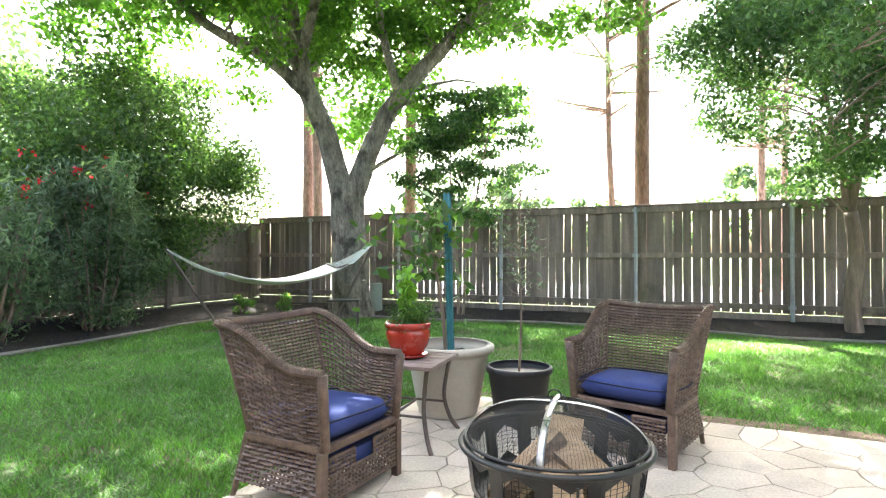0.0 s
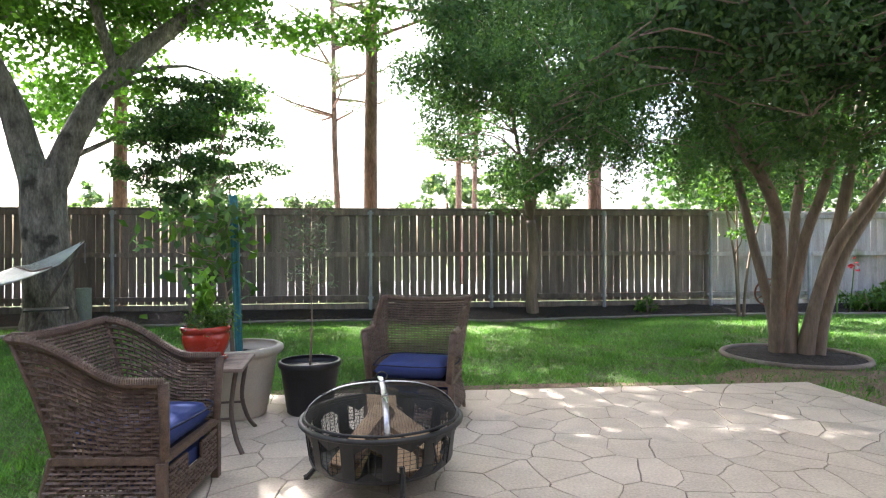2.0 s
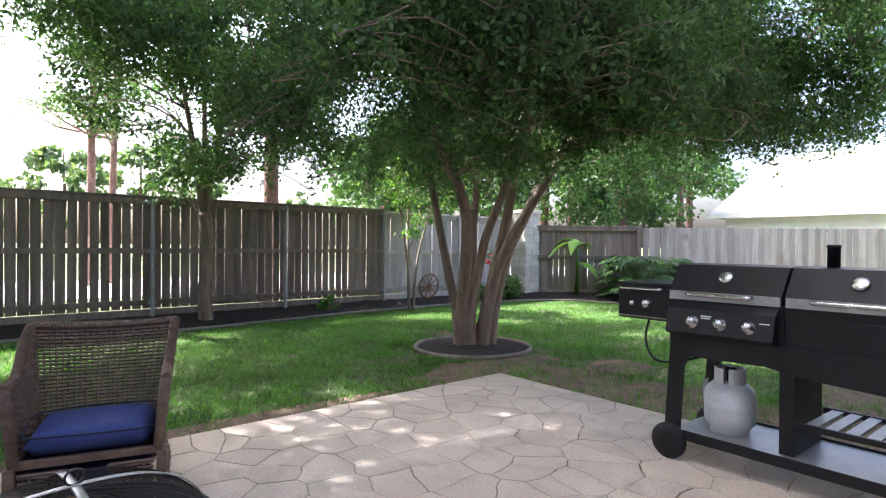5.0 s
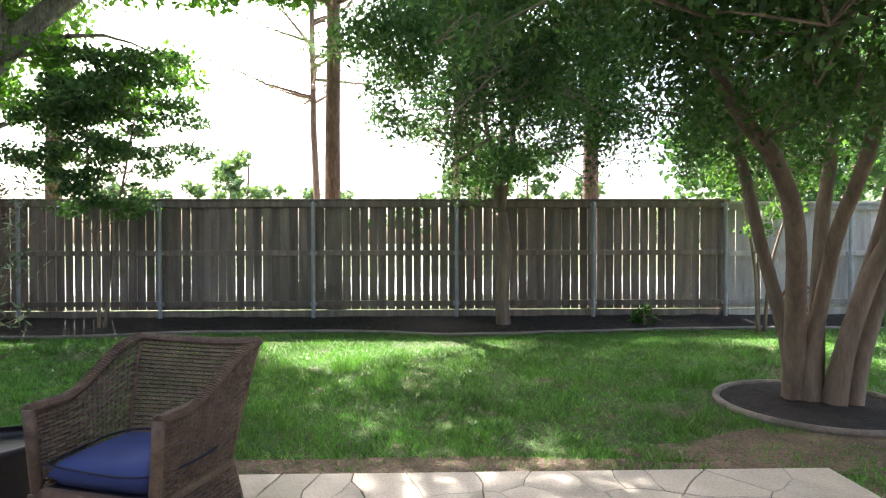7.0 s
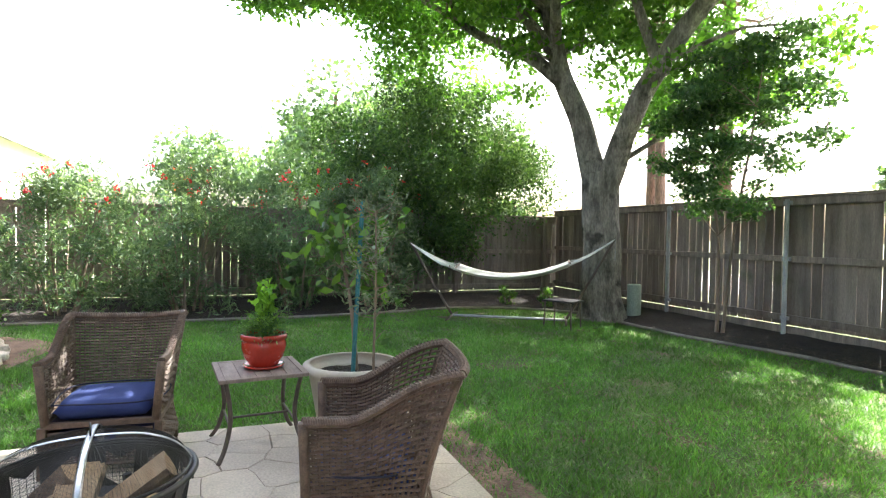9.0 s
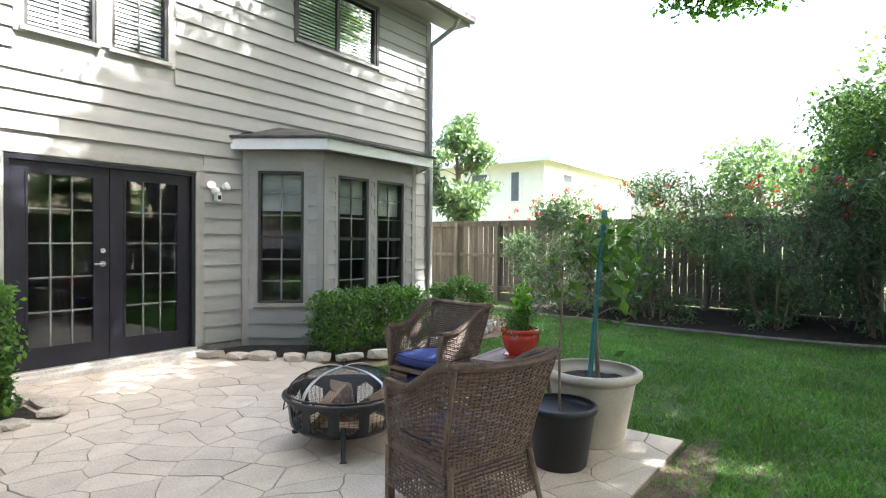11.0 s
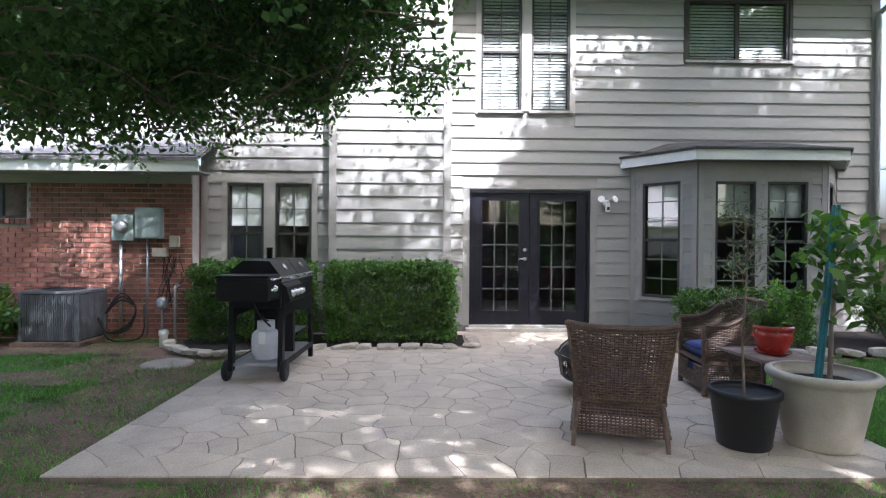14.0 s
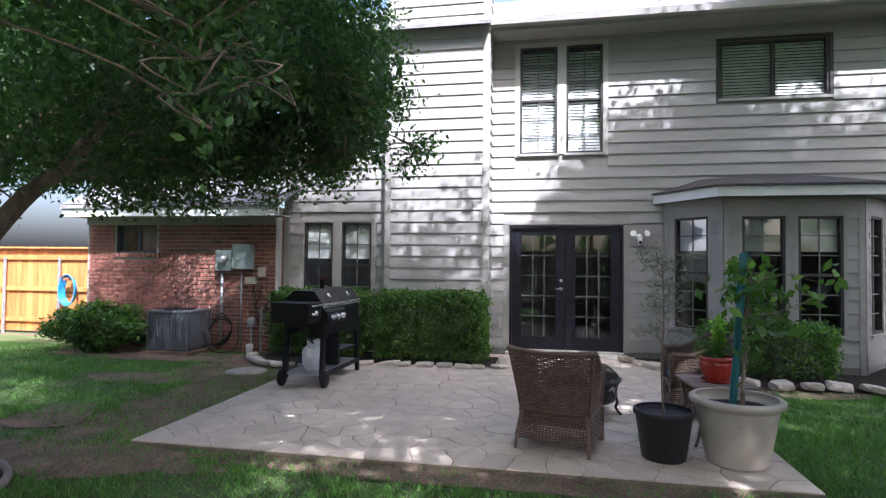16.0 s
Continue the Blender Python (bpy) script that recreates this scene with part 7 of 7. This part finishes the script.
frond_plant("philodendron", "large split-leaf philodendron before the east fence", 11.75, 8.55, 170, 0.95, M_CRAPELEAF, g3, h=0.8)
frond_plant("philodendron", "split-leaf philodendron before the east fence", 12.5, 7.6, 110, 0.8, M_CRAPELEAF, g3, h=0.7)
bn = thing("banana_plant", "young banana plant with broad drooping leaves", "plant", m=pose(11.05, 9.95, GROUND))
part("stem", tube(bmesh.new(), [(0, 0, 0), (0.02, 0, 0.8), (0, 0.02, 1.5)], [0.05, 0.04, 0.025], 8), M_HEDGELEAF, bn, smooth=True)
for k in range(7):
    a = k * 0.9
    b = bmesh.new()
    rows_ = []
    for i in range(8):
        t_ = i / 7
        c0 = Vector((math.cos(a) * 0.75 * t_, math.sin(a) * 0.75 * t_, 1.35 + 0.45 * t_ - 0.75 * t_ * t_ + 0.05 * (k % 3) - (0.6 if k > 4 else 0)))
        s = Vector((-math.sin(a), math.cos(a), 0)) * (0.13 * math.sin(math.pi * min(1, t_ * 0.93 + 0.06)))
        rows_.append([b.verts.new(c0 - s - Vector((0, 0, 0.03))), b.verts.new(c0), b.verts.new(c0 + s - Vector((0, 0, 0.03)))])
    for p, q in zip(rows_, rows_[1:]):
        b.faces.new((p[0], p[1], q[1], q[0]))
        b.faces.new((p[1], p[2], q[2], q[1]))
    part("leaf", b, M_BRIGHTLEAF, bn, smooth=True)
shrub("flowering_plant", "green border plant with red blooms", (9.2, 10.72, 0.24), (0.6, 0.3, 0.22), 16, 1600, 0.11, M_HEDGELEAF, g3, (0.14, 0.25), aspect=0.3, stems=5, droop=-0.5)
rdn = thing("amaryllis_plant", "red amaryllis blooms on tall green stems", "flower", m=pose(8.35, 10.65, GROUND))
b = bmesh.new()
fc = []
for k in range(3):
    x, y = g3.uniform(-0.35, 0.35), g3.uniform(-0.2, 0.2)
    z = g3.uniform(0.7, 1.05)
    tube(b, [(x * 0.7, y, 0), (x, y, z)], 0.01, 5)
    fc.append(np.array((x, y, z)) + g3.normal(size=(22, 3)) * 0.05)
part("stem", b, M_HEDGELEAF, rdn)
part_mesh("blooms", mesh_quads("blooms", leaf_quads(np.concatenate(fc), 0.085, g3, 0, 0.7)), M_PETAL, rdn, "red trumpet blooms", kind="stuff")
wh = thing("wagon_wheel", "small rusty brown wagon wheel leaning on the fence", "ornament", m=pose(7.35, 11.13, 0.36, rx=8))
M_RUST = surface("rusty_iron", (0.14, 0.05, 0.025), (0.26, 0.11, 0.06), 0.8, 9, 60, 0.4)
part("rim", tube(bmesh.new(), [(0.26 * math.cos(k * math.tau / 32), 0, 0.26 * math.sin(k * math.tau / 32)) for k in range(33)], 0.018, 6, cap=False), M_RUST, wh)
for k in range(5):
    q = k * math.pi / 5
    part("spoke", tube(bmesh.new(), [(0.26 * math.cos(q), 0, 0.26 * math.sin(q)), (-0.26 * math.cos(q), 0, -0.26 * math.sin(q))], 0.011, 5), M_RUST, wh)
part("hub", tube(bmesh.new(), [(0, -0.04, 0), (0, 0.04, 0)], 0.045, 12), M_RUST, wh)
hs = thing("garden_hose", "blue garden hose coiled on the cedar gate", "hose", m=pose(9.92, -0.36, 0.88))
M_HOSE = surface("blue_hose", (0.02, 0.16, 0.36), (0.04, 0.24, 0.48), 0.4, 6, 60, 0.05)
for k in range(6):
    part("coil", tube(bmesh.new(), [((0.14 + 0.01 * k) * math.cos(q), 0.02 * k, (0.26 + 0.012 * k) * math.sin(q)) for q in np.linspace(0, math.tau, 25)], 0.012, 6, cap=False), M_HOSE, hs, smooth=True)
part("hanger", boxes((-0.06, 0.06, -0.05, 0.13, 0.20, 0.26), bevel=0.008), M_RUST, hs)
for (x, y) in ((4.75, 10.85), (-6.9, 9.9), (-7.4, 9.3)):
    shrub("border_plant", "small green plant growing in the mulch", (x, y, 0.16), (0.16, 0.16, 0.18), 8, 320, 0.10, M_HEDGELEAF, g3, (0.07, 0.12), aspect=0.3, stems=3, droop=-0.4)

# ---- neighbouring houses and distance ----
M_CREAMWALL = surface("cream_stucco", (0.78, 0.71, 0.63), (0.86, 0.79, 0.71), 0.8, 2, 40, 0.15, amount=0.06)
M_PALEROOF = surface("pale_shingle", (0.34, 0.33, 0.32), (0.46, 0.45, 0.44), 0.9, 3, 60, 0.3)


def house(name, label, x0, x1, y0, y1, h, ridge, wall, windows, ridge_x=True):
    o = thing(name, label, "house")
    part("wall", boxes((x0, x1, y0, y1, GROUND - 0.1, h)), wall, o)
    b = bmesh.new()
    e = 0.45
    if ridge_x:
        ym = (y0 + y1) / 2
        P = [(x0 - e, y0 - e, h - 0.1), (x1 + e, y0 - e, h - 0.1), (x1 + e, ym, ridge), (x0 - e, ym, ridge), (x0 - e, y1 + e, h - 0.1), (x1 + e, y1 + e, h - 0.1)]
    else:
        xm = (x0 + x1) / 2
        P = [(x0 - e, y0 - e, h - 0.1), (x0 - e, y1 + e, h - 0.1), (xm, y1 + e, ridge), (xm, y0 - e, ridge), (x1 + e, y0 - e, h - 0.1), (x1 + e, y1 + e, h - 0.1)]
    v = [b.verts.new(p) for p in P]
    for f in ((0, 1, 2, 3), (3, 2, 5, 4), (0, 3, 4), (1, 5, 2), (0, 4, 5, 1)):
        b.faces.new([v[i] for i in f])
    part("roof", b, M_PALEROOF, o)
    part("fascia", boxes((x0 - e, x1 + e, y0 - e - 0.03, y0 - e, h - 0.25, h - 0.08), (x0 - e, x1 + e, y1 + e, y1 + e + 0.03, h - 0.25, h - 0.08), (x1 + e, x1 + e + 0.03, y0 - e, y1 + e, h - 0.25, h - 0.08), (x0 - e - 0.03, x0 - e, y0 - e, y1 + e, h - 0.25, h - 0.08)), M_WHITE, o)
    for (side, a, z, w, hh) in windows:
        if side == "e":
            fr, gl = (x1, x1 + 0.05, a, a + w, z, z + hh), (x1 + 0.051, x1 + 0.06, a + 0.08, a + w - 0.08, z + 0.08, z + hh - 0.08)
        elif side == "w":
            fr, gl = (x0 - 0.05, x0, a, a + w, z, z + hh), (x0 - 0.06, x0 - 0.051, a + 0.08, a + w - 0.08, z + 0.08, z + hh - 0.08)
        else:
            fr, gl = (a, a + w, y1, y1 + 0.05, z, z + hh), (a + 0.08, a + w - 0.08, y1 + 0.051, y1 + 0.06, z + 0.08, z + hh - 0.08)
        wo = part("window", boxes(fr, bevel=0.01), M_WHITE, o)
        part("pane", boxes(gl), M_AC, wo)


house("neighbour_house", "cream stucco neighbouring house beyond the side fence", -27, -17, -13.5, -3.6, 4.7, 6.4, M_CREAMWALL, [("e", -7.0, 3.0, 0.9, 1.2), ("e", -5.1, 2.9, 0.5, 1.3), ("n", -19.5, 3.0, 0.9, 1.2)], False)
house("neighbour_house", "low white neighbouring house beyond the east fence", 20.4, 32, -6, 10.4, 2.55, 5.2, M_WHITE, [("w", 2, 1.0, 1.0, 1.0)], False)
mg = np.random.default_rng(33)
tree("magnolia_tree", "small glossy-leaved magnolia beyond the house corner", [[((-10.3, -2.9, GROUND), 0.10), ((-10.3, -2.9, 2.0), 0.08), ((-10.2, -2.9, 4.8), 0.03)]], crown_blobs((-10.3, -2.9, 3.2), (1.0, 1.0, 1.6), 42, mg, (0.3, 0.5), 0.7), 8200, 0.17, M_CRAPE, M_OLEANDER, mg, sides=8, aspect=0.4)


def woods(name, label, spots, n, size, leaf, g):
    o = thing(name, label, "trees")
    o["kind"] = "stuff"
    bm = bmesh.new()
    bl = []
    for (x, y, h, r0) in spots:
        tube(bm, [(x, y, GROUND), (x + g.normal() * 0.2, y, h * 0.5), (x + g.normal() * 0.4, y, h * 0.9)], [0.2, 0.15, 0.05], 8)
        bl += crown_blobs((x, y, h * 0.62), (r0, r0, h * 0.38), 26, g, (0.5, 1.1), 0.7, -1, 0.2)
    part("trunks", bm, M_PINE, o, kind="stuff")
    part_mesh("leaves", mesh_quads("leaves", leaf_quads(blob_leaves(bl, n, g), size, g, 0.1, 0.6)), leaf, o, kind="stuff")


wg = np.random.default_rng(44)
woods("woods_east", "dense green woods beyond the east fence", [(13.2, 15.5, 7, 2.2), (15.5, 13.5, 8, 2.4), (17.5, 16.5, 9, 2.8), (20.5, 14.5, 9, 3), (18.0, 13.0, 7, 2.2), (23.5, 17, 10, 3.2), (11.0, 17.5, 6, 2.0), (9.0, 15.5, 4.5, 1.7), (24, 14, 8, 2.5), (27, 15, 10, 3), (14.5, 19.5, 9, 3)], 46000, 0.22, M_CRAPELEAF, wg)
woods("woods_west", "soft green trees beyond the side fence", [(-15.5, 7.2, 6.6, 1.7), (-14.6, 9.2, 6.0, 1.6), (-17.5, 10.5, 7.5, 2.2), (-19, 6.4, 5.5, 1.8), (-21, 3.2, 5.0, 1.8), (-15.0, 12.5, 5.5, 1.6)], 26000, 0.2, M_OLEANDER, wg)
woods("woods_far", "distant hazy trees across the open ground", [(-30 + 7 * k, 62 + 6 * math.sin(k * 2.1), 9 + 3 * math.sin(k * 1.3), 4.0) for k in range(11)], 14000, 0.6, M_PINELEAF, wg)
rd = boxes((-120, 120, 16.5, 24.0, GROUND - 0.05, GROUND + 0.02))
tagged(part("road", rd, surface("pale_concrete_road", (0.40, 0.39, 0.37), (0.52, 0.51, 0.49), 0.85, 0.8, 40, 0.2)), "pale concrete road beyond the fence", "road", kind="structure")


# ---- grass blades ----
def bed_y(x):
    pts = [(p.x, p.y) for p in BED_EDGE if p.x > -6.9 and p.y > 7]
    return np.interp(x, [p[0] for p in pts], [p[1] for p in pts])


def bed_x(y):
    pts = [(p.y, p.x) for p in BED_EDGE if p.x < -5.9]
    return np.interp(y, [p[0] for p in pts], [p[1] for p in pts])


gg = np.random.default_rng(77)
n_try = 800000
gx = gg.uniform(-7.4, 12.0, n_try)
gy = gg.uniform(-0.5, 10.6, n_try)
near = np.exp(-((np.maximum(np.maximum(PX0 - gx, gx - PX1), 0)) ** 2 + (np.maximum(np.maximum(0 - gy, gy - PY1), 0)) ** 2) / 16)
keep = gg.uniform(0, 1, n_try) < 0.35 + 0.65 * near
keep &= ~((gx > PX0 - 0.01) & (gx < PX1 + 0.01) & (gy < PY1 + 0.01) & (gy > 0))
keep &= gy < bed_y(gx) - 0.04
keep &= (gx > bed_x(gy) + 0.05)
keep &= ((gx - 4.52) / 0.77) ** 2 + ((gy - 6.67) / 0.75) ** 2 > 1
keep &= ~((gy < 1.9) & (gx < -0.9) & (gx > -5.6)) & ~((gy < 0.75) & (gx > 0)) & ~((gx > 0.9) & (gx < 5.0) & (gy < 2.0)) & ~((gx > 5.9) & (gx < 8.4) & (gy < 1.6))
thin = np.zeros(n_try)
for cx, cy, rx, ry in DIRT:
    q = ((gx - cx) / rx) ** 2 + ((gy - cy) / ry) ** 2
    thin = np.maximum(thin, np.clip(1.2 - q, 0, 0.66))
patchy = np.array([noise.noise((a * 0.9, b * 0.9, 4.0)) for a, b in zip(gx[:], gy[:])])
thin = np.maximum(thin, np.clip((patchy - 0.36) * 3.0, 0, 0.75))
# thin, clumpy turf in the shade of the crape myrtle
clump = np.array([noise.noise((a * 2.6, b * 2.6, 7.0)) + 0.6 * noise.noise((a * 7.0, b * 7.0, 2.0)) for a, b in zip(gx, gy)])
shady = np.clip(1.25 - np.hypot((gx - 4.2) / 4.6, (gy - 5.0) / 3.6), 0, 1)
thin = np.maximum(thin, shady * np.clip(0.42 - clump * 1.9, 0, 0.88))
keep &= gg.uniform(0, 1, n_try) > thin
gx, gy, patchy, clump = gx[keep], gy[keep], patchy[keep], clump[keep]
n = len(gx)
h = gg.uniform(0.020, 0.050, n) * (1 - 0.25 * patchy) * np.clip(1 + 0.7 * clump, 0.6, 1.6)
a = gg.uniform(0, math.tau, n)
w = gg.uniform(0.0030, 0.0072, n)
lean = gg.normal(size=(n, 2)) * 0.026
base = np.stack([gx, gy, np.full(n, GROUND)], 1)
dx = np.stack([np.cos(a) * w, np.sin(a) * w, np.zeros(n)], 1)
tip = base + np.stack([lean[:, 0], lean[:, 1], h], 1)
tagged(part_mesh("grass", mesh_quads("grass", np.stack([base - dx, base + dx, tip], 1).reshape(-1, 3), 3), M_GRASS, kind="stuff"), "lush short green lawn grass", "grass", kind="stuff")

# fallen leaves and chips on soil and mulch
lv = np.random.default_rng(13)
pts = []
for p, q in zip(BED_EDGE, outer):
    u = lv.uniform(0.03, 0.97, 22)
    pts.append(np.stack([p.x + (q[0] - p.x) * u + lv.normal(size=22) * 0.1, p.y + (q[1] - p.y) * u + lv.normal(size=22) * 0.1, np.full(22, GROUND + 0.075)], 1))
pts = np.concatenate(pts)
lq = leaf_quads(pts, 0.06, lv, 0, 0.35).reshape(-1, 4, 3)
lq[:, :, 2] = pts[:, None, 2] + (lq[:, :, 2] - pts[:, None, 2]) * 0.25
tagged(part_mesh("mulch_chips", mesh_quads("mulch_chips", lq.reshape(-1, 3)), surface("bark_chip", (0.05, 0.035, 0.025), (0.16, 0.11, 0.08), 0.95, 9, 60, 0.3), kind="stuff"), "scattered bark chips and dry leaves", "mulch", kind="stuff")

# ---- bricks of the low wing ----
def brick_mesh(w):
    bm = bmesh.new()
    box(bm, 0, w, -0.045, 0.0, 0, 0.060)
    for v in bm.verts:
        if v.co.y > -0.01:
            v.co.x += 0.003 if v.co.x < w / 2 else -0.003
            v.co.z += 0.003 if v.co.z < 0.03 else -0.003
    me = bpy.data.meshes.new("brick")
    bm.to_mesh(me)
    bm.free()
    me.materials.append(M_BRICK)
    return me


brick_full, brick_half = brick_mesh(0.195), brick_mesh(0.092)
rest = bmesh.new()
count = 0
row = 0
z = -0.03
while z < 2.14:
    x = 4.875 + (0.1025 if row % 2 else 0.0)
    if row % 2:
        shared("brick", brick_half, pose(4.875, BW, z), wall_brick)
    while x < 8.60 - 0.09:
        wd = 0.195 if x + 0.195 <= 8.6 else 0.092
        in_band = z + 0.06 > 1.56 and z < 2.18
        if in_band and x + wd > 7.14 and x < 8.04:
            if x < 7.11:
                box(rest, x, 7.14, BW - 0.045, BW, z, z + 0.060)
            if x + wd > 8.07:
                box(rest, 8.04, x + wd, BW - 0.045, BW, z, z + 0.060)
        elif x < 6.75 and z > 0.15 and count < 300:
            shared("brick", brick_full if wd > 0.1 else brick_half, pose(x, BW + rnd.uniform(-0.002, 0.002), z), wall_brick)
            count += 1
        else:
            box(rest, x, x + wd, BW - 0.045, BW + rnd.uniform(-0.002, 0.002), z, z + 0.060)
        x += 0.205
    z += 0.0705
    row += 1
part("brick_courses", rest, M_BRICK, wall_brick, kind="stuff")
for k in range(13):
    x = 7.10 + k * 0.0735
    part("sill_brick", boxes((x, x + 0.064, BW - 0.05, BW + 0.035, 1.565, 1.632), bevel=0.004), M_BRICK, wall_brick)

# ---- flagstone pattern of the patio: cells between jittered centres ----
pr = random.Random(17)
seeds = []
NX, NY = 20, 19
for i in range(-1, NX + 1):
    for j in range(-1, NY + 1):
        seeds.append((PX0 + (i + 0.5 + pr.uniform(-0.46, 0.46)) * (PX1 - PX0) / NX, PY0 + (j + 0.5 + pr.uniform(-0.46, 0.46)) * (PY1 - PY0) / NY))


inner_seeds = [q for q in seeds if PX0 < q[0] < PX1 and PY0 < q[1] < PY1]


def clip(poly, px, py, nx, ny):
    """Keep the part of poly on the side of (px, py) away from the normal."""
    out = []
    for (a, b) in zip(poly, poly[1:] + poly[:1]):
        da, db = (a[0] - px) * nx + (a[1] - py) * ny, (b[0] - px) * nx + (b[1] - py) * ny
        if da <= 0:
            out.append(a)
        if da * db < 0:
            t = da / (da - db)
            out.append((a[0] + (b[0] - a[0]) * t, a[1] + (b[1] - a[1]) * t))
    return out


def wobble(p):
    x, y = p
    if x < PX0 + 0.03 or x > PX1 - 0.03 or y < PY0 + 0.03 or y > PY1 - 0.03:
        return p
    return (x + 0.03 * noise.noise((x * 6, y * 6, 0)), y + 0.03 * noise.noise((x * 6, y * 6, 5)))


made = 0
far_stones = bmesh.new()
for s in sorted(seeds, key=lambda q: -q[1]):
    if not (PX0 < s[0] < PX1 and PY0 < s[1] < PY1):
        continue
    poly = [(PX0 + 0.006, PY0 + 0.006), (PX1 - 0.006, PY0 + 0.006), (PX1 - 0.006, PY1 - 0.006), (PX0 + 0.006, PY1 - 0.006)]
    for q in inner_seeds:
        d2 = (q[0] - s[0]) ** 2 + (q[1] - s[1]) ** 2
        if 0 < d2 < 1.6:
            d = math.sqrt(d2)
            nx, ny = (q[0] - s[0]) / d, (q[1] - s[1]) / d
            mx_, my_ = (q[0] + s[0]) / 2, (q[1] + s[1]) / 2
            gap_ = max(0.0006, 0.0024 + 0.0046 * noise.noise((mx_ * 3, my_ * 3, 8)))
            poly = clip(poly, mx_ - nx * gap_, my_ - ny * gap_, nx, ny)
            if len(poly) < 3:
                break
    if len(poly) < 3:
        continue
    dense = []
    for a, b in zip(poly, poly[1:] + poly[:1]):
        n_seg = max(1, min(3, int(math.hypot(b[0] - a[0], b[1] - a[1]) / 0.08)))
        for k in range(n_seg):
            dense.append(wobble((a[0] + (b[0] - a[0]) * k / n_seg, a[1] + (b[1] - a[1]) * k / n_seg)))
    cx = sum(p[0] for p in dense) / len(dense)
    cy = sum(p[1] for p in dense) / len(dense)
    if made >= 300:
        lo = [far_stones.verts.new((x, y, -0.009)) for x, y in dense]
        hi = [far_stones.verts.new((cx + (x - cx) * 0.99, cy + (y - cy) * 0.99, 0.0)) for x, y in dense]
        far_stones.faces.new(hi)
        for i in range(len(dense)):
            far_stones.faces.new((lo[i], lo[(i + 1) % len(dense)], hi[(i + 1) % len(dense)], hi[i]))
        continue
    bm = bmesh.new()
    lo = [bm.verts.new((x - cx, y - cy, -0.009)) for x, y in dense]
    hi = [bm.verts.new(((x - cx) * 0.99, (y - cy) * 0.99, 0.0)) for x, y in dense]
    bm.faces.new(hi)
    for i in range(len(dense)):
        bm.faces.new((lo[i], lo[(i + 1) % len(dense)], hi[(i + 1) % len(dense)], hi[i]))
    ob = part("flagstone", bm, M_PATIO, patio)
    ob.matrix_basis = pose(cx, cy, pr.uniform(-0.0008, 0.0008), pr.uniform(-0.12, 0.12), pr.uniform(-0.12, 0.12), 0)
    made += 1
part("flagstones_by_the_house", far_stones, M_PATIO, patio, kind="stuff")
